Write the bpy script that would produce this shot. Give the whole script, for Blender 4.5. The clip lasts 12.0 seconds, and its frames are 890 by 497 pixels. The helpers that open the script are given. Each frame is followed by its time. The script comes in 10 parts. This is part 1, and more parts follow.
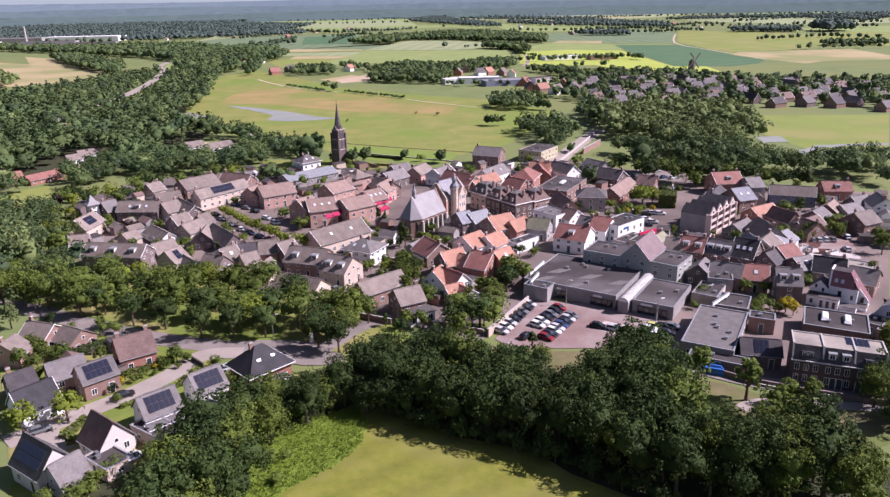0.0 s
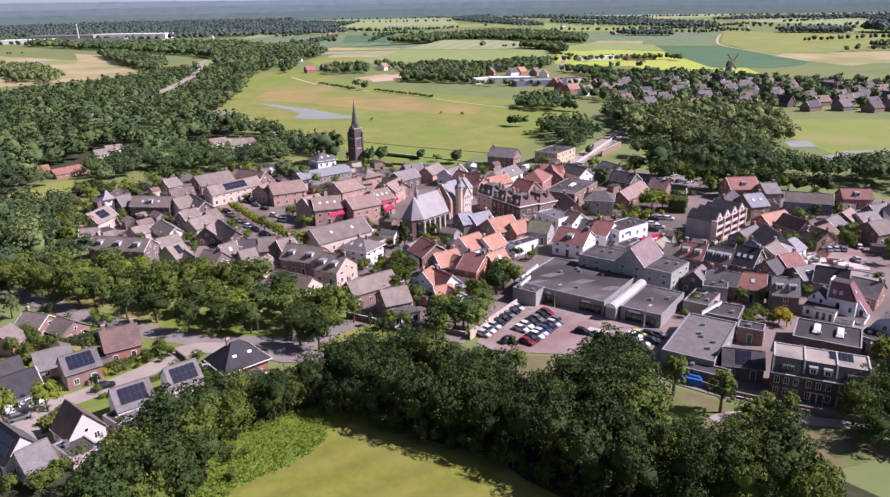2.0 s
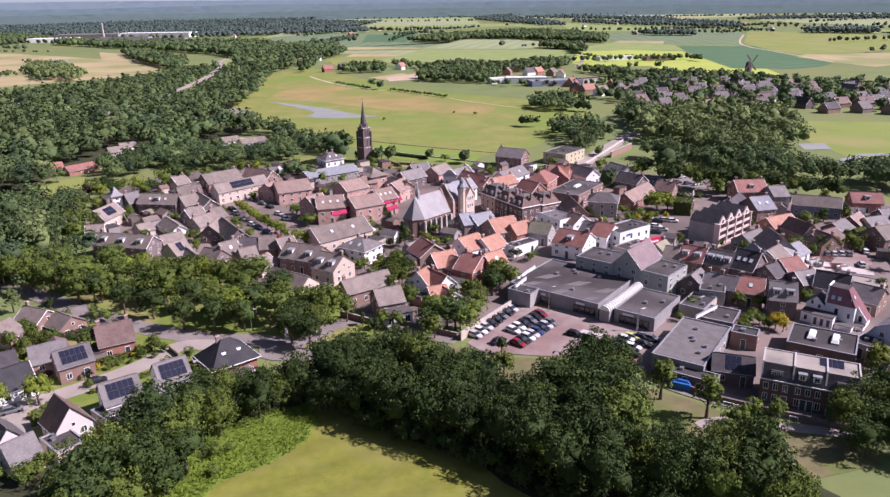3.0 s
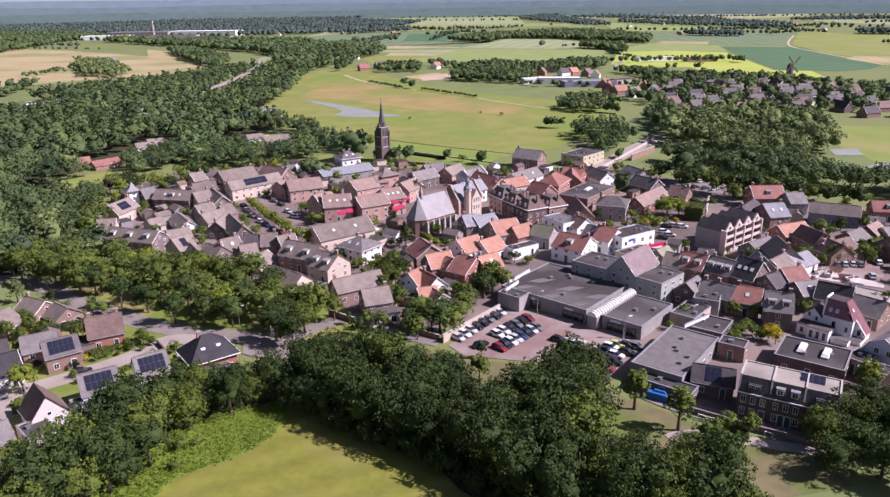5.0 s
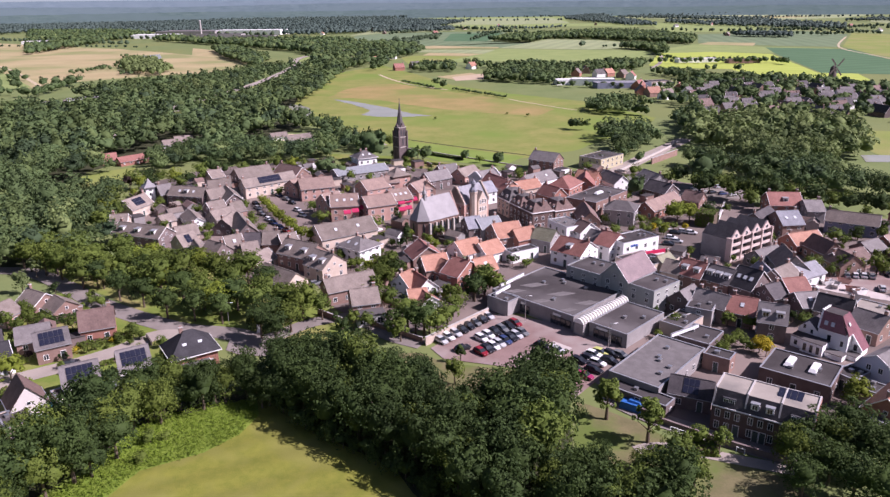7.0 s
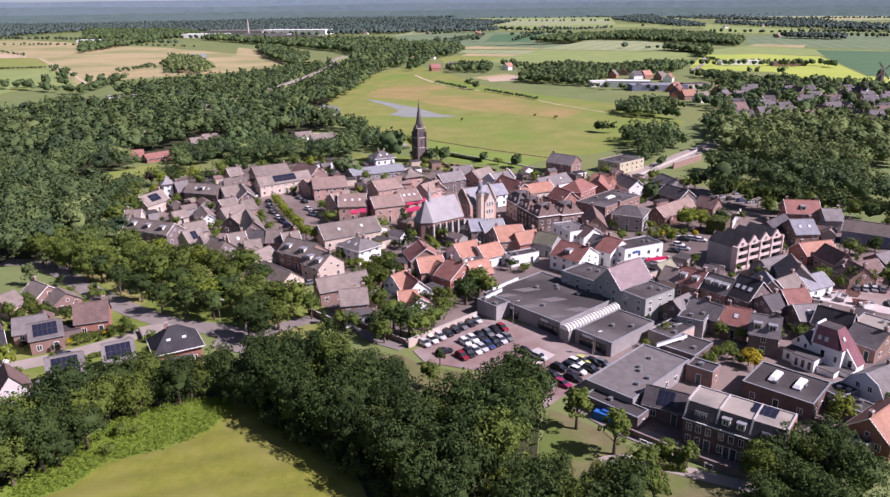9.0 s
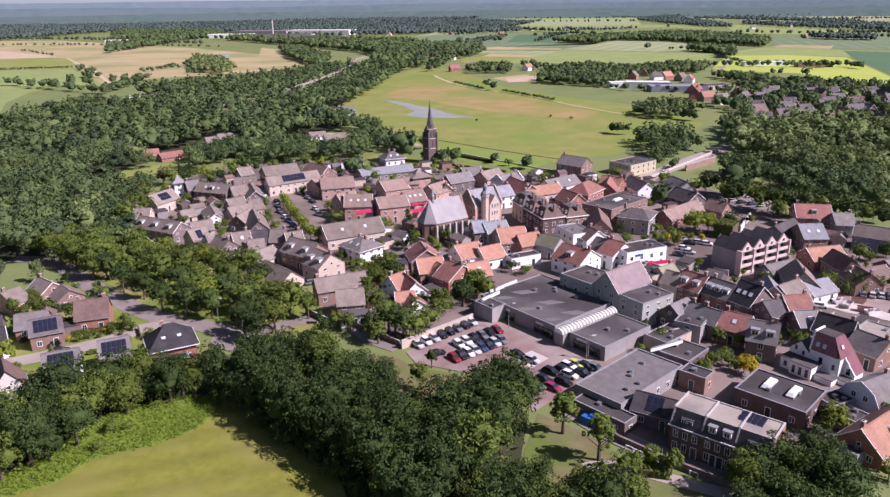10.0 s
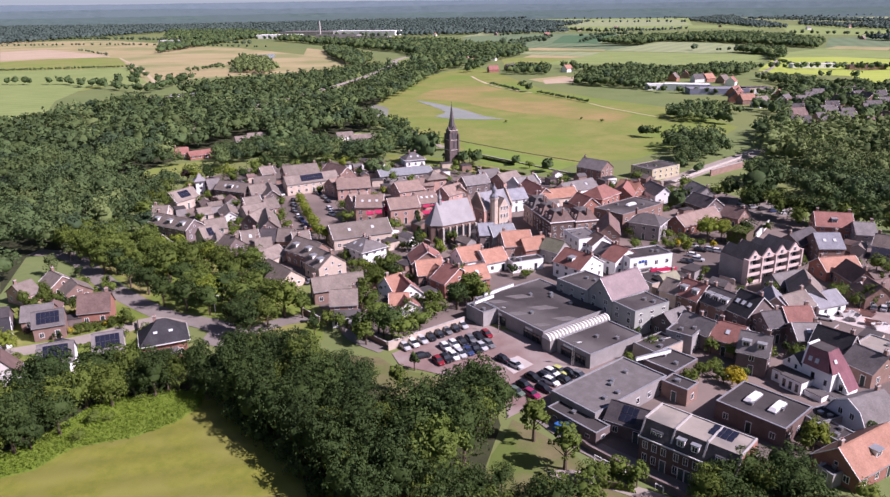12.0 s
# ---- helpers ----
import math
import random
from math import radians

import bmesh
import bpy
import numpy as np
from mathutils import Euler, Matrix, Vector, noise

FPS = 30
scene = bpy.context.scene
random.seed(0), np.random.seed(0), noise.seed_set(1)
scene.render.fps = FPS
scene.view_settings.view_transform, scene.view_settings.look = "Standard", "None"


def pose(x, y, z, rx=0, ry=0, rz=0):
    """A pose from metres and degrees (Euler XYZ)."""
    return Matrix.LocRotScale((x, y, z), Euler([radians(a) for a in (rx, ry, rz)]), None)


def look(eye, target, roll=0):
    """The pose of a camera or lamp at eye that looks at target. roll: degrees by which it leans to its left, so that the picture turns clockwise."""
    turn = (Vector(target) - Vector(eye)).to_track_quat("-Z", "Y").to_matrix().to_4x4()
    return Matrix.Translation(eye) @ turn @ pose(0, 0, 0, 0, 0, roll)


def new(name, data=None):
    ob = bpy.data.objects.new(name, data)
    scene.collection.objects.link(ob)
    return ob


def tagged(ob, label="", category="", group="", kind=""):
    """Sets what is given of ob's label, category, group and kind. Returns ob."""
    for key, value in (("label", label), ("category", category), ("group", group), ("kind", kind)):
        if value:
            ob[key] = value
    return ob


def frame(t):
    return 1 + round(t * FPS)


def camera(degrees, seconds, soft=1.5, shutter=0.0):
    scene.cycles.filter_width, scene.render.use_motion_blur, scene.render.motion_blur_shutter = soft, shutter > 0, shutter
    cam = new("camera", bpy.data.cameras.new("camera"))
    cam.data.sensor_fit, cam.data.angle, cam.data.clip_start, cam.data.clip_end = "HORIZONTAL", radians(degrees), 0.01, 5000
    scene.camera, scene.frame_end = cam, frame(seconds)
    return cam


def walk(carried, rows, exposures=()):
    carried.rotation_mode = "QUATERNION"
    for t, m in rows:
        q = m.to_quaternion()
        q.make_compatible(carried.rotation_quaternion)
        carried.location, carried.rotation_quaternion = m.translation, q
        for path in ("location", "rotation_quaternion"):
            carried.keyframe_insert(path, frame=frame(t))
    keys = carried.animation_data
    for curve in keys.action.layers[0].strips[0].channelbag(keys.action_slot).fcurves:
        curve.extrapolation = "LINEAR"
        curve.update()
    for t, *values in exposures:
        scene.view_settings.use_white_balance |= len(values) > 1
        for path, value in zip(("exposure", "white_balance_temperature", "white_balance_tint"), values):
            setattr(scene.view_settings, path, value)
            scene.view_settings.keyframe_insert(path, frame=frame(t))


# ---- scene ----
PATH = [
    (0, look((-40.85, -229.57, 75.25), (-23.41, -136.57, 42.87), -1.12)),
    (0.5, look((-37.48, -230.07, 75.33), (-21.45, -136.83, 42.94), -1.08)),
    (1, look((-34.11, -230.56, 75.40), (-19.49, -137.09, 43.01), -1.04)),
    (1.5, look((-30.74, -231.02, 75.48), (-17.53, -137.34, 43.08), -1.00)),
    (2, look((-27.36, -231.44, 75.56), (-15.57, -137.58, 43.15), -0.97)),
    (2.5, look((-23.97, -231.82, 75.62), (-13.61, -137.79, 43.20), -0.94)),
    (3, look((-20.57, -232.15, 75.69), (-11.67, -137.97, 43.25), -0.91)),
    (5, look((-6.81, -232.35, 75.91), (-3.85, -137.81, 43.45), -0.80)),
    (5.5, look((-3.40, -232.19, 75.95), (-1.92, -137.62, 43.49), -0.79)),
    (6, look((0.00, -232.00, 76.00), (0.00, -137.42, 43.54), -0.77)),
    (6.5, look((3.41, -231.77, 76.05), (1.93, -137.20, 43.60), -0.75)),
    (7, look((6.81, -231.51, 76.10), (3.86, -136.96, 43.68), -0.74)),
    (9, look((20.49, -229.87, 76.28), (11.46, -135.67, 43.96), -0.66)),
    (9.5, look((23.83, -229.33, 76.34), (13.20, -135.29, 44.06), -0.68)),
    (10, look((27.16, -228.77, 76.40), (14.91, -134.91, 44.16), -0.71)),
    (10.5, look((30.48, -228.18, 76.47), (16.62, -134.53, 44.26), -0.74)),
    (11, look((33.79, -227.57, 76.54), (18.32, -134.16, 44.37), -0.76)),
    (11.5, look((37.12, -226.94, 76.61), (20.07, -133.79, 44.48), -0.79)),
    (12, look((40.46, -226.31, 76.69), (21.86, -133.44, 44.59), -0.82)),
]
cam = camera(63.62, 12.0, soft=1.4)
walk(cam, PATH, exposures=[(0, 0.68, 5900, 35), (12, 0.57, 5950, 35.5)])

# ---- light: clear summer sky, sun from the east side of the town ----
SUN_ELEVATION, SUN_AZIMUTH = 42.0, -10.0   # degrees; azimuth from +x towards +y
world = bpy.data.worlds.new("sky")
scene.world = world
world.use_nodes = True
wn = world.node_tree
sky = wn.nodes.new("ShaderNodeTexSky")
sky.sky_type, sky.sun_disc = "NISHITA", False
sky.sun_elevation, sky.sun_rotation = radians(SUN_ELEVATION), radians(90 - SUN_AZIMUTH)
sky.air_density, sky.dust_density, sky.ozone_density = 1.0, 1.6, 1.0
wn.nodes["Background"].inputs["Strength"].default_value = 0.042
wn.links.new(sky.outputs["Color"], wn.nodes["Background"].inputs["Color"])
sun = new("sun", bpy.data.lights.new("sun", "SUN"))
sun.data.energy, sun.data.angle, sun.data.color = 5.0, radians(0.53), (1.0, 0.94, 0.86)
se, sa = radians(SUN_ELEVATION), radians(SUN_AZIMUTH)
sun.matrix_world = look((0, 0, 0), (-math.cos(se) * math.cos(sa), -math.cos(se) * math.sin(sa), -math.sin(se)))

# ---- materials ----
MATS = {}


def surface(name, c1, c2, scale=0.6, rough=0.85, bump=0.0, metal=0.0, fine=8.0, vary=0.0, spec=0.3, c3=None, big=0.03, rows=None):
    """A procedural surface: two tones mixed by coarse and fine noise, an optional third tone in large
    blotches, a little brightness change from object to object, fine relief."""
    m = bpy.data.materials.new(name)
    m.use_nodes = True
    nt = m.node_tree
    p = nt.nodes["Principled BSDF"]
    p.inputs["Roughness"].default_value, p.inputs["Metallic"].default_value = rough, metal
    p.inputs["Specular IOR Level"].default_value = spec
    co = nt.nodes.new("ShaderNodeTexCoord")

    def noise_node(s, detail=4.0):
        n = nt.nodes.new("ShaderNodeTexNoise")
        n.inputs["Scale"].default_value, n.inputs["Detail"].default_value = s, detail
        nt.links.new(co.outputs["Object"], n.inputs["Vector"])
        return n

    def mix(a, b, f):
        x = nt.nodes.new("ShaderNodeMix")
        x.data_type = "RGBA"
        for i, v in ((6, a), (7, b)):
            if isinstance(v, tuple):
                x.inputs[i].default_value = (*v, 1)
            else:
                nt.links.new(v, x.inputs[i])
        nt.links.new(f, x.inputs[0])
        return x.outputs[2]

    def ramp(n, lo, hi):
        r = nt.nodes.new("ShaderNodeMapRange")
        r.inputs["From Min"].default_value, r.inputs["From Max"].default_value = lo, hi
        nt.links.new(n.outputs["Fac"], r.inputs["Value"])
        return r.outputs["Result"]
    n1, n2 = noise_node(scale), noise_node(fine, 6.0)
    add = nt.nodes.new("ShaderNodeMath")
    add.operation, add.use_clamp = "MULTIPLY_ADD", True
    nt.links.new(ramp(n1, 0.35, 0.65), add.inputs[0])
    add.inputs[1].default_value = 0.6
    half = nt.nodes.new("ShaderNodeMath")
    half.operation = "MULTIPLY"
    half.inputs[1].default_value = 0.4
    nt.links.new(ramp(n2, 0.3, 0.7), half.inputs[0])
    nt.links.new(half.outputs[0], add.inputs[2])
    col = mix(c1, c2, add.outputs[0])
    if c3:
        n3 = noise_node(big, 5.0)
        col = mix(col, c3, ramp(n3, 0.45, 0.62))
    if rows:
        wv = nt.nodes.new("ShaderNodeTexWave")
        wv.inputs["Scale"].default_value, wv.inputs["Distortion"].default_value, wv.inputs["Detail"].default_value = rows[0], 2.5, 3.0
        wv.inputs["Detail Scale"].default_value = 0.4
        mp = nt.nodes.new("ShaderNodeMapping")
        mp.inputs["Rotation"].default_value = (0, 0, radians(rows[1]))
        nt.links.new(co.outputs["Object"], mp.inputs["Vector"])
        nt.links.new(mp.outputs["Vector"], wv.inputs["Vector"])
        rr = nt.nodes.new("ShaderNodeMapRange")
        rr.inputs["To Min"].default_value, rr.inputs["To Max"].default_value = 1 - rows[2], 1 + rows[2]
        nt.links.new(wv.outputs["Fac"], rr.inputs["Value"])
        hr_ = nt.nodes.new("ShaderNodeHueSaturation")
        nt.links.new(rr.outputs["Result"], hr_.inputs["Value"])
        nt.links.new(col, hr_.inputs["Color"])
        col = hr_.outputs["Color"]
    if vary:
        info = nt.nodes.new("ShaderNodeObjectInfo")
        r = nt.nodes.new("ShaderNodeMapRange")
        r.inputs["To Min"].default_value, r.inputs["To Max"].default_value = 1 - vary, 1 + vary
        nt.links.new(info.outputs["Random"], r.inputs["Value"])
        hs = nt.nodes.new("ShaderNodeHueSaturation")
        nt.links.new(r.outputs["Result"], hs.inputs["Value"])
        nt.links.new(col, hs.inputs["Color"])
        col = hs.outputs["Color"]
    nt.links.new(col, p.inputs["Base Color"])
    if bump:
        b = nt.nodes.new("ShaderNodeBump")
        b.inputs["Strength"].default_value, b.inputs["Distance"].default_value = bump, 0.05
        nt.links.new(n2.outputs["Fac"], b.inputs["Height"])
        nt.links.new(b.outputs["Normal"], p.inputs["Normal"])
    MATS[name] = m
    return m


def tiled(name, c1, c2, row=0.30, rough=0.75, vary=0.12):
    """Roof tiles or slates: courses parallel to the eaves, single tiles of uneven tone, weathered in blotches."""
    lo = tuple(v * 0.90 for v in c1)
    hi = tuple(v * 0.96 for v in c2)
    m = surface(name, lo, hi, 0.5, rough, 0.0, 0.0, 5.0, vary)
    nt = m.node_tree
    p = nt.nodes["Principled BSDF"]
    co = nt.nodes["Texture Coordinate"]
    w = nt.nodes.new("ShaderNodeTexWave")
    w.wave_type, w.bands_direction, w.wave_profile = "BANDS", "Z", "SAW"
    w.inputs["Scale"].default_value = 0.314 / (row * 0.7)
    w.inputs["Distortion"].default_value = 0.4
    nt.links.new(co.outputs["Object"], w.inputs["Vector"])
    b = nt.nodes.new("ShaderNodeBump")
    b.inputs["Strength"].default_value, b.inputs["Distance"].default_value = 0.6, 0.05
    nt.links.new(w.outputs["Fac"], b.inputs["Height"])
    nt.links.new(b.outputs["Normal"], p.inputs["Normal"])
    # single tiles a little lighter or darker
    v = nt.nodes.new("ShaderNodeTexVoronoi")
    v.inputs["Scale"].default_value = 3.4
    nt.links.new(co.outputs["Object"], v.inputs["Vector"])
    old = p.inputs["Base Color"].links[0].from_socket
    hs = nt.nodes.new("ShaderNodeHueSaturation")
    r = nt.nodes.new("ShaderNodeMapRange")
    r.inputs["To Min"].default_value, r.inputs["To Max"].default_value = 0.90, 1.10
    sep = nt.nodes.new("ShaderNodeSeparateColor")
    nt.links.new(v.outputs["Color"], sep.inputs[0])
    nt.links.new(sep.outputs[0], r.inputs["Value"])
    nt.links.new(r.outputs["Result"], hs.inputs["Value"])
    nt.links.new(old, hs.inputs["Color"])
    nt.links.new(hs.outputs["Color"], p.inputs["Base Color"])
    return m


def leafy(name, dark, light, yellow):
    """Foliage: greens that differ from leaf clump to leaf clump and from tree to tree, a little light shining through."""
    m = bpy.data.materials.new(name)
    m.use_nodes = True
    nt = m.node_tree
    p = nt.nodes["Principled BSDF"]
    p.inputs["Roughness"].default_value, p.inputs["Specular IOR Level"].default_value = 0.7, 0.10
    geo, info = nt.nodes.new("ShaderNodeNewGeometry"), nt.nodes.new("ShaderNodeObjectInfo")
    r = nt.nodes.new("ShaderNodeValToRGB")
    soft = [tuple(a + (b - a) * k for a, b in zip(dark, light)) for k in (0.12, 0.88)]
    r.color_ramp.elements[0].color, r.color_ramp.elements[1].color = (*soft[0], 1), (*soft[1], 1)
    nt.links.new(geo.outputs["Random Per Island"], r.inputs["Fac"])
    tint = nt.nodes.new("ShaderNodeMix")
    tint.data_type = "RGBA"
    tint.inputs[7].default_value = (*yellow, 1)
    f = nt.nodes.new("ShaderNodeMath")
    f.operation = "MULTIPLY"
    f.inputs[1].default_value = 0.4
    nt.links.new(info.outputs["Random"], f.inputs[0])
    nt.links.new(f.outputs[0], tint.inputs[0])
    nt.links.new(r.outputs["Color"], tint.inputs[6])
    n = nt.nodes.new("ShaderNodeTexNoise")
    n.inputs["Scale"].default_value = 0.045
    nt.links.new(geo.outputs["Position"], n.inputs["Vector"])
    mr = nt.nodes.new("ShaderNodeMapRange")
    mr.inputs["From Min"].default_value, mr.inputs["From Max"].default_value = 0.35, 0.65
    mr.inputs["To Min"].default_value, mr.inputs["To Max"].default_value = 0.78, 1.25
    nt.links.new(n.outputs["Fac"], mr.inputs["Value"])
    n2 = nt.nodes.new("ShaderNodeTexNoise")
    n2.inputs["Scale"].default_value, n2.inputs["Detail"].default_value = 0.8, 5.0
    nt.links.new(geo.outputs["Position"], n2.inputs["Vector"])
    b = nt.nodes.new("ShaderNodeBump")
    b.inputs["Strength"].default_value, b.inputs["Distance"].default_value = 0.5, 0.3
    nt.links.new(n2.outputs["Fac"], b.inputs["Height"])
    nt.links.new(b.outputs["Normal"], p.inputs["Normal"])
    hs = nt.nodes.new("ShaderNodeHueSaturation")
    nt.links.new(mr.outputs["Result"], hs.inputs["Value"])
    nt.links.new(tint.outputs[2], hs.inputs["Color"])
    nt.links.new(hs.outputs["Color"], p.inputs["Base Color"])
    t = nt.nodes.new("ShaderNodeBsdfTranslucent")
    nt.links.new(hs.outputs["Color"], t.inputs["Color"])
    x = nt.nodes.new("ShaderNodeMixShader")
    x.inputs[0].default_value = 0.22
    nt.links.new(p.outputs[0], x.inputs[1])
    nt.links.new(t.outputs[0], x.inputs[2])
    nt.links.new(x.outputs[0], nt.nodes["Material Output"].inputs["Surface"])
    MATS[name] = m
    return m


leafy("leaf_dark", (0.023, 0.042, 0.014), (0.054, 0.085, 0.026), (0.072, 0.108, 0.024))
leafy("leaf_weed", (0.110, 0.180, 0.018), (0.180, 0.260, 0.030), (0.190, 0.250, 0.028))
leafy("leaf_mid", (0.060, 0.094, 0.019), (0.114, 0.154, 0.033), (0.150, 0.185, 0.030))
leafy("leaf_wood", (0.064, 0.104, 0.040), (0.084, 0.128, 0.050), (0.098, 0.136, 0.050))
leafy("leaf_woodlight", (0.082, 0.122, 0.042), (0.102, 0.144, 0.052), (0.116, 0.152, 0.052))
leafy("leaf_wooddark", (0.040, 0.068, 0.034), (0.054, 0.086, 0.042), (0.062, 0.092, 0.042))
leafy("leaf_pale", (0.118, 0.162, 0.058), (0.168, 0.215, 0.082), (0.165, 0.208, 0.070))
leafy("leaf_bright", (0.100, 0.145, 0.018), (0.175, 0.225, 0.034), (0.200, 0.220, 0.028))
leafy("leaf_yellow", (0.300, 0.240, 0.015), (0.480, 0.390, 0.030), (0.450, 0.380, 0.020))
leafy("leaf_purple", (0.035, 0.020, 0.025), (0.065, 0.040, 0.040), (0.060, 0.050, 0.030))
# the next two are bluer leaf greens with distance haze painted in
leafy("leaf_haze_far", (0.066, 0.098, 0.086), (0.092, 0.128, 0.108), (0.098, 0.132, 0.104))
leafy("leaf_haze_mid", (0.062, 0.096, 0.054), (0.082, 0.118, 0.064), (0.090, 0.124, 0.064))
surface("bark", (0.09, 0.065, 0.045), (0.16, 0.125, 0.09), 3, 0.9, 0.5)

# grass, straw and crop colours below carry extra blue as painted haze
surface("grass", (0.118, 0.162, 0.050), (0.168, 0.205, 0.074), 0.03, 0.95, 0.3, fine=0.4, c3=(0.165, 0.190, 0.062), big=0.008)
surface("meadow", (0.150, 0.192, 0.036), (0.250, 0.240, 0.070), 0.06, 0.95, 0.4, fine=0.35, c3=(0.150, 0.215, 0.036), big=0.014)
surface("tawny", (0.225, 0.196, 0.060), (0.330, 0.240, 0.096), 0.05, 0.95, 0.4, fine=0.35, c3=(0.185, 0.210, 0.050), big=0.016)
surface("straw", (0.330, 0.270, 0.135), (0.400, 0.330, 0.176), 0.02, 0.95, 0.2, fine=0.2, c3=(0.230, 0.240, 0.095), big=0.009)
surface("limegrass", (0.180, 0.240, 0.074), (0.240, 0.290, 0.098), 0.03, 0.95, 0.2, fine=0.4, rows=(0.02, 60, 0.06))
surface("pasture", (0.160, 0.212, 0.042), (0.215, 0.252, 0.058), 0.03, 0.95, 0.2, fine=0.4, c3=(0.235, 0.235, 0.075), big=0.02)
surface("lime", (0.300, 0.375, 0.060), (0.355, 0.415, 0.080), 0.02, 0.95, 0.2, fine=0.3, rows=(0.015, 80, 0.05))
surface("crop", (0.060, 0.130, 0.056), (0.080, 0.155, 0.073), 0.02, 0.95, 0.2, fine=0.3, rows=(0.012, 70, 0.08))
surface("crop2", (0.115, 0.172, 0.084), (0.155, 0.205, 0.107), 0.02, 0.95, 0.2, fine=0.3, rows=(0.012, 10, 0.08))
surface("palecrop", (0.220, 0.270, 0.130), (0.280, 0.310, 0.162), 0.02, 0.95, 0.2, fine=0.3, rows=(0.012, 20, 0.08))
surface("freshgrass", (0.140, 0.210, 0.034), (0.185, 0.250, 0.050), 0.08, 0.95, 0.3, fine=0.8)
surface("wornlawn", (0.120, 0.112, 0.050), (0.185, 0.160, 0.078), 0.3, 0.95, 0.3, fine=2.5, c3=(0.105, 0.145, 0.030), big=0.09)
surface("lawn", (0.110, 0.160, 0.025), (0.180, 0.220, 0.040), 0.15, 0.95, 0.3, fine=2.0, c3=(0.25, 0.22, 0.08), big=0.06)
surface("mown", (0.134, 0.152, 0.020), (0.204, 0.204, 0.032), 0.5, 0.95, 0.8, fine=5.0, c3=(0.190, 0.190, 0.040), big=0.12, rows=(0.045, 63, 0.09))
surface("weeds", (0.110, 0.175, 0.018), (0.180, 0.240, 0.030), 0.5, 0.9, 0.8, fine=3.0)
# leaf litter darkened so its colour holds the shade under the trees
surface("litter_shade", (0.030, 0.036, 0.014), (0.055, 0.058, 0.026), 0.4, 0.95, 0.5, fine=3.0)
surface("dryverge", (0.200, 0.190, 0.060), (0.330, 0.270, 0.130), 0.2, 0.95, 0.3, fine=2.5, c3=(0.13, 0.19, 0.03), big=0.07)
surface("paving", (0.105, 0.082, 0.073), (0.165, 0.134, 0.120), 0.08, 0.9, 0.2, fine=3.0, c3=(0.22, 0.172, 0.150), big=0.03)
surface("redpaving", (0.190, 0.125, 0.112), (0.265, 0.180, 0.162), 0.15, 0.9, 0.2, fine=4.0, c3=(0.29, 0.235, 0.215), big=0.08)
surface("lightpaving", (0.420, 0.370, 0.340), (0.520, 0.460, 0.430), 0.3, 0.9, 0.2, fine=4.0)
surface("gravel", (0.270, 0.240, 0.205), (0.360, 0.322, 0.278), 0.25, 0.95, 0.3, fine=5.0, c3=(0.22, 0.20, 0.178), big=0.15)
surface("lightroad", (0.270, 0.232, 0.200), (0.350, 0.305, 0.265), 0.15, 0.9, 0.1, fine=3.0)
surface("asphalt", (0.175, 0.152, 0.136), (0.250, 0.220, 0.198), 0.2, 0.9, 0.1, fine=4.0)
surface("sandfield", (0.400, 0.310, 0.210), (0.470, 0.370, 0.260), 0.02, 0.95, 0.2, fine=0.2, rows=(0.03, 40, 0.05))
surface("sand", (0.400, 0.330, 0.210), (0.500, 0.420, 0.280), 0.1, 0.95, 0.1, fine=2.0)
# pale base colour paints in the bright sky that the water reflects
surface("water", (0.290, 0.300, 0.245), (0.350, 0.355, 0.295), 0.05, 0.2, 0.0, spec=0.3)
surface("brick_tower", (0.105, 0.080, 0.080), (0.165, 0.128, 0.126), 0.8, 0.9, 0.3)
# hill colours turn paler and bluer layer by layer: painted haze
surface("haze_ridge_near", (0.069, 0.108, 0.103), (0.108, 0.152, 0.141), 0.02, 1.0, 0.0, fine=0.08, spec=0.0, c3=(0.094, 0.135, 0.132), big=0.004)
surface("haze_ridge_mid", (0.089, 0.129, 0.141), (0.123, 0.166, 0.176), 0.02, 1.0, 0.0, fine=0.08, spec=0.0, c3=(0.112, 0.154, 0.164), big=0.004)
surface("haze_ridge_far", (0.114, 0.156, 0.182), (0.141, 0.185, 0.212), 0.02, 1.0, 0.0, fine=0.08, spec=0.0, c3=(0.133, 0.175, 0.201), big=0.004)

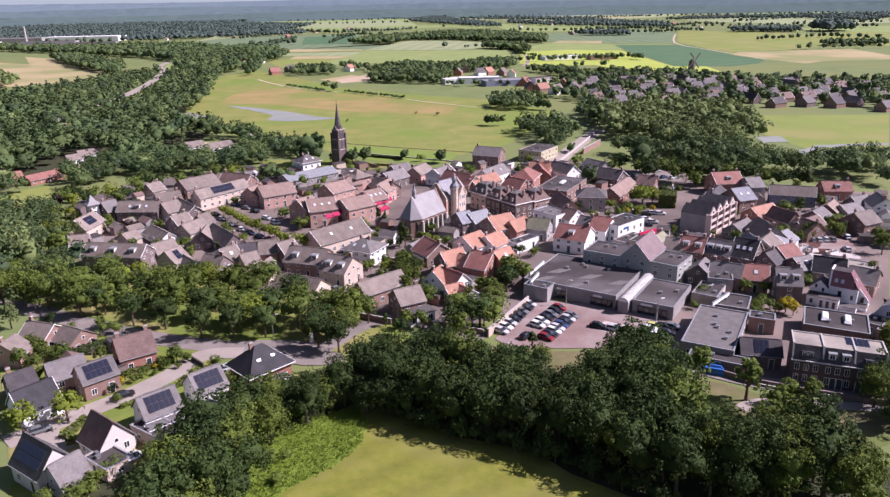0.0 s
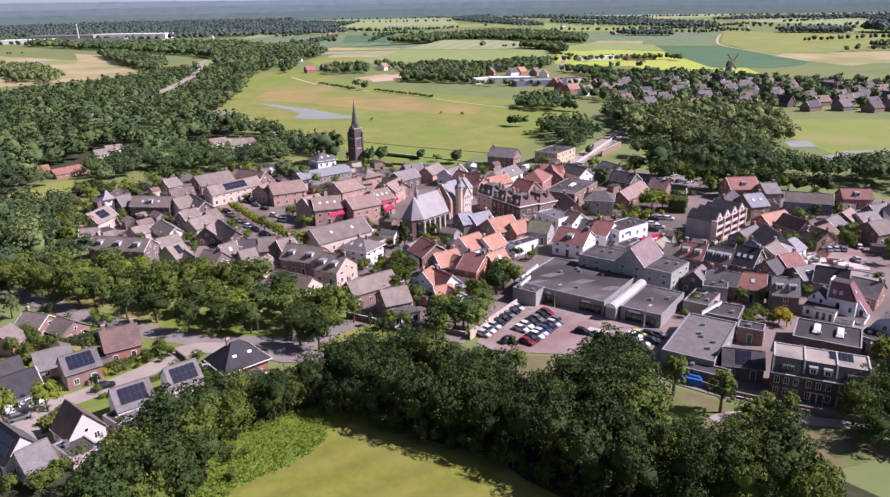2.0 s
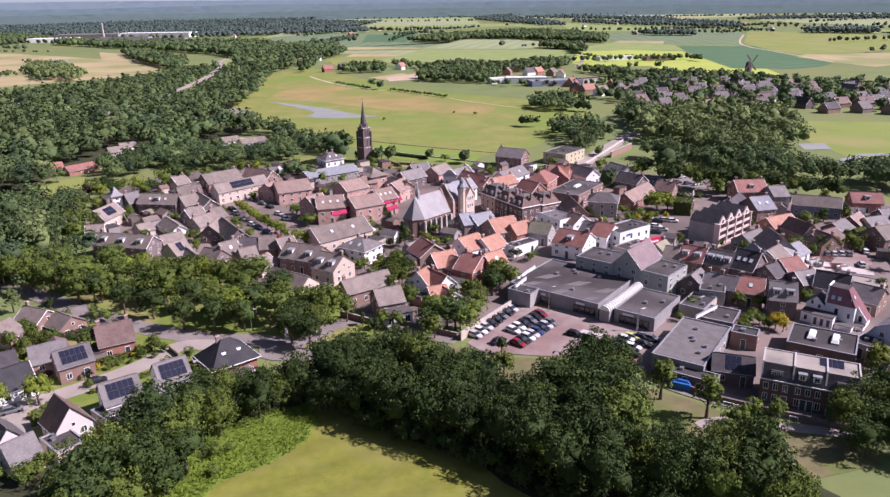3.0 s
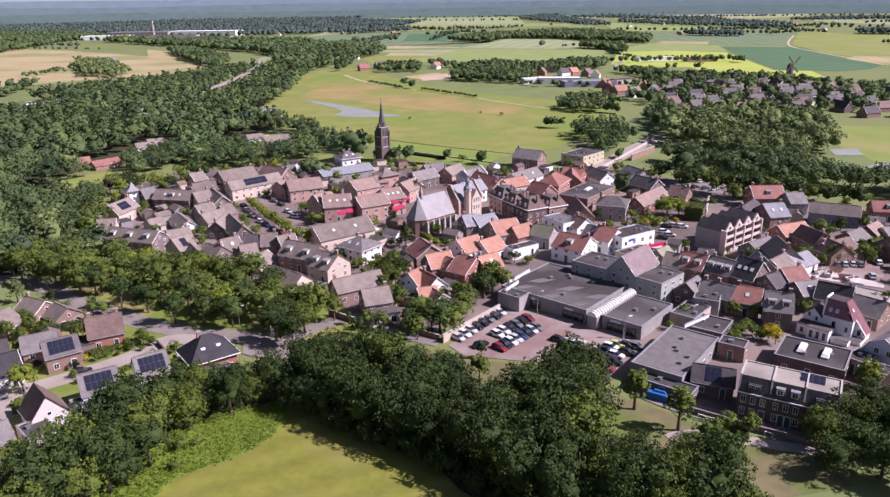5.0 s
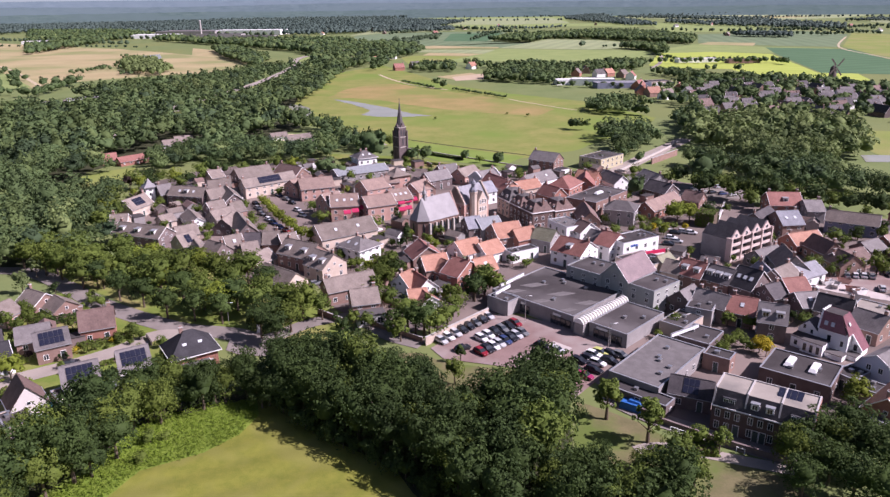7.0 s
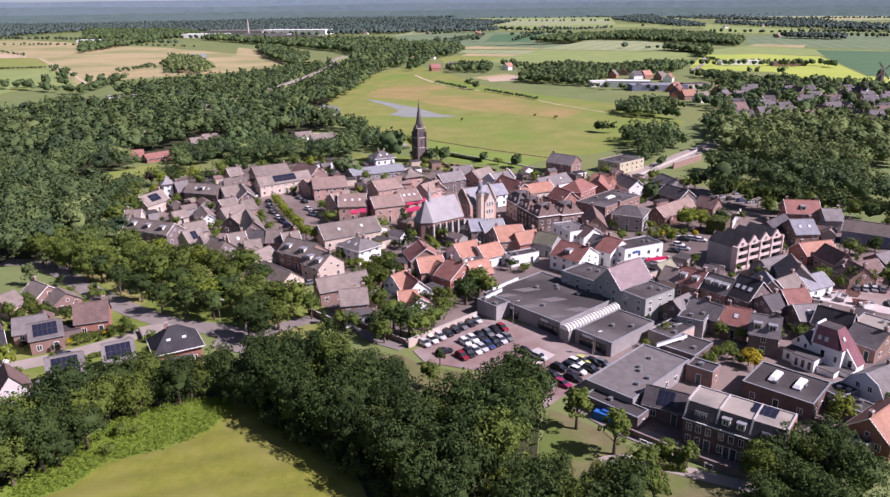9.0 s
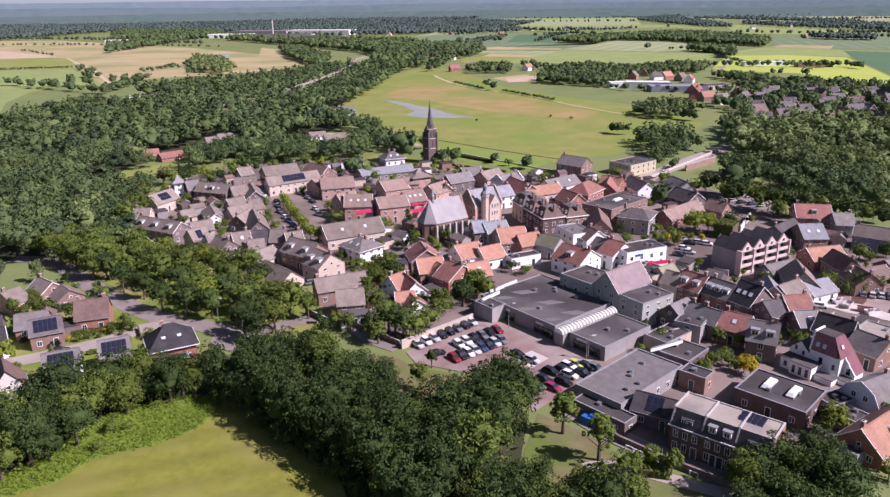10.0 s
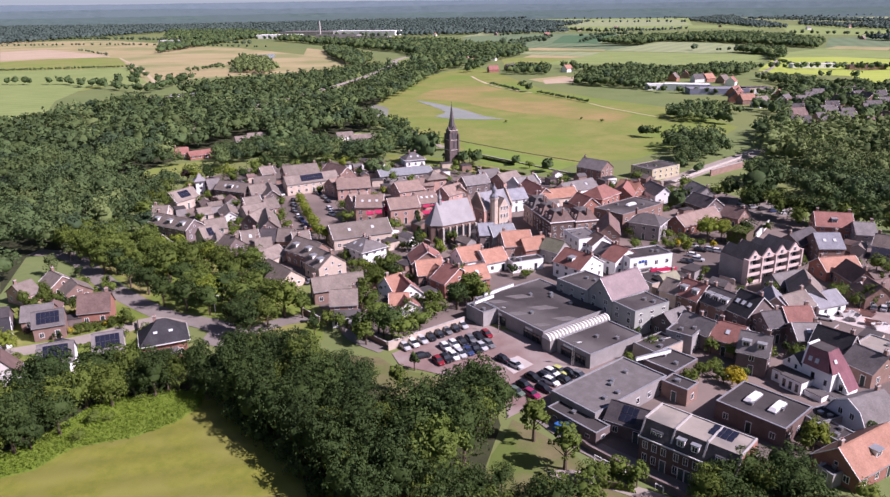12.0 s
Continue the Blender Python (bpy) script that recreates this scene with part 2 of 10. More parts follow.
WALL = {"pale": ("pale grey rendered", surface("plaster_pale", (0.520, 0.490, 0.460), (0.610, 0.580, 0.545), 0.4, 0.85, 0.1, fine=6, vary=0.05)),
        "brown": ("brown brick", surface("brick_brown", (0.215, 0.135, 0.110), (0.310, 0.205, 0.170), 0.7, 0.9, 0.3, fine=9, vary=0.15)),
        "red": ("red brick", surface("brick_red", (0.270, 0.125, 0.095), (0.380, 0.185, 0.140), 0.7, 0.9, 0.3, fine=9, vary=0.12)),
        "white": ("white plastered", surface("plaster_white", (0.830, 0.825, 0.815), (0.890, 0.885, 0.875), 0.4, 0.8, 0.1, fine=6, vary=0.04)),
        "cream": ("cream brick", surface("brick_cream", (0.460, 0.375, 0.310), (0.580, 0.480, 0.400), 0.6, 0.9, 0.2, fine=9, vary=0.10)),
        "pink": ("pale red brick", surface("brick_pink", (0.400, 0.240, 0.200), (0.520, 0.330, 0.275), 0.6, 0.9, 0.2, fine=9, vary=0.06)),
        "dark": ("dark brick", surface("brick_dark", (0.130, 0.100, 0.098), (0.210, 0.165, 0.155), 0.6, 0.9, 0.3, fine=9, vary=0.2)),
        "darkbrick": ("dark brown brick", surface("brick_umber", (0.115, 0.076, 0.068), (0.175, 0.120, 0.105), 0.6, 0.9, 0.3, fine=9, vary=0.05)),
        "grey": ("grey plastered", surface("plaster_grey", (0.240, 0.225, 0.220), (0.330, 0.312, 0.304), 0.5, 0.85, 0.1, fine=6, vary=0.12)),
        "sage": ("sage grey plastered", surface("plaster_sage", (0.305, 0.315, 0.290), (0.385, 0.395, 0.365), 0.4, 0.85, 0.1, fine=6)),
        "yellow": ("pale yellow plastered", surface("plaster_yellow", (0.440, 0.390, 0.260), (0.520, 0.465, 0.320), 0.4, 0.85, 0.1, fine=6)),
        "blue": ("blue-grey boarded", surface("boards_blue", (0.190, 0.205, 0.290), (0.260, 0.275, 0.360), 0.4, 0.8, 0.1, fine=6)),
        "bluewhite": ("pale blue plastered", surface("plaster_blue", (0.500, 0.520, 0.590), (0.600, 0.620, 0.680), 0.4, 0.85, 0.1, fine=6)),
        "timber": ("tarred timber", surface("timber_dark", (0.060, 0.048, 0.042), (0.11, 0.09, 0.08), 1.5, 0.8, 0.2))}
ROOF = {"taupe": ("grey-brown tiled", tiled("tiles_taupe", (0.172, 0.140, 0.120), (0.252, 0.210, 0.182), vary=0.20)),
        "grey": ("grey tiled", tiled("tiles_grey", (0.150, 0.136, 0.132), (0.222, 0.203, 0.198), vary=0.18)),
        "darkgrey": ("dark grey tiled", tiled("tiles_darkgrey", (0.098, 0.088, 0.087), (0.160, 0.145, 0.143), vary=0.15)),
        "dark": ("dark tiled", tiled("tiles_dark", (0.052, 0.046, 0.050), (0.098, 0.086, 0.090), vary=0.2)),
        "black": ("black glazed tiled", tiled("tiles_black", (0.026, 0.025, 0.029), (0.050, 0.048, 0.054), rough=0.75, vary=0.1)),
        "slate": ("blue-grey slate", tiled("slate", (0.200, 0.205, 0.235), (0.310, 0.315, 0.345), row=0.22, rough=0.75)),
        "bluegrey": ("blue-grey tiled", tiled("tiles_bluegrey", (0.215, 0.215, 0.235), (0.295, 0.295, 0.318))),
        "brown": ("brown tiled", tiled("tiles_brown", (0.140, 0.092, 0.080), (0.225, 0.152, 0.132), vary=0.15)),
        "pinkbrown": ("pinkish-brown tiled", tiled("tiles_pinkbrown", (0.235, 0.165, 0.138), (0.315, 0.228, 0.190), vary=0.08)),
        "red": ("red clay tiled", tiled("tiles_red", (0.240, 0.105, 0.086), (0.330, 0.158, 0.130), vary=0.14)),
        "palered": ("faded mauve tiled", tiled("tiles_palered", (0.150, 0.098, 0.102), (0.215, 0.146, 0.150), rough=0.55, vary=0.0)),
        "maroon": ("maroon glazed tiled", tiled("tiles_maroon", (0.185, 0.066, 0.088), (0.260, 0.105, 0.128), rough=0.42)),
        "orange": ("orange clay tiled", tiled("tiles_orange", (0.330, 0.165, 0.112), (0.430, 0.232, 0.165), vary=0.14)),
        "olive": ("mossy olive tiled", tiled("tiles_olive", (0.190, 0.190, 0.125), (0.280, 0.270, 0.190))),
        "whiteroof": ("white sheeted", surface("sheet_white", (0.650, 0.640, 0.620), (0.780, 0.770, 0.750), 0.4, 0.6, 0.1)),
        "glassroof": ("ribbed glass", surface("sheet_glass", (0.200, 0.212, 0.225), (0.300, 0.312, 0.325), 1.2, 0.25, 0.1, spec=0.6)),
        "lead": ("pale leaded", surface("lead_pale", (0.215, 0.205, 0.210), (0.310, 0.298, 0.300), 0.3, 0.6, 0.1, fine=4)),
        "paleflat": ("pale grey felt", surface("felt_pale", (0.125, 0.115, 0.112), (0.185, 0.172, 0.168), 0.5, 0.95, 0.2, fine=3, spec=0.1)),
        "gravelroof": ("pale gravelled", MATS["gravel"]),
        "flatroof": ("grey felt", surface("felt", (0.052, 0.046, 0.046), (0.082, 0.074, 0.073), 0.12, 0.95, 0.2, fine=3, vary=0.15, spec=0.1, c3=(0.120, 0.110, 0.108), big=0.06))}
for glazed in ("tiles_palered", "tiles_maroon"):
    MATS[glazed].node_tree.nodes["Principled BSDF"].inputs["Specular IOR Level"].default_value = 0.6
surface("paint_white", (0.74, 0.73, 0.71), (0.82, 0.81, 0.79), 1.0, 0.5)
surface("trim_dark", (0.05, 0.05, 0.055), (0.08, 0.08, 0.085), 1.0, 0.6)
surface("zinc", (0.36, 0.37, 0.39), (0.46, 0.47, 0.49), 1.0, 0.45, metal=0.5)
surface("glass", (0.020, 0.025, 0.030), (0.040, 0.046, 0.055), 0.8, 0.06, spec=0.8, vary=0.5)
surface("panel", (0.012, 0.014, 0.028), (0.022, 0.024, 0.042), 2.0, 0.15, spec=0.6)
surface("stone", (0.42, 0.38, 0.34), (0.54, 0.50, 0.45), 0.8, 0.9, 0.3)
surface("door_paint", (0.045, 0.065, 0.06), (0.07, 0.09, 0.085), 1.0, 0.5, vary=0.6)
surface("awning_red", (0.36, 0.022, 0.075), (0.44, 0.036, 0.100), 1.0, 0.8)
surface("sign_red", (0.52, 0.025, 0.085), (0.58, 0.035, 0.100), 1.0, 0.5)
surface("tarp_blue", (0.02, 0.11, 0.36), (0.035, 0.15, 0.44), 0.6, 0.6, 0.6)
surface("pool_blue", (0.10, 0.55, 0.68), (0.14, 0.62, 0.74), 1.0, 0.1)
surface("rubber", (0.018, 0.018, 0.018), (0.03, 0.03, 0.03), 2.0, 0.9)
surface("metal_light", (0.5, 0.5, 0.5), (0.6, 0.6, 0.6), 1.0, 0.35, metal=0.8)
surface("concrete", (0.38, 0.36, 0.345), (0.48, 0.455, 0.435), 0.5, 0.9, 0.2)

# ---- mesh helpers ----


class Shape:
    """Collects faces for one mesh; every face carries the index of its material."""

    def __init__(self):
        self.v, self.f, self.m = [], [], []

    def face(self, pts, mat=0):
        n = len(self.v)
        self.v += [tuple(p) for p in pts]
        self.f.append(tuple(range(n, n + len(pts))))
        self.m.append(mat)

    def box(self, cx, cy, z0, sx, sy, sz, mat=0, taper=1.0, turn=0.0):
        n = len(self.v)
        c, s = math.cos(radians(turn)), math.sin(radians(turn))
        for k, z in ((1.0, z0), (taper, z0 + sz)):
            for px, py in ((-1, -1), (1, -1), (1, 1), (-1, 1)):
                x, y = px * sx / 2 * k, py * sy / 2 * k
                self.v.append((cx + x * c - y * s, cy + x * s + y * c, z))
        for q in ((3, 2, 1, 0), (4, 5, 6, 7), (0, 1, 5, 4), (1, 2, 6, 5), (2, 3, 7, 6), (3, 0, 4, 7)):
            self.f.append(tuple(n + i for i in q))
            self.m.append(mat)
        return self

    def loft(self, rings, mat=0, caps=True):
        n, k = len(self.v), len(rings[0])
        for r in rings:
            self.v += [tuple(p) for p in r]
        for i in range(len(rings) - 1):
            for j in range(k):
                a, b = n + i * k + j, n + i * k + (j + 1) % k
                self.f.append((a, b, b + k, a + k))
                self.m.append(mat)
        if caps:
            self.f.append(tuple(range(n + k - 1, n - 1, -1)))
            self.f.append(tuple(n + (len(rings) - 1) * k + j for j in range(k)))
            self.m += [mat, mat]
        return self

    def tube(self, x, y, z0, r0, z1, r1, k=8, mat=0, lean=(0, 0)):
        ring = [(math.cos(6.28319 * i / k), math.sin(6.28319 * i / k)) for i in range(k)]
        return self.loft([[(x + r0 * c, y + r0 * s, z0) for c, s in ring],
                          [(x + lean[0] + r1 * c, y + lean[1] + r1 * s, z1) for c, s in ring]], mat)

    def mesh(self, name, mats):
        me = bpy.data.meshes.new(name)
        me.from_pydata(self.v, [], self.f)
        for m in mats:
            me.materials.append(MATS[m] if isinstance(m, str) else m)
        me.polygons.foreach_set("material_index", self.m)
        me.update()
        return me


def thing(name, x, y, z, turn, label, category, group="", kind=""):
    ob = new(name)
    ob.empty_display_size = 0.5
    ob.matrix_basis = pose(x, y, z, 0, 0, turn)
    return tagged(ob, label, category, group, kind)


def part(name, shape, mats, parent, label="", at=None):
    """One mesh object under a thing or under a part. shape: a Shape, or a mesh shared by alike parts."""
    me = shape if isinstance(shape, bpy.types.Mesh) else shape.mesh(name, mats)
    ob = new(name, me)
    ob.parent = parent
    if at is not None:
        ob.matrix_basis = at
    return tagged(ob, label)


CACHE, FOOT = {}, []


def shared(key, make):
    if key not in CACHE:
        CACHE[key] = make()
    return CACHE[key]


def window_mesh(w, h, bars, glazed):
    """A window frame cut from one slab, with a mullion; far windows have their glass set in the same mesh."""
    def make():
        s = Shape()
        xs = [-w / 2, -w / 2 + 0.09] + ([-0.035, 0.035] if bars else []) + [w / 2 - 0.09, w / 2]
        zs = [0, 0.09, h - 0.09, h]
        n = len(xs)
        for y in (-0.06, 0.02):
            s.v += [(x, y, z) for z in zs for x in xs]
        for j in range(3):
            for i in range(n - 1):
                hole = j == 1 and i % 2 == 1
                k = j * n + i
                if not hole or glazed:
                    s.f.append((k, k + 1, k + 1 + n, k + n))
                    s.m.append(1 if hole else 0)
                if hole and not glazed:
                    for p, q in ((k, k + 1), (k + 1, k + 1 + n), (k + 1 + n, k + n), (k + n, k)):
                        s.f.append((p, p + 4 * n, q + 4 * n, q))
                        s.m.append(0)
        for p, q in ((0, n - 1), (n - 1, 4 * n - 1), (4 * n - 1, 3 * n), (3 * n, 0)):
            s.f.append((q, p, p + 4 * n, q + 4 * n))
            s.m.append(0)
        return s.mesh("window", ["paint_white", "glass"])
    return shared(("window", w, h, bars, glazed), make)


def pane_mesh(w, h):
    return shared(("pane", w, h), lambda: Shape().box(0, -0.01, 0.07, w - 0.12, 0.03, h - 0.14).mesh("pane", ["glass"]))


def put_window(parent, at, w=1.1, h=1.35, bars=True, near=False):
    ob = part("window", window_mesh(w, h, bars, not near), None, parent, at=at)
    if near:
        part("pane", pane_mesh(w, h), None, ob, "dark glass pane")
    return ob


def door_mesh():
    def make():
        s = Shape()
        s.box(0, -0.02, 0, 1.0, 0.06, 2.1)
        for x in (-0.53, 0.53):
            s.box(x, -0.04, 0, 0.1, 0.1, 2.45, 1)
        s.box(0, -0.04, 2.35, 1.16, 0.1, 0.1, 1).box(0, -0.03, 2.1, 1.0, 0.05, 0.25, 2)
        return s.mesh("door", ["door_paint", "paint_white", "glass"])
    return shared("door", make)


def wall_openings(e, L, W, he, hr, rnd, gable=True, doors=1, step=2.9, fronts=(0, 1, 2, 3), near=False):
    """Windows on all four walls of a building with its ridge along local x, and a door in the front."""
    rows = [0.95] if he < 4.2 else [0.95, 3.35] if he < 6.3 else [0.95, 3.2, 5.2]
    heading = math.degrees(e.matrix_basis.to_euler().z)
    for side in fronts:
        turn = (0, 90, 180, 270)[side]
        if math.cos(radians(heading + turn)) < -0.42:      # a wall turned away from the river side of the town
            continue
        span, depth = (L, W / 2) if side % 2 == 0 else (W, L / 2)
        n = max(1, int((span - 0.8) / (step * 1.8 if side == 2 else step)))
        for r, z in enumerate(rows):
            h = min(1.35, he - z - 0.3)
            if h < 0.6:
                continue
            h = 1.35 if h > 1.3 else 0.8
            for i in range(n):
                x = (i + 0.5) / n * span - span / 2
                at = pose(0, 0, 0, 0, 0, turn) @ pose(x, -depth, z)
                if r == 0 and side == 0 and doors and i == n // 2:
                    part("door", door_mesh(), None, e, at=pose(x, -depth, 0))
                    continue
                put_window(e, at, 1.1, h, True, near and side != 2)
        if gable and side % 2 == 1 and hr - he > 1.9:
            put_window(e, pose(0, 0, 0, 0, 0, turn) @ pose(0, -depth, he + 0.15), 0.8, 0.8, False)


def slope_at(x, W, he, hr, up, side=-1, lift=0.16):
    """A frame on the roof slope, x along the eaves and y up the slope. up: 0 at the eaves, 1 at the ridge."""
    a = math.degrees(math.atan2(hr - he, W / 2))
    y = side * W / 2 * (1 - up)
    m = pose(x, y, he + (hr - he) * up)
    return m @ (pose(0, 0, 0, a) if side < 0 else pose(0, 0, 0, 0, 0, 180) @ pose(0, 0, 0, a)) @ pose(0, 0, lift)


def roof_shape(L, W, he, hr, over, thick=0.16):
    """Two slabs that meet at the ridge, past the walls at eaves and gables."""
    s = Shape()
    k = (hr - he) / (W / 2)
    x, y0, z0 = L / 2 + over, W / 2 + over, he - over * k
    for g in (-1, 1):
        low, top = [], []
        for px in (-x, x):
            low.append((px, g * y0, z0 + 0.01)), top.append((px, g * y0, z0 + thick))
        s.loft([[(-x, g * y0, z0 + 0.01), (x, g * y0, z0 + 0.01), (x, g * y0, z0 + thick), (-x, g * y0, z0 + thick)],
                [(-x, 0, hr + 0.01), (x, 0, hr + 0.01), (x, 0, hr + thick), (-x, 0, hr + thick)]])
    return s


def hip_shape(L, W, he, hr, over, inset, thick=0.14):
    s = Shape()
    x, y = L / 2 + over, W / 2 + over
    r = max(L / 2 - inset, 0.05)
    b = [(-x, -y), (x, -y), (x, y), (-x, y)]
    lo, hi = he - 0.05, he + thick
    for i in range(4):
        p, q = b[i], b[(i + 1) % 4]
        s.face([(*p, lo), (*q, lo), (*q, hi), (*p, hi)])
    s.face([(-x, -y, hi), (x, -y, hi), (r, 0, hr), (-r, 0, hr)])
    s.face([(x, y, hi), (-x, y, hi), (-r, 0, hr), (r, 0, hr)])
    s.face([(x, -y, hi), (x, y, hi), (r, 0, hr)])
    s.face([(-x, y, hi), (-x, -y, hi), (-r, 0, hr)])
    s.face([(-x, y, lo), (x, y, lo), (x, -y, lo), (-x, -y, lo)])
    return s


def chimney_mesh():
    def make():
        s = Shape()
        s.box(0, 0, -1.2, 0.75, 0.6, 2.1).box(0, 0, 0.9, 0.9, 0.75, 0.14, 1)
        for x in (-0.18, 0.18):
            s.tube(x, 0, 1.04, 0.11, 1.35, 0.09, 6, 2)
        return s.mesh("chimney", ["brick_brown", "concrete", "brick_red"])
    return shared("chimney", make)


def solar_mesh():
    def make():
        s = Shape()
        s.box(0, 0, 0, 1.0, 1.6, 0.05, 1).box(0, 0, 0.045, 0.94, 1.54, 0.02, 0)
        return s.mesh("solar_panel", ["panel", "trim_dark"])
    return shared("solar", make)


def skylight_mesh():
    def make():
        s = Shape()
        s.box(0, 0, 0, 0.95, 1.2, 0.1, 1).box(0, 0, 0.09, 0.8, 1.05, 0.03, 0)
        return s.mesh("skylight", ["glassroof_pale", "zinc"])
    return shared("skylight", make)


surface("glassroof_pale", (0.55, 0.57, 0.60), (0.66, 0.68, 0.70), 1.0, 0.15, spec=0.7)


def dormer(e, x, W, he, hr, roof, wide=1.7):
    y = -W / 2 * 0.72
    z = he + (hr - he) * 0.28 - 0.15
    h = 1.45
    back = min(h / ((hr - he) / (W / 2)), W / 2 * 0.68)
    s = Shape().box(x, y + back / 2, z, wide, back, h, 0)
    d = part("dormer", s, ["paint_white"], e, "white dormer")
    part("dormer_roof", Shape().box(x, y + back / 2 - 0.1, z + h, wide + 0.3, back + 0.4, 0.12), ["zinc"], d)
    put_window(d, pose(x, y, z + 0.2), wide - 0.4, 1.05)


def house(x, y, turn, L, W, he, hr, wall="brown", roof="taupe", chimney=1, skylights=0, dormers=0, solar=0, hip=0, stepped=0,
          wings=0, doors=1, windows=1, label="", group="houses of the town"):
    W = min(max(W, 6.4), 10.5)
    L = max(L, 5.0)
    if windows and not hip and hr - he < 3.4:
        he, hr = he - min(0.5, he * 0.12), hr + 0.3
    rnd = random.Random(int(x * 13 + y * 7))
    FOOT.append((x, y, max(L, W) / 2))
    extra = " and dormers" if dormers else " and solar panels" if solar else " and roof lights" if skylights else " and a chimney" if chimney else ""
    lab = label or "%s house, %s %s roof%s" % (WALL[wall][0], ROOF[roof][0], "hipped" if hip else "gabled", extra)
    e = thing("house", x, y, 0, turn, lab, "house", group)
    s = Shape()
    if hip:
        s.box(0, 0, 0, L, W, he)
    else:
        sec = [(-W / 2, 0), (W / 2, 0), (W / 2, he), (0, hr - 0.02), (-W / 2, he)]
        s.loft([[(-L / 2, a, b) for a, b in sec], [(L / 2, a, b) for a, b in sec]])
    part("wall", s, [WALL[wall][1]], e)
    if hip:
        part("roof", hip_shape(L, W, he, hr, 0.5, W / 2 * hip), [ROOF[roof][1]], e)
        s = Shape()
        for g in (-1, 1):
            s.box(0, g * (W / 2 + 0.52), he - 0.06, L + 1.1, 0.12, 0.16).box(g * (L / 2 + 0.52), 0, he - 0.06, 0.12, W + 1.1, 0.16)
        part("gutter", s, ["paint_white"], e)
    else:
        part("roof", roof_shape(L, W, he, hr, 0.28), [ROOF[roof][1]], e)
        part("ridge", Shape().box(0, 0, hr + 0.08, L + 0.5, 0.3, 0.14, 0, 0.8), [ROOF[roof][1]], e)
        k = (hr - he) / (W / 2)
        for g in (-1, 1) if windows else ():
            part("gutter", shared(("gutter", round(L, 1)), lambda: Shape().box(0, 0, -0.1, L + 0.5, 0.14, 0.12).mesh("gutter", ["zinc"])), None, e,
                 at=pose(0, g * (W / 2 + 0.34), he - 0.28 * k + 0.08))
        if rnd.random() < 0.4:
            for q in (-1, 1):
                px, y0, z0 = q * (L / 2 + 0.31), W / 2 + 0.28, he - 0.28 * k
                ring = lambda yy, zz: [(px - 0.05, yy, zz), (px + 0.05, yy, zz), (px + 0.05, yy, zz + 0.2), (px - 0.05, yy, zz + 0.2)]
                part("bargeboard", Shape().loft([ring(-y0, z0), ring(0, hr), ring(y0, z0)]), ["paint_white"], e, "white painted bargeboard")
    if stepped:
        for q in (-1, 1):
            s = Shape()
            n = 6
            for i in range(n):
                w = W * (1 - i / n) + 0.3
                s.box(q * (L / 2 + 0.02), 0, he + (hr - he) * i / n - 0.2, 0.42, w, (hr - he) / n + 0.75)
            part("step_gable", s, [WALL[wall][1]], e, "stepped gable")
    for i in range(chimney):
        cx = (-L / 2 + 0.8, L / 2 - 0.8, 0)[i % 3] if chimney > 1 else rnd.choice((-L / 2 + 0.8, L / 2 - 0.8))
        part("chimney", chimney_mesh(), None, e, at=pose(cx, 0.25, hr + 0.2))
    for i in range(skylights):
        part("skylight", skylight_mesh(), None, e, at=slope_at((i + 0.5) / skylights * L * 0.8 - L * 0.4, W, he, hr, 0.5))
    if solar:
        n, rows = max(2, int(L * (0.45 if solar == 1 else 0.85) / 1.04)), 2
        gap = 0.5 * 1.64 / math.hypot(W / 2, hr - he)
        for r in range(rows):
            for i in range(n):
                part("solar_panel", solar_mesh(), None, e, at=slope_at((i - (n - 1) / 2) * 1.01, W, he, hr, 0.52 + gap * (2 * r - 1)))
    for i in range(dormers):
        dormer(e, (i + 0.5) / dormers * L - L / 2, W, he, hr, roof)
    if wings:
        s = Shape().box(0.5, -W / 2 - 1.9, 0, L, 3.8, 2.9)
        part("extension", s, ["paint_white"], e, "white flat-roofed extension")
        part("extension_roof", Shape().box(0.5, -W / 2 - 1.9, 2.9, L + 0.5, 4.2, 0.25), ["felt"], e)
        for i in range(3):
            put_window(e, pose(0.5 + (i - 1) * L / 3.2, -W / 2 - 3.8, 0.5), 1.4, 1.9)
    if windows:
        wall_openings(e, L, W, he, hr, rnd, not hip, doors, near=y < -40)
    return e


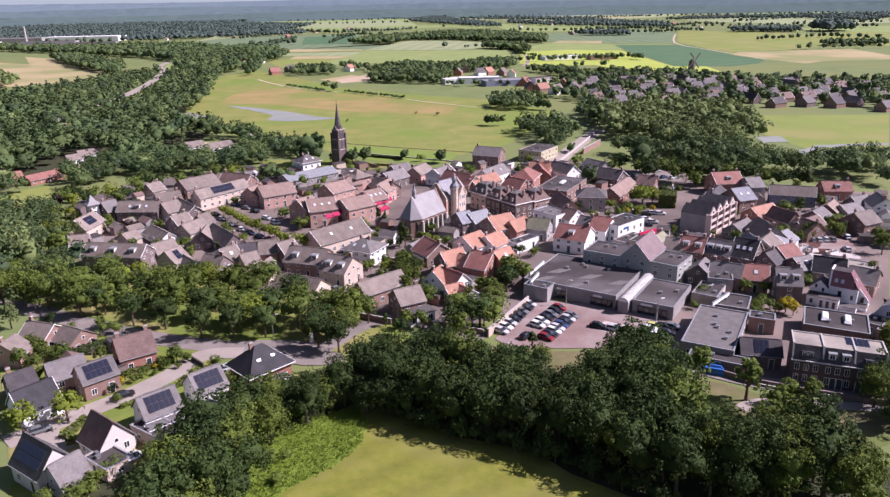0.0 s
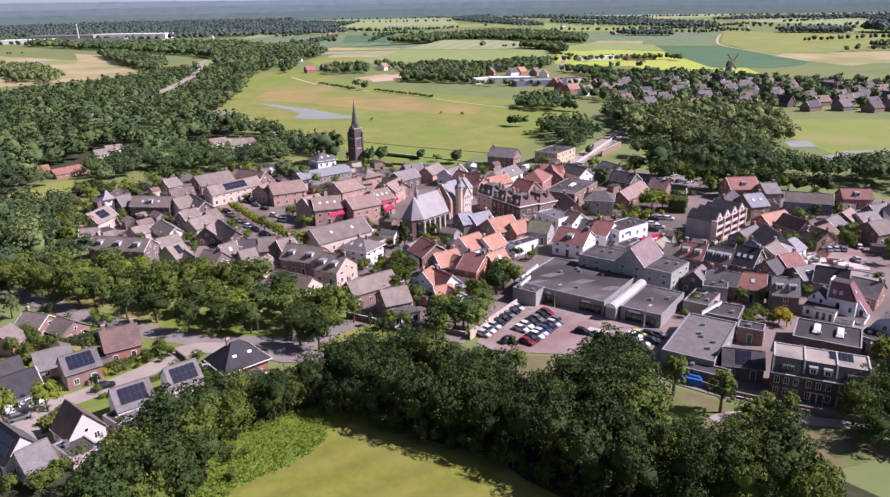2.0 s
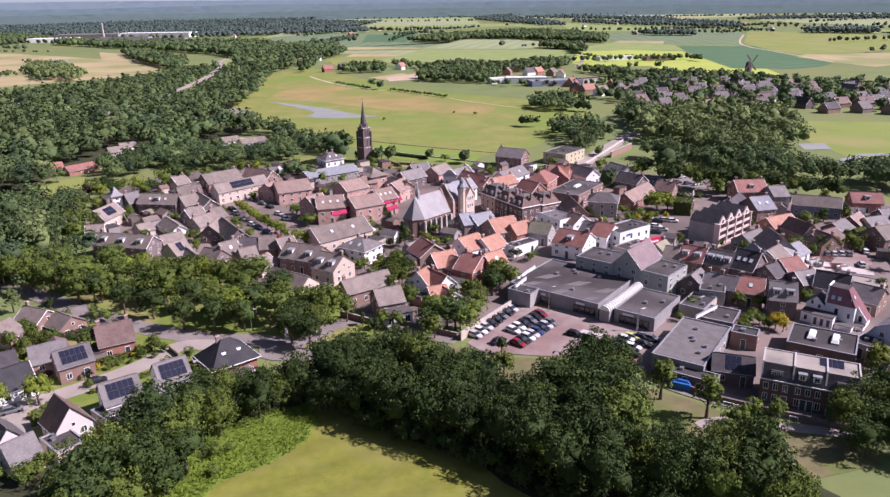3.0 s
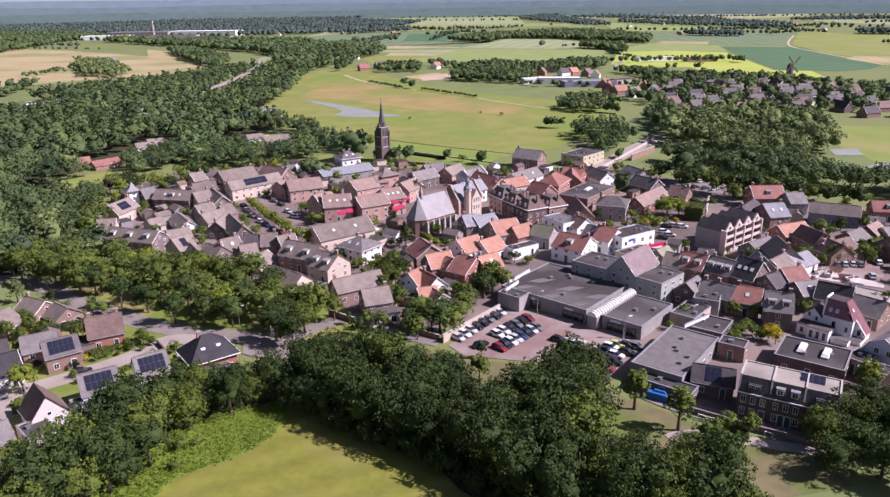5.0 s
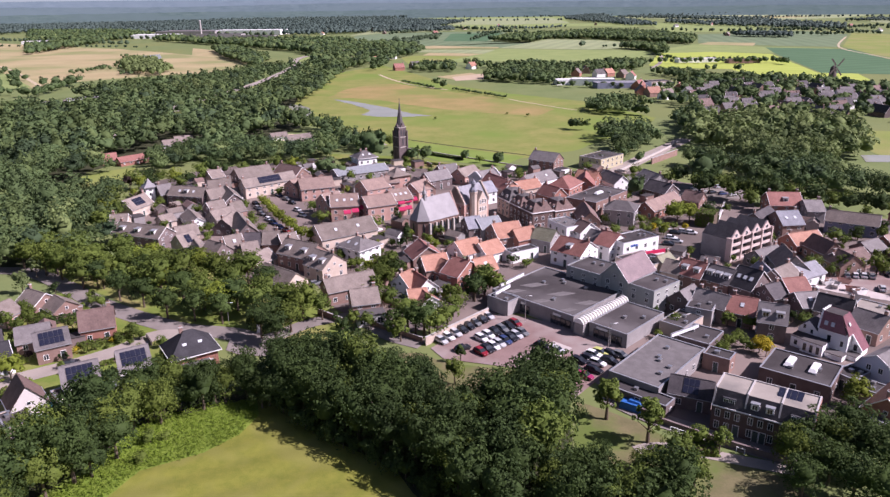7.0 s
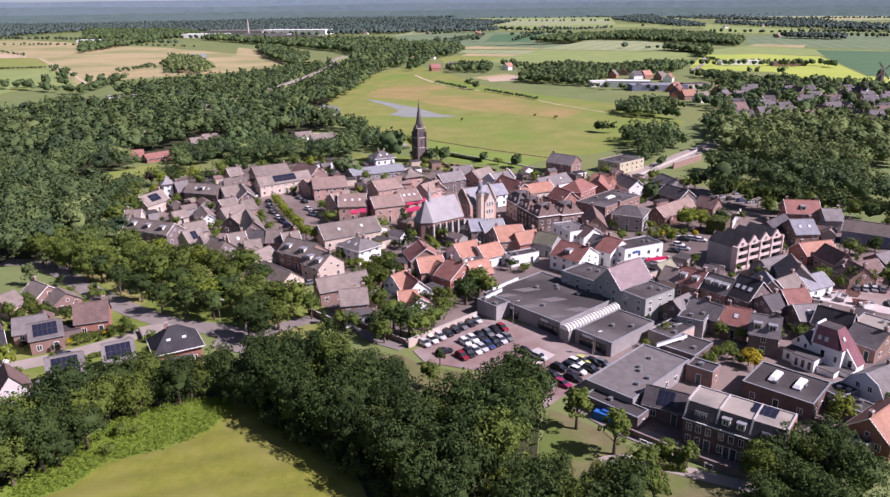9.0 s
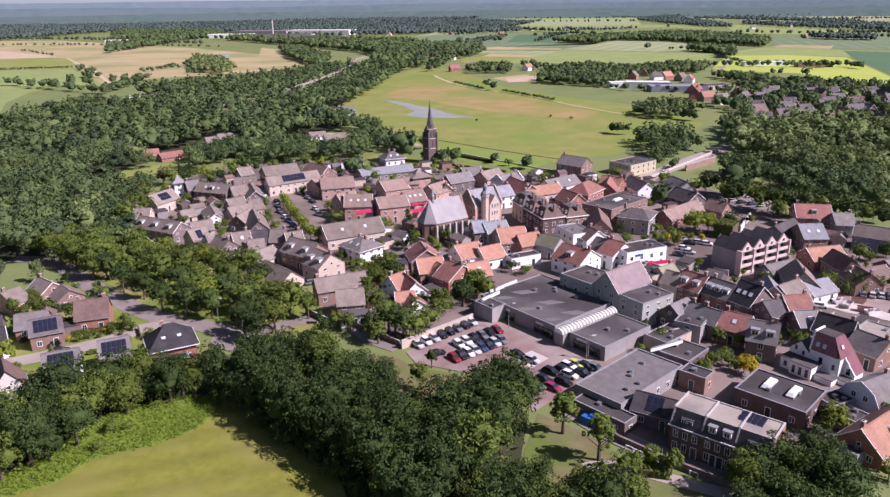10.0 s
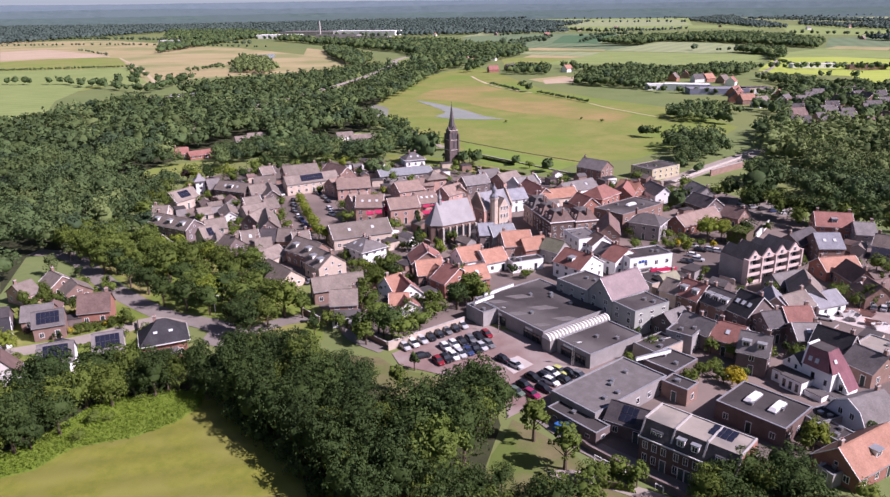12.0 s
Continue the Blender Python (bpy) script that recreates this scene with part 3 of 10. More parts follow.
def flat(x, y, turn, L, W, h, wall="grey", roof="flatroof", skylights=0, windows=1, vents=2, label="", doors=1):
    rnd = random.Random(int(x * 11 + y * 5))
    FOOT.append((x, y, max(L, W) / 2))
    e = thing("flat_roofed_building", x, y, 0, turn, label or "%s building with flat %s roof and parapet" % (WALL[wall][0], ROOF[roof][0]), "building")
    part("wall", Shape().box(0, 0, 0, L, W, h - 0.25), [WALL[wall][1]], e)
    s = Shape()
    for g in (-1, 1):
        s.box(0, g * (W / 2 - 0.12), h - 0.25, L, 0.24, 0.27).box(g * (L / 2 - 0.12), 0, h - 0.25, 0.24, W - 0.48, 0.27)
    part("parapet", s, [WALL[wall][1]], e)
    s = Shape()
    for g in (-1, 1):
        s.box(0, g * (W / 2 - 0.12), h + 0.02, L + 0.08, 0.32, 0.05).box(g * (L / 2 - 0.12), 0, h + 0.02, 0.32, W - 0.56, 0.05)
    part("coping", s, ["zinc"], e)
    part("roof", Shape().box(0, 0, h - 0.25, L - 0.5, W - 0.5, 0.06), [ROOF[roof][1]], e)
    for i in range(skylights):
        part("skylight", shared("dome", lambda: Shape().box(0, 0, 0, 5.0, 1.6, 0.35, 1).box(0, 0, 0.35, 4.9, 1.5, 0.55, 0, 0.72).mesh("skylight", ["paint_white", "zinc"])), None, e,
             "long white roof light", at=pose((i + 0.5) / skylights * L * 0.7 - L * 0.35, W * 0.05, h - 0.19, 0, 0, 90))
    for i in range(vents):
        s = Shape().box(0, 0, 0, 0.7, 0.7, 0.5).box(0, 0, 0.5, 0.85, 0.85, 0.08)
        part("roof_vent", shared("vent", lambda: s.mesh("roof_vent", ["metal_light"])), None, e, at=pose(rnd.uniform(-L / 3, L / 3), rnd.uniform(-W / 3, W / 3), h - 0.19))
    if windows:
        wall_openings(e, L, W, h - 0.3, h, rnd, False, doors, 3.4)
    return e

# ---- ground ----


def inside(poly, px, py):
    r = np.zeros(len(px), bool)
    n = len(poly)
    for i in range(n):
        (x1, y1), (x2, y2) = poly[i], poly[(i + 1) % n]
        hit = (y1 > py) != (y2 > py)
        with np.errstate(divide="ignore", invalid="ignore"):
            r ^= hit & (px < (x2 - x1) * (py - y1) / (y2 - y1 + 1e-12) + x1)
    return r


LAYER = [0]


def sheet(name, pts, mat, z, label, category, thick=0.6):
    """A slab of land cover with its top at z, a real edge all round."""
    LAYER[0] += 1
    z += 0.0007 * LAYER[0]
    bm = bmesh.new()
    top = bm.faces.new([bm.verts.new((x, y, z)) for x, y in pts])
    bm.normal_update()
    if top.normal.z < 0:
        top.normal_flip()
    bmesh.ops.triangulate(bm, faces=[top])
    me = bpy.data.meshes.new(name)
    bm.to_mesh(me)
    bm.free()
    me.materials.append(MATS[mat])
    return tagged(new(name, me), label, category, kind="structure")


def patch(name, pts, mat, z, label, category):
    """Land cover inside an outline whose edge is softened into small irregular bays."""
    rnd = random.Random(len(pts) * 31 + int(pts[0][0]))
    out = []
    rough = mat in ("meadow", "tawny", "freshgrass", "wornlawn", "water", "weeds", "lawn", "mown", "dryverge")
    for i, (x1, y1) in enumerate(pts):
        x2, y2 = pts[(i + 1) % len(pts)]
        d = math.hypot(x2 - x1, y2 - y1)
        n = max(1, int(d / 6)) if rough and d < 400 else 1
        for k in range(n):
            f = k / n
            j = min(0.9, d * 0.06) if rough and k else 0
            out.append((x1 + (x2 - x1) * f + rnd.uniform(-j, j), y1 + (y2 - y1) * f + rnd.uniform(-j, j)))
    return sheet(name, out, mat, z, label, category)


def smooth(pts, n=6):
    p = [pts[0]] + list(pts) + [pts[-1]]
    out = []
    for i in range(1, len(p) - 2):
        a, b, c, d = (np.array(q) for q in p[i - 1:i + 3])
        for k in range(n):
            t = k / n
            out.append(tuple(0.5 * (2 * b + (c - a) * t + (2 * a - 5 * b + 4 * c - d) * t * t + (3 * b - a - 3 * c + d) * t ** 3)))
    return out + [tuple(pts[-1])]


def ribbon(pts, w, z, h=0.0):
    s = Shape()
    rows = []
    for i, (x, y) in enumerate(pts):
        a, b = pts[max(0, i - 1)], pts[min(len(pts) - 1, i + 1)]
        d = math.hypot(b[0] - a[0], b[1] - a[1]) or 1
        nx, ny = -(b[1] - a[1]) / d, (b[0] - a[0]) / d
        rows.append([(x - nx * w / 2, y - ny * w / 2, z - h), (x + nx * w / 2, y + ny * w / 2, z - h), (x + nx * w / 2, y + ny * w / 2, z), (x - nx * w / 2, y - ny * w / 2, z)])
    return s.loft(rows)


def strip(name, pts, w, mat, z, label):
    p = smooth(pts)
    LAYER[0] += 1
    z += 0.0007 * LAYER[0]
    me = ribbon(p, w, z, 0.04).mesh(name, [mat])
    return tagged(new(name, me), label, "road", kind="structure")


ground = Shape()
N = 40
for i in range(N):
    for j in range(N):
        x0, y0, d = -5000 + i * 250, -5000 + j * 250, 250
        ground.face([(x0, y0, 0), (x0 + d, y0, 0), (x0 + d, y0 + d, 0), (x0, y0 + d, 0)])
tagged(new("ground", ground.mesh("ground", ["grass"])), "green farmland and pasture reaching the horizon", "ground", kind="structure")

patch("meadow", [(-118.3, 263.8), (-139.0, 404.6), (-146.8, 602.7), (-103.0, 727.7), (-51.4, 602.8), (-5.6, 479.0), (49.4, 404.2), (104.2, 349.0), (136.5, 264.4), (117.3, 218.7), (85.0, 181.5), (67.3, 153.7), (40.7, 135.7), (22.2, 122.9), (-6.6, 146.3), (-25.5, 160.2), (-61.1, 192.4), (-89.0, 235.4)], "meadow", 0.050, "broad yellow-green river meadow", "meadow")
patch("dry_meadow", [(-1488.0, 1476.2), (-1197.8, 1539.3), (-662.9, 1176.8), (-466.6, 996.2), (-282.8, 803.3), (-299.0, 661.7), (-414.0, 545.8), (-431.3, 483.1), (-737.2, 860.1), (-886.5, 797.8)], "straw", 0.050, "pale straw-coloured dry meadow", "meadow")
patch("dry_meadow", [(-510.9, 1166.6), (-355.6, 994.7), (-261.3, 726.6), (-278.6, 569.4), (-323.0, 641.5)], "straw", 0.060, "pale straw-coloured dry meadow", "meadow")
patch("field", [(-866.0, 774.7), (-728.3, 847.4), (-470.0, 542.9), (-459.2, 402.7), (-372.3, 218.0)], "pasture", 0.050, "bright green mown grass field", "field")
patch("field", [(-24.6, 566.2), (13.1, 607.3), (30.6, 558.6), (-0.0, 521.1)], "straw", 0.070, "sandy paddock", "field")
patch("meadow", [(246.6, 207.7), (336.9, 183.5), (252.2, 86.8), (212.9, 98.4), (214.5, 114.6), (217.8, 145.2)], "pasture", 0.050, "bright green riverside meadow", "meadow")
# dark sheet under the wood, tree shade put into its colour
patch("forest_floor", [(-334.3, 175.1), (-337.1, 263.2), (-337.0, 411.9), (-258.5, 553.9), (-206.6, 707.1), (-137.0, 643.6), (-128.7, 428.0), (-130.4, 314.7), (-100.9, 235.7), (-115.4, 172.7), (-160.6, 150.2), (-178.0, 107.7), (-172.6, 82.1), (-164.8, 59.8), (-140.3, 9.3), (-128.4, -20.9), (-138.4, -34.7), (-121.8, -64.5)], "litter_shade", 0.030, "floor of the wood with its shade painted dark", "ground")
patch("lawn", [(-173.2, 81.0), (-170.8, 103.1), (-159.0, 75.1), (-160.5, 60.8)], "pasture", 0.060, "mown lawn among trees", "lawn")
patch("lawn", [(-79.4, -24.5), (-49.8, -39.7), (-24.0, -64.1), (-19.8, -77.3), (-33.9, -88.2), (-41.6, -76.6), (-63.2, -72.9), (-86.0, -54.8), (-124.9, -27.7), (-129.9, -18.5)], "lawn", 0.060, "shaded lawn along the avenue", "lawn")
patch("lawn", [(-93.4, -120.5), (-117.2, -56.4), (-105.0, -45.5), (-72.3, -66.1), (-61.0, -85.5), (-57.3, -100.3), (-64.9, -114.2), (-65.7, -126.1)], "lawn", 0.055, "garden lawns of the street houses", "lawn")
patch("field", [(-52.7, -162.7), (-68.0, -146.0), (-60.0, -132.0), (-52.0, -120.0), (-42.0, -110.0), (-34.0, -103.0), (-20.7, -104.8), (3.1, -118.7), (22.1, -129.9), (33.9, -153.2), (7.9, -166.4)], "mown", 0.060, "mown grass field with dry patches", "field")
# two dark sheets paint the belt's shade onto the ground
patch("forest_floor", [(-37.0, -86.0), (-24.0, -86.0), (-12.0, -93.0), (-1.0, -98.0), (4.0, -102.0), (15.0, -98.0), (24.0, -97.0), (27.0, -107.0), (26.0, -120.0), (27.0, -129.0), (36.0, -134.0), (48.0, -139.0), (55.0, -150.0), (40.0, -160.0), (20.0, -155.0), (5.0, -141.0), (-2.0, -133.5), (-5.5, -127.0), (-12.0, -122.5), (-18.0, -118.5), (-24.0, -112.0), (-30.5, -104.0)], "litter_shade", 0.065, "dark leaf floor below the tree belt with shade painted in", "ground")
patch("forest_floor", [(-98.0, -132.0), (-86.0, -121.0), (-74.0, -115.0), (-58.0, -110.0), (-52.0, -101.0), (-38.0, -98.0), (-36.0, -103.0), (-45.0, -108.0), (-56.0, -114.0), (-60.0, -128.0), (-66.0, -139.0), (-72.0, -154.0)], "litter_shade", 0.075, "dark leaf floor below the tree belt with shade painted in", "ground")
patch("lawn", [(-4.0, -83.5), (1.5, -88.0), (13.0, -91.0), (25.0, -94.0), (26.0, -100.0), (10.0, -104.0), (-4.0, -99.0), (-14.0, -92.0), (-12.0, -84.0)], "wornlawn", 0.055, "worn grass below the car park", "lawn")
patch("bank", [(-60.0, -141.0), (-52.2, -135.3), (-49.8, -128.0), (-40.5, -122.6), (-35.7, -116.8), (-33.8, -110.2), (-36.0, -104.0), (-45.0, -106.0), (-58.0, -112.0), (-64.0, -124.0), (-66.0, -138.0)], "weeds", 0.070, "rough weedy grass bank", "bank")
patch("lawn", [(29.0, -104.5), (39.5, -112.1), (43.4, -117.0), (54.1, -124.4), (60.7, -129.4), (62.9, -136.2), (45.4, -139.1), (31.0, -136.1), (26.2, -123.7)], "wornlawn", 0.060, "worn grass verge below the wall", "lawn")
patch("lawn", [(-29.2, 186.3), (-12.0, 172.5), (5.3, 159.2), (20.0, 148.5), (37.5, 137.1), (24.3, 114.6), (8.0, 121.0), (-7.9, 128.2), (-25.1, 153.5)], "freshgrass", 0.066, "fresh green pasture strip behind the churchyard", "lawn")
strip("ditch", [(-60.0, 213.0), (-29.7, 190.0), (5.1, 163.3), (37.6, 141.5), (50.0, 134.0)], 1.5, "litter_shade", 0.090, "narrow dark overgrown ditch")
patch("churchyard", [(-67.3, 147.4), (-24.4, 140.0), (5.1, 117.3), (-22.4, 106.3), (-51.2, 118.2)], "lawn", 0.060, "churchyard lawn", "lawn")
patch("paving", [(-111.5, -7.1), (-123.5, 22.3), (-134.4, 64.1), (-136.4, 84.3), (-121.1, 112.3), (-89.6, 125.9), (-60.9, 108.6), (-22.7, 111.3), (31.8, 103.0), (58.6, 101.4), (86.3, 104.6), (102.6, 78.2), (126.9, 69.5), (118.2, 38.7), (185.5, 10.7), (95.7, -91.7), (103.3, -81.0), (103.4, -83.1), (86.9, -103.8), (66.9, -123.0), (54.0, -116.9), (43.1, -111.2), (35.9, -102.0), (31.2, -90.1), (30.8, -65.9), (17.0, -60.1), (0.6, -70.0), (-11.8, -74.4), (-27.7, -58.6), (-36.7, -40.2), (-51.5, -39.7), (-69.4, -28.8), (-81.2, -19.3)], "paving", 0.080, "grey brick street paving of the old town", "paving")
patch("car_park", [(-1.5, -81.4), (12.1, -62.5), (17.5, -61.9), (36.3, -71.1), (42.0, -79.1), (35.1, -95.3), (27.9, -104.5), (26.4, -92.6), (13.0, -89.6), (1.7, -86.6)], "redpaving", 0.120, "red brick car park paving", "car park")
patch("parking_bay", [(23.7, -81.7), (27.4, -77.7), (31.3, -81.2), (27.4, -86.4)], "lightpaving", 0.140, "pale concrete parking bays", "paving")
patch("dry_meadow", [(-111.4, 392.1), (-108.0, 440.0), (-92.3, 492.9), (-62.0, 500.0), (-20.0, 440.0), (0.4, 415.0), (41.4, 365.1), (73.2, 311.2), (56.6, 275.0), (23.4, 292.6), (-6.2, 311.8), (-29.2, 329.7), (-63.4, 370.1), (-90.0, 385.0)], "tawny", 0.062, "tawny ripe grass in the river meadow", "meadow")
patch("field", [(-8.1, 561.0), (28.4, 599.3), (31.2, 536.9), (-3.5, 520.0)], "sandfield", 0.075, "small bare sandy field", "field")
patch("pond", [(-107.5, 381.9), (-83.7, 361.2), (-52.6, 324.9), (-33.3, 293.4), (-16.5, 280.8), (-36.4, 277.2), (-56.6, 279.0), (-69.0, 288.3), (-65.0, 310.8), (-80.9, 340.5)], "water", 0.100, "still shallow meadow pond", "pond")
patch("pond", [(-135.6, 350.6), (-124.0, 342.0), (-114.4, 327.5), (-108.0, 305.0), (-104.0, 285.7), (-112.2, 284.0), (-123.5, 308.4)], "water", 0.100, "small pond beside the wood", "pond")
patch("river", [(207.3, 134.8), (222.8, 133.9), (216.5, 117.4), (201.7, 118.4)], "water", 0.100, "river reach", "river")
patch("river", [(202.4, 92.1), (224.4, 104.8), (263.6, 99.9), (258.9, 94.5), (221.7, 99.0), (200.5, 83.7)], "water", 0.100, "narrow river reach", "river")
patch("river", [(-440.0, 772.0), (-462.9, 787.6), (-490.0, 872.0), (-521.1, 958.6), (-507.4, 1000.7), (-472.0, 925.0), (-456.7, 877.1), (-450.0, 820.0)], "water", 0.100, "river bend in the meadow", "river")
patch("sports_ground", [(-115.1, 206.0), (-100.5, 210.9), (-82.3, 188.4), (-84.6, 174.4), (-102.7, 182.7)], "sand", 0.080, "sandy riding ground", "ground")
patch("sports_ground", [(-167.1, 154.1), (-154.0, 169.1), (-151.6, 180.9), (-144.0, 158.7), (-152.9, 141.2)], "sand", 0.080, "sandy yard by the farm", "ground")
patch("parking", [(98.8, 74.2), (124.9, 64.6), (117.2, 50.8), (92.2, 52.1)], "asphalt", 0.100, "dark asphalt parking in shade", "parking")
strip("road", [(-139.6, -29.5), (-122.2, -32.6), (-92.0, -55.3), (-67.0, -69.6), (-53.7, -72.8), (-41.9, -77.7)], 6.0, "asphalt", 0.100, "asphalt avenue under tree shade")
strip("road", [(-58.1, -71.4), (-49.2, -73.3), (-41.6, -76.6), (-32.2, -67.3), (-21.1, -64.2), (-11.8, -74.4), (-3.5, -79.3)], 5.0, "asphalt", 0.110, "asphalt street behind the trees")
strip("road", [(-100.1, -102.5), (-93.7, -98.0), (-83.1, -90.5), (-74.5, -82.6), (-68.5, -74.4), (-59.6, -74.9)], 5.5, "lightroad", 0.110, "pale brick residential street")
strip("road", [(-95.9, -97.5), (-88.7, -107.6)], 4.0, "lightroad", 0.120, "pale brick driveway")
strip("road", [(73.3, 94.5), (94.8, 127.9), (133.3, 183.4)], 9.0, "lightroad", 0.100, "pale asphalt bridge road")
strip("road", [(37.0, -121.4), (42.9, -120.3), (55.4, -124.4), (63.7, -127.3)], 3.0, "lightroad", 0.120, "pale gravel footpath")
strip("road", [(35.2, -102.4), (43.2, -110.8), (53.8, -117.7), (65.0, -124.6)], 5.0, "asphalt", 0.130, "dark brick lane behind the wall")
strip("road", [(-77.8, 234.5), (-59.0, 201.8), (-39.0, 171.1)], 4.0, "lightroad", 0.100, "farm track")
strip("road", [(-90.5, 594.8), (-71.8, 542.1), (-44.5, 483.8), (-10.6, 441.3)], 3.0, "sand", 0.100, "sandy farm track")
strip("path", [(41.6, 372.2), (52.0, 353.0), (66.4, 332.3), (78.0, 316.0), (88.6, 303.0)], 1.8, "sand", 0.100, "sandy footpath through the meadow")
patch("field", [(-216.6, 1078.7), (-268.2, 1639.3), (-185.4, 1783.4), (-17.1, 1819.6), (117.3, 1763.7), (55.4, 1284.7), (132.5, 1217.2), (185.0, 1382.7), (151.1, 1274.9), (70.2, 1075.9), (-52.3, 1159.8), (-71.0, 1066.8)], "crop2", 0.050, "green pasture field", "field")
patch("field", [(-40.0, 1320.0), (-30.0, 1700.0), (100.0, 1690.0), (50.0, 1300.0)], "crop", 0.060, "deep green crop field", "field")
patch("field", [(64.1, 1062.0), (181.5, 1357.6), (273.9, 1299.7), (313.0, 1201.0), (263.2, 1024.2), (212.0, 1000.0)], "palecrop", 0.050, "pale green crop field", "field")
patch("field", [(-162.0, 1036.7), (-52.3, 1159.8), (66.9, 1095.4), (62.0, 1055.0), (-60.0, 1075.0), (-110.0, 1020.0)], "straw", 0.060, "straw-coloured strip field", "field")
patch("field", [(-120.0, 1000.0), (-55.0, 1040.0), (58.0, 1025.0), (35.0, 925.4), (-51.6, 968.0)], "palecrop", 0.060, "pale green crop strip", "field")
patch("field", [(-51.6, 960.0), (35.0, 920.0), (15.0, 880.0), (-60.0, 900.0)], "straw", 0.065, "straw-coloured strip field", "field")
patch("field", [(-90.0, 870.0), (-60.0, 895.0), (15.2, 875.0), (-32.4, 762.8), (-70.0, 745.0)], "pasture", 0.060, "bright green paddock", "field")
patch("field", [(-32.4, 762.8), (15.2, 883.2), (62.7, 1045.9), (208.9, 985.0), (302.3, 951.5), (265.6, 824.6), (209.3, 755.9), (85.7, 770.1)], "limegrass", 0.055, "fresh green crop field", "field")
patch("field", [(296.3, 892.4), (302.3, 951.5), (416.6, 1115.7), (506.1, 1020.0), (598.1, 966.0), (459.0, 867.6), (420.1, 888.4)], "limegrass", 0.050, "green crop field", "field")
patch("field", [(423.1, 1111.8), (462.4, 1181.6), (533.5, 1137.1), (495.8, 1046.8)], "straw", 0.060, "pale crop strip", "field")
patch("field", [(232.1, 683.0), (296.3, 892.4), (380.4, 909.7), (449.5, 857.1), (384.8, 569.2), (402.2, 561.5), (419.4, 553.9), (398.1, 486.0), (349.7, 472.0), (307.3, 562.0), (310.3, 619.7), (240.8, 650.7)], "lime", 0.050, "lime-yellow crop field", "field")
patch("field", [(499.1, 1003.9), (606.2, 941.7), (570.6, 807.8), (541.9, 699.7), (530.3, 604.9), (492.2, 565.0), (445.0, 542.6), (387.7, 567.9), (459.0, 867.6)], "crop", 0.060, "dark green crop field", "field")
patch("field", [(538.3, 1496.6), (826.9, 1612.8), (840.3, 1424.2), (614.5, 997.0), (538.0, 1042.8), (434.2, 1150.7)], "crop2", 0.055, "grey-green crop field", "field")
patch("field", [(877.0, 1479.2), (917.5, 1404.3), (1021.6, 1142.5), (1268.6, 1242.9), (839.5, 754.6), (759.4, 799.8), (661.8, 758.9), (572.4, 749.1), (577.4, 819.5), (627.2, 1010.6)], "pasture", 0.055, "olive green grass field", "field")
patch("field", [(541.9, 699.7), (579.3, 745.5), (708.9, 733.7), (758.3, 736.6), (708.1, 605.0), (662.2, 552.7), (578.2, 562.8), (540.5, 543.1), (535.5, 612.7)], "straw", 0.065, "pinkish stubble field", "field")
patch("field", [(1681.3, 2910.3), (1696.9, 2529.9), (2345.1, 2492.7), (1584.5, 1602.4), (1352.5, 1575.1), (1307.2, 1907.7), (1326.7, 2261.0)], "palecrop", 0.050, "pale green far field", "field")
patch("field", [(-319.2, 2222.6), (-315.1, 3693.6), (-64.6, 4000.0), (547.3, 4000.0), (377.1, 2459.6), (453.2, 2167.7), (263.7, 2143.5), (77.4, 2019.5), (-56.6, 2352.7)], "limegrass", 0.050, "pale green far field", "field")
patch("field", [(-59.3, 3074.7), (154.6, 3427.9), (424.4, 3383.1), (388.4, 2531.6), (178.5, 2416.7), (-57.1, 2484.7)], "palecrop", 0.060, "pale green far field", "field")
patch("field", [(377.1, 2459.6), (476.3, 2020.5), (576.1, 2056.3), (506.9, 1684.4), (712.7, 1566.8), (868.0, 1984.0), (706.1, 2381.7)], "limegrass", 0.050, "pale green far field", "field")
patch("field", [(-285.4, 1620.3), (-188.0, 1822.0), (-23.7, 1908.3), (-38.4, 2163.0), (-169.0, 2014.8), (-275.1, 1961.0)], "palecrop", 0.060, "pale green far field", "field")
patch("field", [(700.0, 3300.0), (900.0, 4000.0), (2200.0, 3700.0), (1500.0, 2800.0), (1000.0, 2500.0)], "palecrop", 0.050, "pale green far field", "field")
patch("field", [(900.0, 3100.0), (1300.0, 3300.0), (1500.0, 3000.0), (1100.0, 2800.0)], "straw", 0.060, "straw-coloured far field", "field")
patch("field", [(-700.0, 3700.0), (-250.0, 4000.0), (100.0, 4000.0), (-100.0, 2900.0), (-330.0, 3000.0)], "limegrass", 0.045, "pale green far field", "field")
patch("field", [(2400.0, 3600.0), (3000.0, 3300.0), (2300.0, 2400.0), (1900.0, 2700.0)], "limegrass", 0.050, "pale green far field", "field")
patch("field", [(1000.0, 1300.0), (1300.0, 1500.0), (1600.0, 1300.0), (1250.0, 1050.0)], "limegrass", 0.050, "green far field", "field")
patch("field", [(-744.5, 637.7), (-591.4, 696.7), (-430.5, 494.5), (-482.1, 468.2), (-428.2, 345.1), (-372.0, 262.0), (-340.0, 190.0), (-420.0, 200.0)], "limegrass", 0.070, "bright green mown grass field", "field")
patch("field", [(-886.0, 797.3), (-853.6, 859.6), (-785.5, 913.2), (-733.9, 885.6), (-617.3, 735.3), (-775.7, 672.9)], "pasture", 0.070, "yellow-green mown grass field", "field")
patch("field", [(-1121.3, 1062.6), (-1077.0, 1136.1), (-805.2, 956.9), (-769.0, 913.1), (-864.3, 872.8), (-907.4, 821.4)], "sandfield", 0.075, "pinkish bare stubble field", "field")
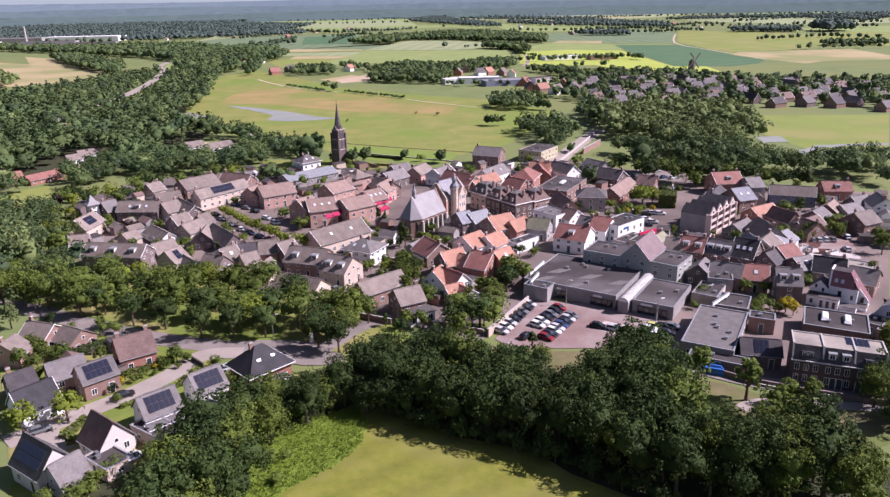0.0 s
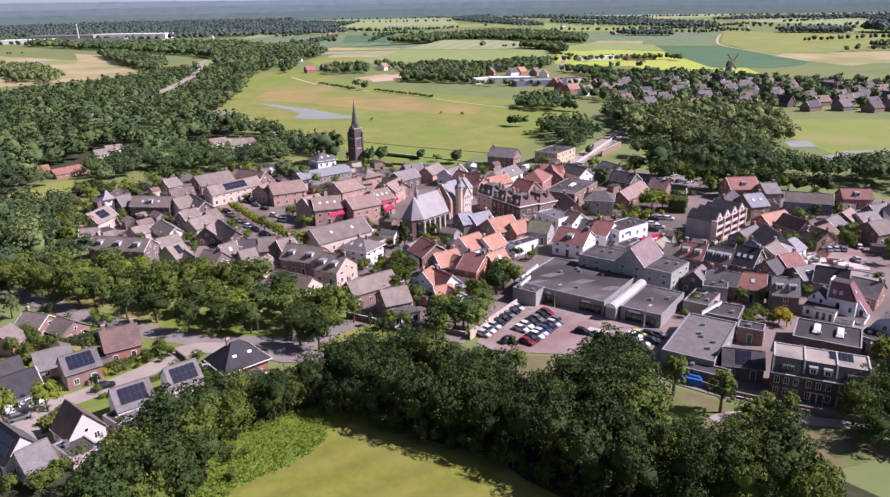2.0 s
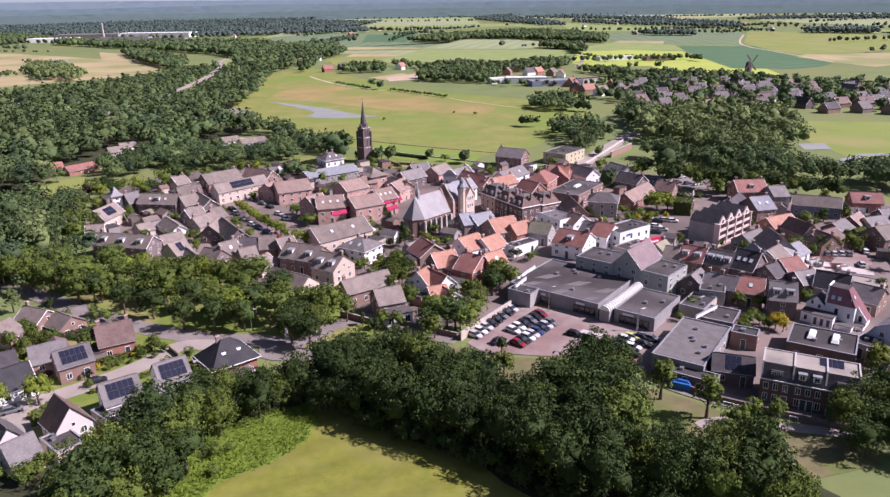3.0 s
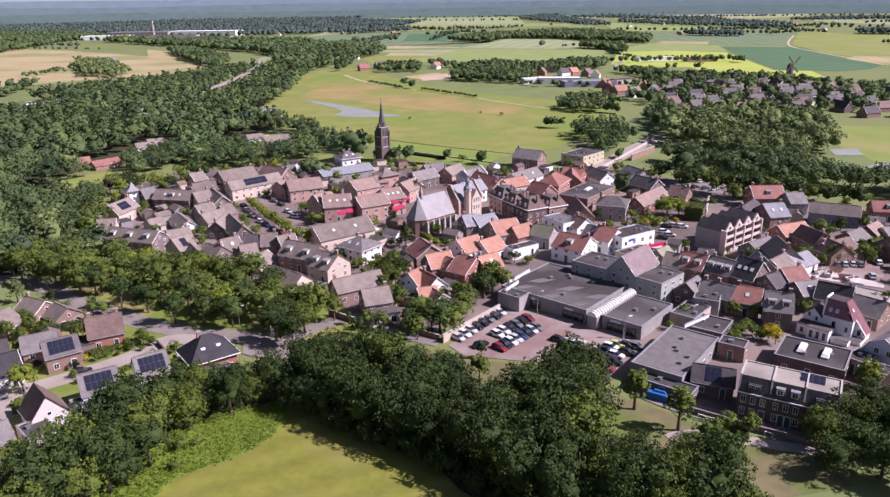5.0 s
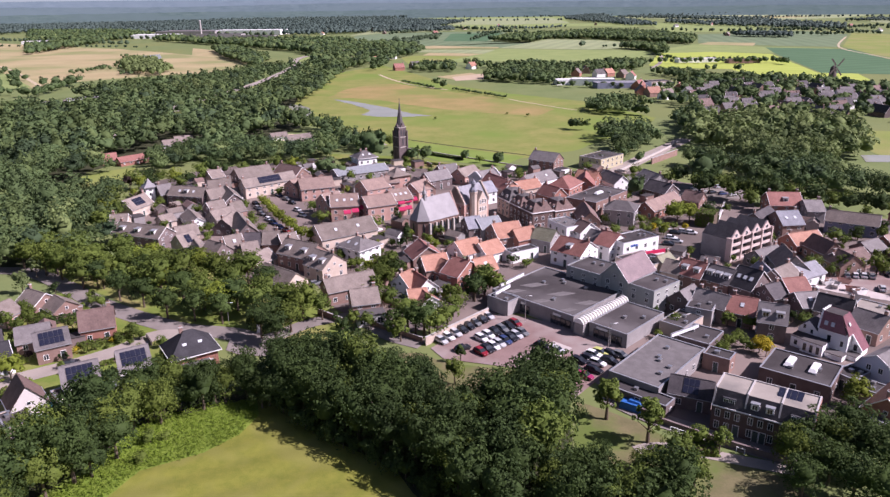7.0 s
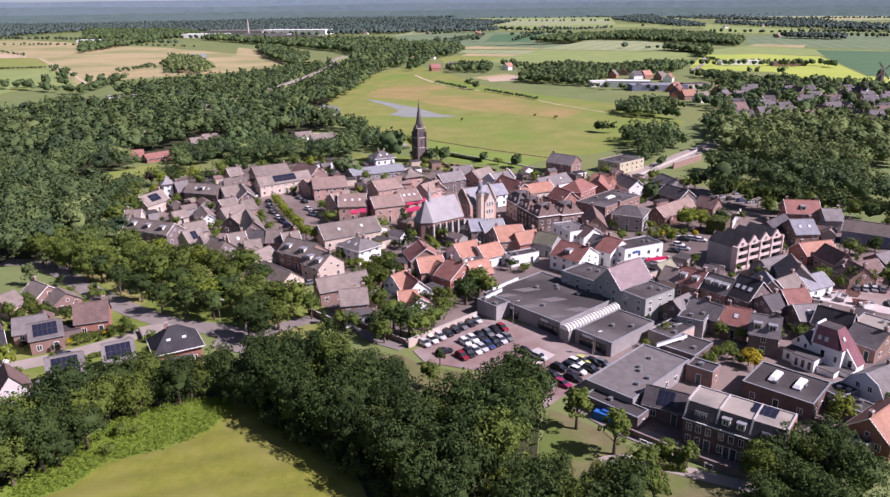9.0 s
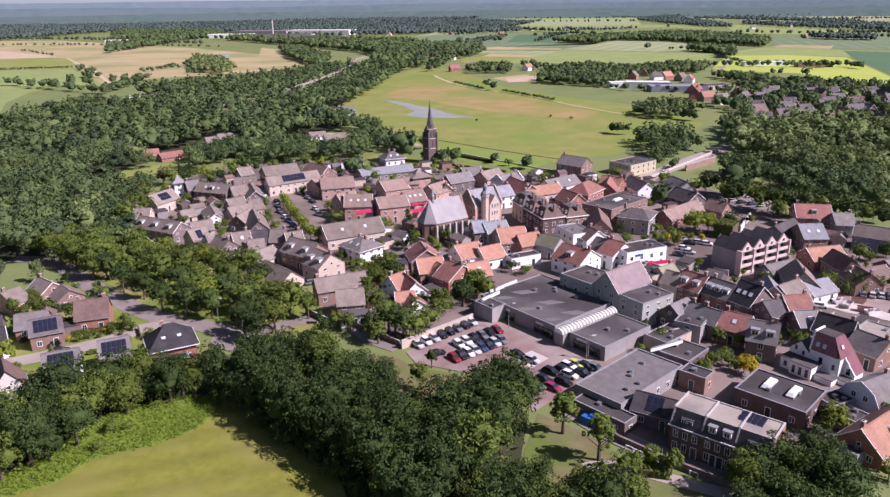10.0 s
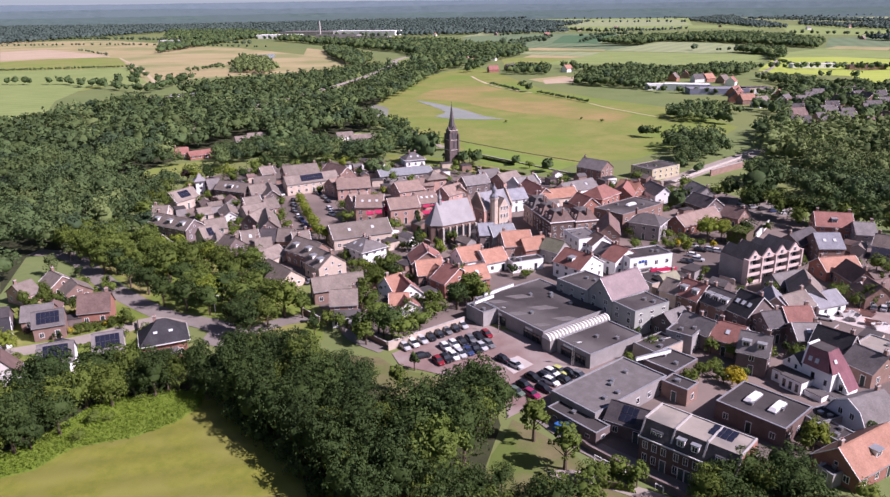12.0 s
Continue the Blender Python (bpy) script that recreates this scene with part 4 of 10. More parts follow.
strip("road", [(783.6, 1316.9), (614.5, 997.0), (570.6, 807.8), (554.4, 705.8), (535.5, 612.7)], 3.5, "sand", 0.100, "sandy farm track")
strip("road", [(-735.0, 890.0), (-640.0, 775.0), (-560.0, 680.0), (-425.0, 500.0)], 4.0, "sand", 0.110, "pale field track")
strip("road", [(290.0, 850.0), (255.0, 720.0), (225.0, 640.0)], 5.0, "lightroad", 0.100, "pale farm lane")
MOTORWAY = [(-190.0, 250.0), (-196.4, 273.8), (-192.0, 312.7), (-188.0, 350.0), (-184.0, 401.0), (-183.0, 448.6), (-183.6, 503.5), (-188.4, 582.8), (-194.8, 649.6), (-208.9, 700.0), (-212.0, 760.0), (-205.0, 830.0)]
embankment = Shape()
rows = []
line = smooth(MOTORWAY, 3)
for i, (x, y) in enumerate(line):
    a, b = line[max(0, i - 1)], line[min(len(line) - 1, i + 1)]
    d = math.hypot(b[0] - a[0], b[1] - a[1])
    nx, ny = -(b[1] - a[1]) / d, (b[0] - a[0]) / d
    rows.append([(x + nx * q, y + ny * q, z) for q, z in ((-17, 0), (17, 0), (5.2, 8.98), (-5.2, 8.98))])
tagged(new("embankment", embankment.loft(rows).mesh("embankment", ["grass"])), "grassed embankment of the motorway", "embankment", kind="structure")
strip("road", MOTORWAY, 8.0, "lightroad", 9.0, "motorway on its embankment between the woods")
patch("parking", [(-357.3, 327.3), (-360.9, 374.3), (-337.8, 397.9), (-328.3, 377.0), (-325.3, 319.3), (-347.7, 310.3)], "asphalt", 0.100, "grey asphalt yard beside the wood", "parking")
patch("junction", [(-50.0, -77.0), (-44.9, -72.5), (-36.5, -82.0), (-37.6, -86.0), (-46.1, -84.4), (-49.2, -82.5)], "asphalt", 0.115, "grey asphalt road junction", "road")
patch("plaza", [(105.1, -31.6), (114.6, -24.5), (134.4, -28.8), (124.3, -46.0), (109.5, -47.6), (99.6, -41.6)], "redpaving", 0.110, "red brick paved square", "paving")
patch("plaza", [(99.6, -41.6), (108.7, -36.5), (114.6, -43.9), (121.1, -50.9), (119.2, -54.1), (107.7, -48.0)], "lightpaving", 0.130, "pale paved strip of the square", "paving")
patch("lawn", [(-177.1, 91.9), (-167.7, 110.0), (-158.2, 116.6), (-148.9, 90.2), (-152.4, 72.5), (-161.7, 58.1)], "pasture", 0.070, "mown lawn before the farm", "lawn")


# far wooded hills that close the view, haze painted into each layer's colour
for layer, (dist, rise, high, wood) in enumerate(((4000, 350, 42, "haze_ridge_near"), (4200, 400, 76, "haze_ridge_mid"), (4420, 430, 110, "haze_ridge_far"))):
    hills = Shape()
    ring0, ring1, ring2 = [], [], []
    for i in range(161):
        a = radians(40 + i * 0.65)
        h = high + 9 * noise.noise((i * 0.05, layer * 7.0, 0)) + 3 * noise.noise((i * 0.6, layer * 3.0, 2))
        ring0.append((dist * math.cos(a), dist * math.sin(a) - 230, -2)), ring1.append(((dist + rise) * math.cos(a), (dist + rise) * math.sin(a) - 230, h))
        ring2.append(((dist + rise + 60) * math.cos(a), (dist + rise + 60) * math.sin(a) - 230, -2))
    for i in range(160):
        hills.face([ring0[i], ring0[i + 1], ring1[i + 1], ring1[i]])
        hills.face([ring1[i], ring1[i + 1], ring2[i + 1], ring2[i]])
    tagged(new("backdrop", hills.mesh("backdrop", [wood])), "distant wooded hills, haze painted into their blue-green colour", "hills", kind="structure")
# emissive band added behind the hills to brighten the sky at the horizon
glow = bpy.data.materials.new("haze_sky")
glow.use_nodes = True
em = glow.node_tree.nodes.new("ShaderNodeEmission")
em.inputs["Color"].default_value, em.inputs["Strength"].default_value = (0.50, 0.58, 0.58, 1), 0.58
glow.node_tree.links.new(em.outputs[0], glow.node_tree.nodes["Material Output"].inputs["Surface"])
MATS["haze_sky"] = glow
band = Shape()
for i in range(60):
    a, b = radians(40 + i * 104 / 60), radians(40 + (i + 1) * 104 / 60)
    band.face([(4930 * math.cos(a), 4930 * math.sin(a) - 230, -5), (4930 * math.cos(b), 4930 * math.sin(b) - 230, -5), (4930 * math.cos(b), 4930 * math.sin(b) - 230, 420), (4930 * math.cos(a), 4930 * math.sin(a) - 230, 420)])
tagged(new("backdrop", band.mesh("backdrop", ["haze_sky"])), "added glowing band of pale hazy sky over the horizon", "sky", kind="structure")

# ---- trees ----


def leaf_mesh(name, q, mat, tri=None):
    """One mesh of leaf sprays (corners (n, 4, 3), bend of each spray (n, 3)) and, if given, the rounded leafy lobes
    that they grow on (corners (k, v, 3), bends (k, v, 3), faces). The bends round the shading off over each clump."""
    co, nr = np.ascontiguousarray(q[0], np.float32).reshape(-1, 3), np.repeat(q[1], 4, 0)
    n = len(q[0])
    loops, starts, flat_side = [np.arange(4 * n)], [np.arange(0, 4 * n, 4)], [np.zeros(n, bool)]
    if tri is not None:
        lv, ln, faces = tri
        k, nv = lv.shape[:2]
        f = k * len(faces)
        loops.append((np.arange(k)[:, None, None] * nv + faces[None] + 4 * n).reshape(-1))
        starts.append(4 * n + np.arange(0, 3 * f, 3))
        flat_side.append(np.ones(f, bool))
        co, nr = np.concatenate([co, lv.reshape(-1, 3)]), np.concatenate([nr, ln.reshape(-1, 3)])
    loops, starts, flat_side = np.concatenate(loops), np.concatenate(starts), np.concatenate(flat_side)
    me = bpy.data.meshes.new(name)
    me.vertices.add(len(co)), me.loops.add(len(loops)), me.polygons.add(len(starts))
    me.vertices.foreach_set("co", co.astype(np.float32).ravel())
    me.loops.foreach_set("vertex_index", loops.astype(np.int32))
    me.polygons.foreach_set("loop_start", starts.astype(np.int32))
    me.polygons.foreach_set("use_smooth", flat_side)
    me.materials.append(MATS[mat])
    me.update(calc_edges=True)
    nr = nr / (np.linalg.norm(nr, axis=1)[:, None] + 1e-9)
    me.attributes.new("custom_normal", "FLOAT_VECTOR", "POINT").data.foreach_set("vector", nr.astype(np.float32).ravel())
    me.update()
    return me


def ico(level):
    def make():
        bm = bmesh.new()
        bmesh.ops.create_icosphere(bm, subdivisions=level, radius=1.0)
        v = np.array([p.co[:] for p in bm.verts])
        f = np.array([[p.index for p in t.verts] for t in bm.faces])
        bm.free()
        return v, f
    return shared(("ico", level), make)


def lobes(seed, n, level, low=0.1, wide=0.42, pointed=0.0, fat=0.62):
    """Uneven leafy lobes that fill the inside of a crown for a tree 1 m high."""
    g = np.random.default_rng(seed + 900)
    v, f = ico(level)
    d = g.normal(size=(n, 3))
    d /= np.linalg.norm(d, axis=1)[:, None]
    d[:, 2] = np.where(d[:, 2] < -0.5, -d[:, 2], d[:, 2])
    mid, half = (1 + low) / 2, (1 - low) / 2
    c = d * np.array([wide, wide, half]) * g.uniform(0.30, 0.54, (n, 1))
    c[0] = 0
    r = wide * fat * g.uniform(0.55, 0.85, n)
    r[0] = wide * fat * 0.95
    if pointed:
        k = np.clip(1 - pointed * (c[:, 2] / half + 0.3), 0.2, 1.2)
        c[:, :2] *= k[:, None]
        r *= k
    c[:, 2] += mid
    bump = 1 + g.uniform(-0.2, 0.2, (n, len(v), 1))
    bend = v[None] + d[:, None, :] * 0.6 + g.normal(size=(n, len(v), 3)) * 0.12
    return c[:, None, :] + v[None] * bump * r[:, None, None] * np.array([1, 1, 0.92]), bend, f


def crown(seed, clumps, cards, size, low=0.28, wide=0.42, pointed=0.0, lumpy=0.36):
    """Leaf clumps of a crown for a tree 1 m high: (n, 4, 3) corners of small leaf sprays round each clump."""
    g = np.random.default_rng(seed)
    d = g.normal(size=(clumps, 3))
    d /= np.linalg.norm(d, axis=1)[:, None]
    d[:, 2] = np.where(d[:, 2] < -0.55, -d[:, 2], d[:, 2])
    rad = g.uniform(0.45, 0.98, clumps) ** 0.7
    mid, half = (1 + low) / 2, (1 - low) / 2
    cr = wide * lumpy * g.uniform(0.75, 1.35, clumps)
    c = d * rad[:, None] * np.array([wide, wide, half])
    c *= (1 - cr / wide * 0.55)[:, None]
    if pointed:
        c[:, :2] *= np.clip(1 - pointed * (c[:, 2] / half + 0.3), 0.12, 1.2)[:, None]
    c[:, 2] += mid
    n = clumps * cards
    cc, rr = np.repeat(c, cards, 0), np.repeat(cr, cards)
    out = np.repeat(d, cards, 0)
    v = g.normal(size=(n, 3)) + out * 0.8 + np.array([0, 0, 0.35])
    v /= np.linalg.norm(v, axis=1)[:, None]
    p = cc + v * (rr * g.uniform(0.7, 1.08, n))[:, None]
    nrm = v + g.normal(size=(n, 3)) * 0.3
    nrm /= np.linalg.norm(nrm, axis=1)[:, None]
    t1 = np.cross(nrm, g.normal(size=(n, 3)))
    t1 /= np.linalg.norm(t1, axis=1)[:, None] + 1e-9
    t2 = np.cross(nrm, t1)
    s = size * g.uniform(0.55, 1.35, n)
    a = s[:, None] * t1
    b = (s * g.uniform(0.5, 0.9, n))[:, None] * t2
    k1, k2 = g.uniform(0.6, 1.1, (n, 1)), g.uniform(0.6, 1.1, (n, 1))
    bend = v + out * 0.6 + g.normal(size=(n, 3)) * 0.42
    return np.stack([p - a, p - b * k1, p + a * k2, p + b], 1) * 0.999, bend


def trunk_mesh():
    def make():
        s = Shape()
        s.tube(0, 0, -0.01, 0.034, 0.30, 0.022, 7).tube(0, 0, 0.29, 0.022, 0.62, 0.010, 6)
        for i in range(6):
            a = i * 1.05
            s.tube(0, 0, 0.27 + 0.04 * (i % 3), 0.011, 0.52 + 0.07 * (i % 3), 0.004, 5, 0, (0.2 * math.cos(a), 0.2 * math.sin(a)))
        return s.mesh("trunk", ["bark"])
    return shared("trunk", make)


TREE_KIND = {"underwood": ("leaf_dark", 0.0, 0.62, 0.0, "dark green undergrowth shrub"), "belt": ("leaf_dark", 0.0, 0.44, 0.0, "dark green leafy broadleaf tree"), "beltmid": ("leaf_mid", 0.0, 0.44, 0.0, "mid-green leafy broadleaf tree"), "dark": ("leaf_dark", 0.2, 0.42, 0.0, "dark green broadleaf tree"), "mid": ("leaf_mid", 0.18, 0.42, 0.0, "mid-green broadleaf tree"),
             "bright": ("leaf_bright", 0.18, 0.44, 0.0, "bright yellow-green tree"), "narrow": ("leaf_mid", 0.14, 0.25, 0.2, "slender young street tree"),
             "conifer": ("leaf_dark", 0.08, 0.27, 0.75, "dark pointed conifer"), "yellow": ("leaf_yellow", 0.05, 0.5, 0.0, "golden-leaved garden shrub"),
             "bush": ("leaf_mid", 0.02, 0.62, 0.0, "rounded green garden shrub"), "purple": ("leaf_purple", 0.22, 0.45, 0.0, "copper-leaved garden tree"),
             "pale": ("leaf_pale", 0.15, 0.36, 0.0, "pale grey-green willow"), "column": ("leaf_dark", 0.04, 0.18, 0.4, "narrow upright cypress")}


FAR_TREES = {}


def tree(x, y, h, kind="dark", wide=1.0, where=""):
    mat, low, r, pointed, lab = TREE_KIND[kind]
    if y > 20 and kind in ("dark", "mid", "belt", "beltmid", "bright", "pale"):
        FAR_TREES.setdefault(mat, []).append((x, y, h))
        return
    var = int(abs(x * 7 + y * 3)) % 4
    big = h > 7
    me = shared(("crown", kind, var, big), lambda: leaf_mesh("crown", crown(var * 17 + 5, *((82, 22, 0.0215) if kind[:4] == "belt" else (56, 20, 0.0255) if big else (20, 20, 0.047)), low, r, pointed, 0.20 if big else 0.30), mat,
                                                             lobes(var, 7 if big else 6, 2 if big else 1, low, r, pointed, 0.42)))
    e = thing("shrub" if kind in ("bush", "yellow", "underwood") else "tree", x, y, 0, (x * 37 + y * 91) % 360, lab + (where or " among the houses"), "shrub" if kind in ("bush", "yellow", "underwood") else "tree", "trees and shrubs round the town")
    e.scale = (h * wide, h * wide, h)
    part("trunk", trunk_mesh(), None, e)
    part("crown", me, None, e)
    return e


OPEN = [(-106, 186, 9), (-91, 173, 8), (-162, 70, 9), (-159, 80, 9), (-157, 92, 9), (-154, 102, 8), (-156, 163, 9), (-149, 169, 9), (-167, 81, 11), (-98, 193, 17), (-159, 157, 10), (-153, 166, 10), (-313, 357, 18), (-329, 352, 18), (-345, 340, 20), (-338, 375, 18), (-118, 310, 15), (-121, 335, 10), (-112, 285, 10), (-107, 262, 8)] + [(-184 - max(0, k - 20) * 1.3, 260 + 14 * k, 4.5) for k in range(9, 33)]


def scatter(poly, gap, seed, front=True):
    p = np.array(poly)
    lo, hi = p.min(0), p.max(0)
    g = np.random.default_rng(seed)
    nx, ny = int((hi[0] - lo[0]) / gap) + 2, int((hi[1] - lo[1]) / gap) + 2
    xx, yy = np.meshgrid(np.arange(nx), np.arange(ny))
    x = lo[0] + (xx + 0.5 * (yy % 2) + g.uniform(-0.33, 0.33, xx.shape)) * gap
    y = lo[1] + (yy + g.uniform(-0.33, 0.33, xx.shape)) * gap
    x, y = x.ravel(), y.ravel()
    keep = inside(poly, x, y) & (x * x + (y + 230) ** 2 < 4500 ** 2)
    for cx, cy, r in FOOT + OPEN:      # keep clear of buildings, lawns and yards and of the ground before them
        keep &= np.hypot(x - cx, y - cy) > r + 1.5
        if front:
            keep &= ~((np.abs(x - cx) < r + 2) & (y < cy) & (y > cy - r - (9 if cy < 900 else 0.09 * cy) * (gap > 5.9)))
    return x[keep], y[keep]


def grove(poly, gap, h, kind, where, wide=0.9, front=False):
    x, y = scatter(poly, gap, 11, front)
    g = np.random.default_rng(5)
    for a, b in zip(x, y):
        k = kind if g.random() < 0.72 else "beltmid" if kind == "belt" else "mid"
        tree(float(a), float(b), h * float(g.uniform(0.70, 1.24)), k, wide * float(g.uniform(0.85, 1.18)), where)


def forest(x, y, h, mat, label, q, seed=3, name="woods"):
    """Many trees as one mass of leafy lobes and sprays, each tree with its own size and turn."""
    g = np.random.default_rng(seed)
    level = {2: [(26, 10, 0.040, 5), (8, 6, 0.076, 4)], 1: [(6, 5, 0.105, 3), (4, 3, 0.14, 2)]}[q]
    vari = [[(crown(40 + i + 9 * k, *lv[:3], 0.10, 0.44, 0.0, 0.28), lobes(i + 9 * k, lv[3], 1, 0.06, 0.44, 0.0, 0.46 if q == 2 else 0.72 if k == 0 else 0.86)) for i in range(5)] for k, lv in enumerate(level)]
    far = np.hypot(x, y + 230) > (400 if q == 2 else 1200)
    n = len(x)
    hh, w, a, pick = h * g.uniform(0.78, 1.20, n), g.uniform(0.96, 1.30, n), g.uniform(0, 6.283, n), g.integers(0, 5, n)
    quads, bends, tris, folds = [], [], [], []
    for i in range(n):
        ca, sa, k = math.cos(a[i]), math.sin(a[i]), hh[i] * w[i]
        turn = np.array([[ca, sa, 0], [-sa, ca, 0], [0, 0, 1]])
        m, at = turn * np.array([[k], [k], [hh[i]]]), np.array([x[i], y[i], 0])
        c, l = vari[int(far[i])][pick[i]]
        quads.append(c[0] @ m + at), bends.append(c[1] @ turn)
        tris.append(l[0] @ m + at), folds.append(l[1] @ turn)
    if quads:
        me = leaf_mesh(name, (np.concatenate(quads), np.concatenate(bends)), mat, (np.concatenate(tris), np.concatenate(folds), ico(1)[1]))
        return tagged(new(name, me), label, "woods", kind="stuff")


def weeds(poly, gap, h, mat, label):
    """Rank grass and weeds as one mass of low tufts."""
    x, y = scatter(poly, gap, 5, False)
    g = np.random.default_rng(4)
    tuft = [crown(70 + i, 6, 6, 0.16, 0.0, 0.8) for i in range(6)]
    quads, bends = [], []
    for a, b in zip(x, y):
        k, w, t = h * g.uniform(0.5, 1.3), g.uniform(0.8, 1.5), g.uniform(0, 6.283)
        m = np.array([[math.cos(t) * k * w, math.sin(t) * k * w, 0], [-math.sin(t) * k * w, math.cos(t) * k * w, 0], [0, 0, k]])
        c = tuft[int(g.integers(0, 6))]
        quads.append(c[0] @ m + np.array([a, b, 0])), bends.append(c[1] + np.array([0, 0, 0.8]))
    tagged(new("weeds", leaf_mesh("weeds", (np.concatenate(quads), np.concatenate(bends)), mat)), label, "weeds", kind="stuff")


def woods(poly, gap, h, kind, label, q):
    """A wood of mixed species: each species is one mass of foliage over its share of the stand."""
    x, y = scatter(poly, gap, 7)
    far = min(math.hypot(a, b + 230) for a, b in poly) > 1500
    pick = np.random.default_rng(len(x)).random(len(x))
    # stands beyond 1500 m take the leaf colour with haze in it
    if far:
        forest(x, y, h, "leaf_haze_far", label, q)
    else:
        for mat, lo, hi, word in (("leaf_wood", 0, 0.55, ""), ("leaf_woodlight", 0.55, 0.83, ""), ("leaf_wooddark", 0.83, 0.95, ""), ("leaf_pale", 0.95, 1.0, "")) if kind == "dark" else (("leaf_pale", 0, 0.70, ""), ("leaf_woodlight", 0.70, 1.0, "")):
            k = (pick >= lo) & (pick < hi)
            forest(x[k], y[k], h, mat, label, q, seed=int(lo * 100) + 3)


def tree_line(pts, gap, h, w, label):
    g = np.random.default_rng(9)
    x, y = [], []
    for (x1, y1), (x2, y2) in zip(pts[:-1], pts[1:]):
        n = max(2, int(math.hypot(x2 - x1, y2 - y1) / gap))
        f = (np.arange(n) + g.uniform(-0.4, 0.4, n)) / n
        x += list(x1 + (x2 - x1) * f + g.uniform(-w, w, n) * 0.5)
        y += list(y1 + (y2 - y1) * f + g.uniform(-w, w, n) * 0.5)
    # the farther the row, the more haze its leaf colour carries
    forest(np.array(x), np.array(y), h, "leaf_haze_far" if min(b for a, b in pts) > 1900 else "leaf_haze_mid" if min(b for a, b in pts) > 700 else "leaf_wood", label, 1, name="tree_row")


def hedge(x, y, turn, L, W, H, mat="leaf_mid", label="clipped green garden hedge"):
    g = np.random.default_rng(int(abs(x * 9 + y)))
    n = int(L * (W + 2 * H) * 9)
    f = g.uniform(0, W + 2 * H, n)
    p = np.empty((n, 3))
    p[:, 0] = g.uniform(-L / 2, L / 2, n)
    p[:, 1] = np.clip(f - H, 0, W) - W / 2
    p[:, 2] = np.where(f < H, f, np.where(f > H + W, W + 2 * H - f, H))
    nrm = np.stack([g.normal(0, 0.5, n), np.where(f < H, -1, np.where(f > H + W, 1, 0)) + g.normal(0, 0.4, n), np.where((f >= H) & (f <= H + W), 1, 0.2) + g.normal(0, 0.4, n)], 1)
    nrm /= np.linalg.norm(nrm, axis=1)[:, None]
    t1 = np.cross(nrm, g.normal(size=(n, 3)))
    t1 /= np.linalg.norm(t1, axis=1)[:, None]
    t2 = np.cross(nrm, t1)
    s = g.uniform(0.2, 0.42, (n, 1))
    q = np.stack([p - t1 * s, p - t2 * s * 0.7, p + t1 * s, p + t2 * s * 0.8], 1)
    ob = new("hedge", leaf_mesh("hedge", (q, nrm), mat))
    ob.matrix_basis = pose(x, y, 0, 0, 0, turn)
    tagged(ob, label, "hedge")
    core = part("core", Shape().box(0, 0, 0, L - 0.4, W - 0.35, H - 0.2), ["bark"], ob)
    return ob


def lean_to(x, y, turn, L, W, h):
    """A low garden room: pale walls, flat roof with a white fascia, tall windows."""
    e = thing("garden_room", x, y, 0, turn, "low garden room with flat roof and white fascia", "extension")
    part("wall", Shape().box(0, 0, 0, L, W, h), [WALL["brown"][1]], e)
    part("fascia", Shape().box(0, 0, h, L + 0.4, W + 0.4, 0.28), ["paint_white"], e, "white fascia board")
    part("roof", Shape().box(0, 0, h + 0.28, L + 0.2, W + 0.2, 0.05), ["felt_pale"], e)
    n = int(L / 1.6)
    for i in range(n):
        put_window(e, pose((i + 0.5) / n * L - L / 2, -W / 2, 0.4), 1.2, 1.9, True, True)


# ---- houses ----
house(-176.1, 126.4, 31.4, 7.3, 7.0, 2.6, 5.0, "red", "red")
house(-163.0, 127.0, 49.7, 17.5, 6.0, 2.5, 4.0, "red", "red", chimney=0)
house(-116.8, 50.9, 42.1, 5.3, 7.5, 4.5, 7.0, "dark", "grey")
house(-104.6, 47.0, -13.3, 15.7, 8.0, 4.8, 7.0, "dark", "taupe", skylights=2, dormers=1)
house(-119.8, 30.2, 73.2, 11.8, 7.5, 4.6, 7.2, "cream", "taupe", solar=1)
house(-116.5, 10.6, 11.8, 5.6, 7.0, 4.0, 6.0, "cream", "taupe")
house(-101.3, -5.1, -19.6, 19.5, 8.0, 5.0, 7.0, "dark", "taupe", dormers=3)
house(-83.5, -14.7, 50.9, 5.8, 8.0, 4.5, 7.0, "cream", "taupe", solar=1, chimney=0)
house(-70.4, -23.8, -32.2, 6.6, 7.4, 4.8, 7.0, "dark", "taupe")
house(-89.1, 0.2, 36.1, 7.2, 7.0, 3.0, 5.0, "cream", "taupe")
house(-88.1, 28.0, 45.3, 6.5, 7.0, 4.0, 6.0, "dark", "taupe")
house(-82.3, 17.7, 51.8, 9.1, 7.0, 4.0, 6.0, "cream", "taupe")
house(-94.0, 45.6, 40.6, 6.6, 8.0, 4.2, 6.5, "cream", "taupe")
house(-87.9, 45.6, -60.7, 16.1, 7.0, 4.0, 6.0, "dark", "taupe")
house(-93.2, 18.5, -57.3, 14.4, 5.0, 2.4, 4.0, "white", "taupe", chimney=0)
house(-102.9, 17.1, 47.1, 4.7, 5.0, 2.6, 4.0, "cream", "taupe", chimney=0)
house(-106.3, 81.4, 45.3, 6.0, 8.0, 4.0, 6.0, "cream", "taupe")
house(-97.1, 60.6, 22.8, 9.1, 9.0, 4.2, 6.5, "cream", "taupe")
house(-88.2, 78.8, 37.3, 15.7, 11.9, 5.5, 8.0, "brown", "taupe")
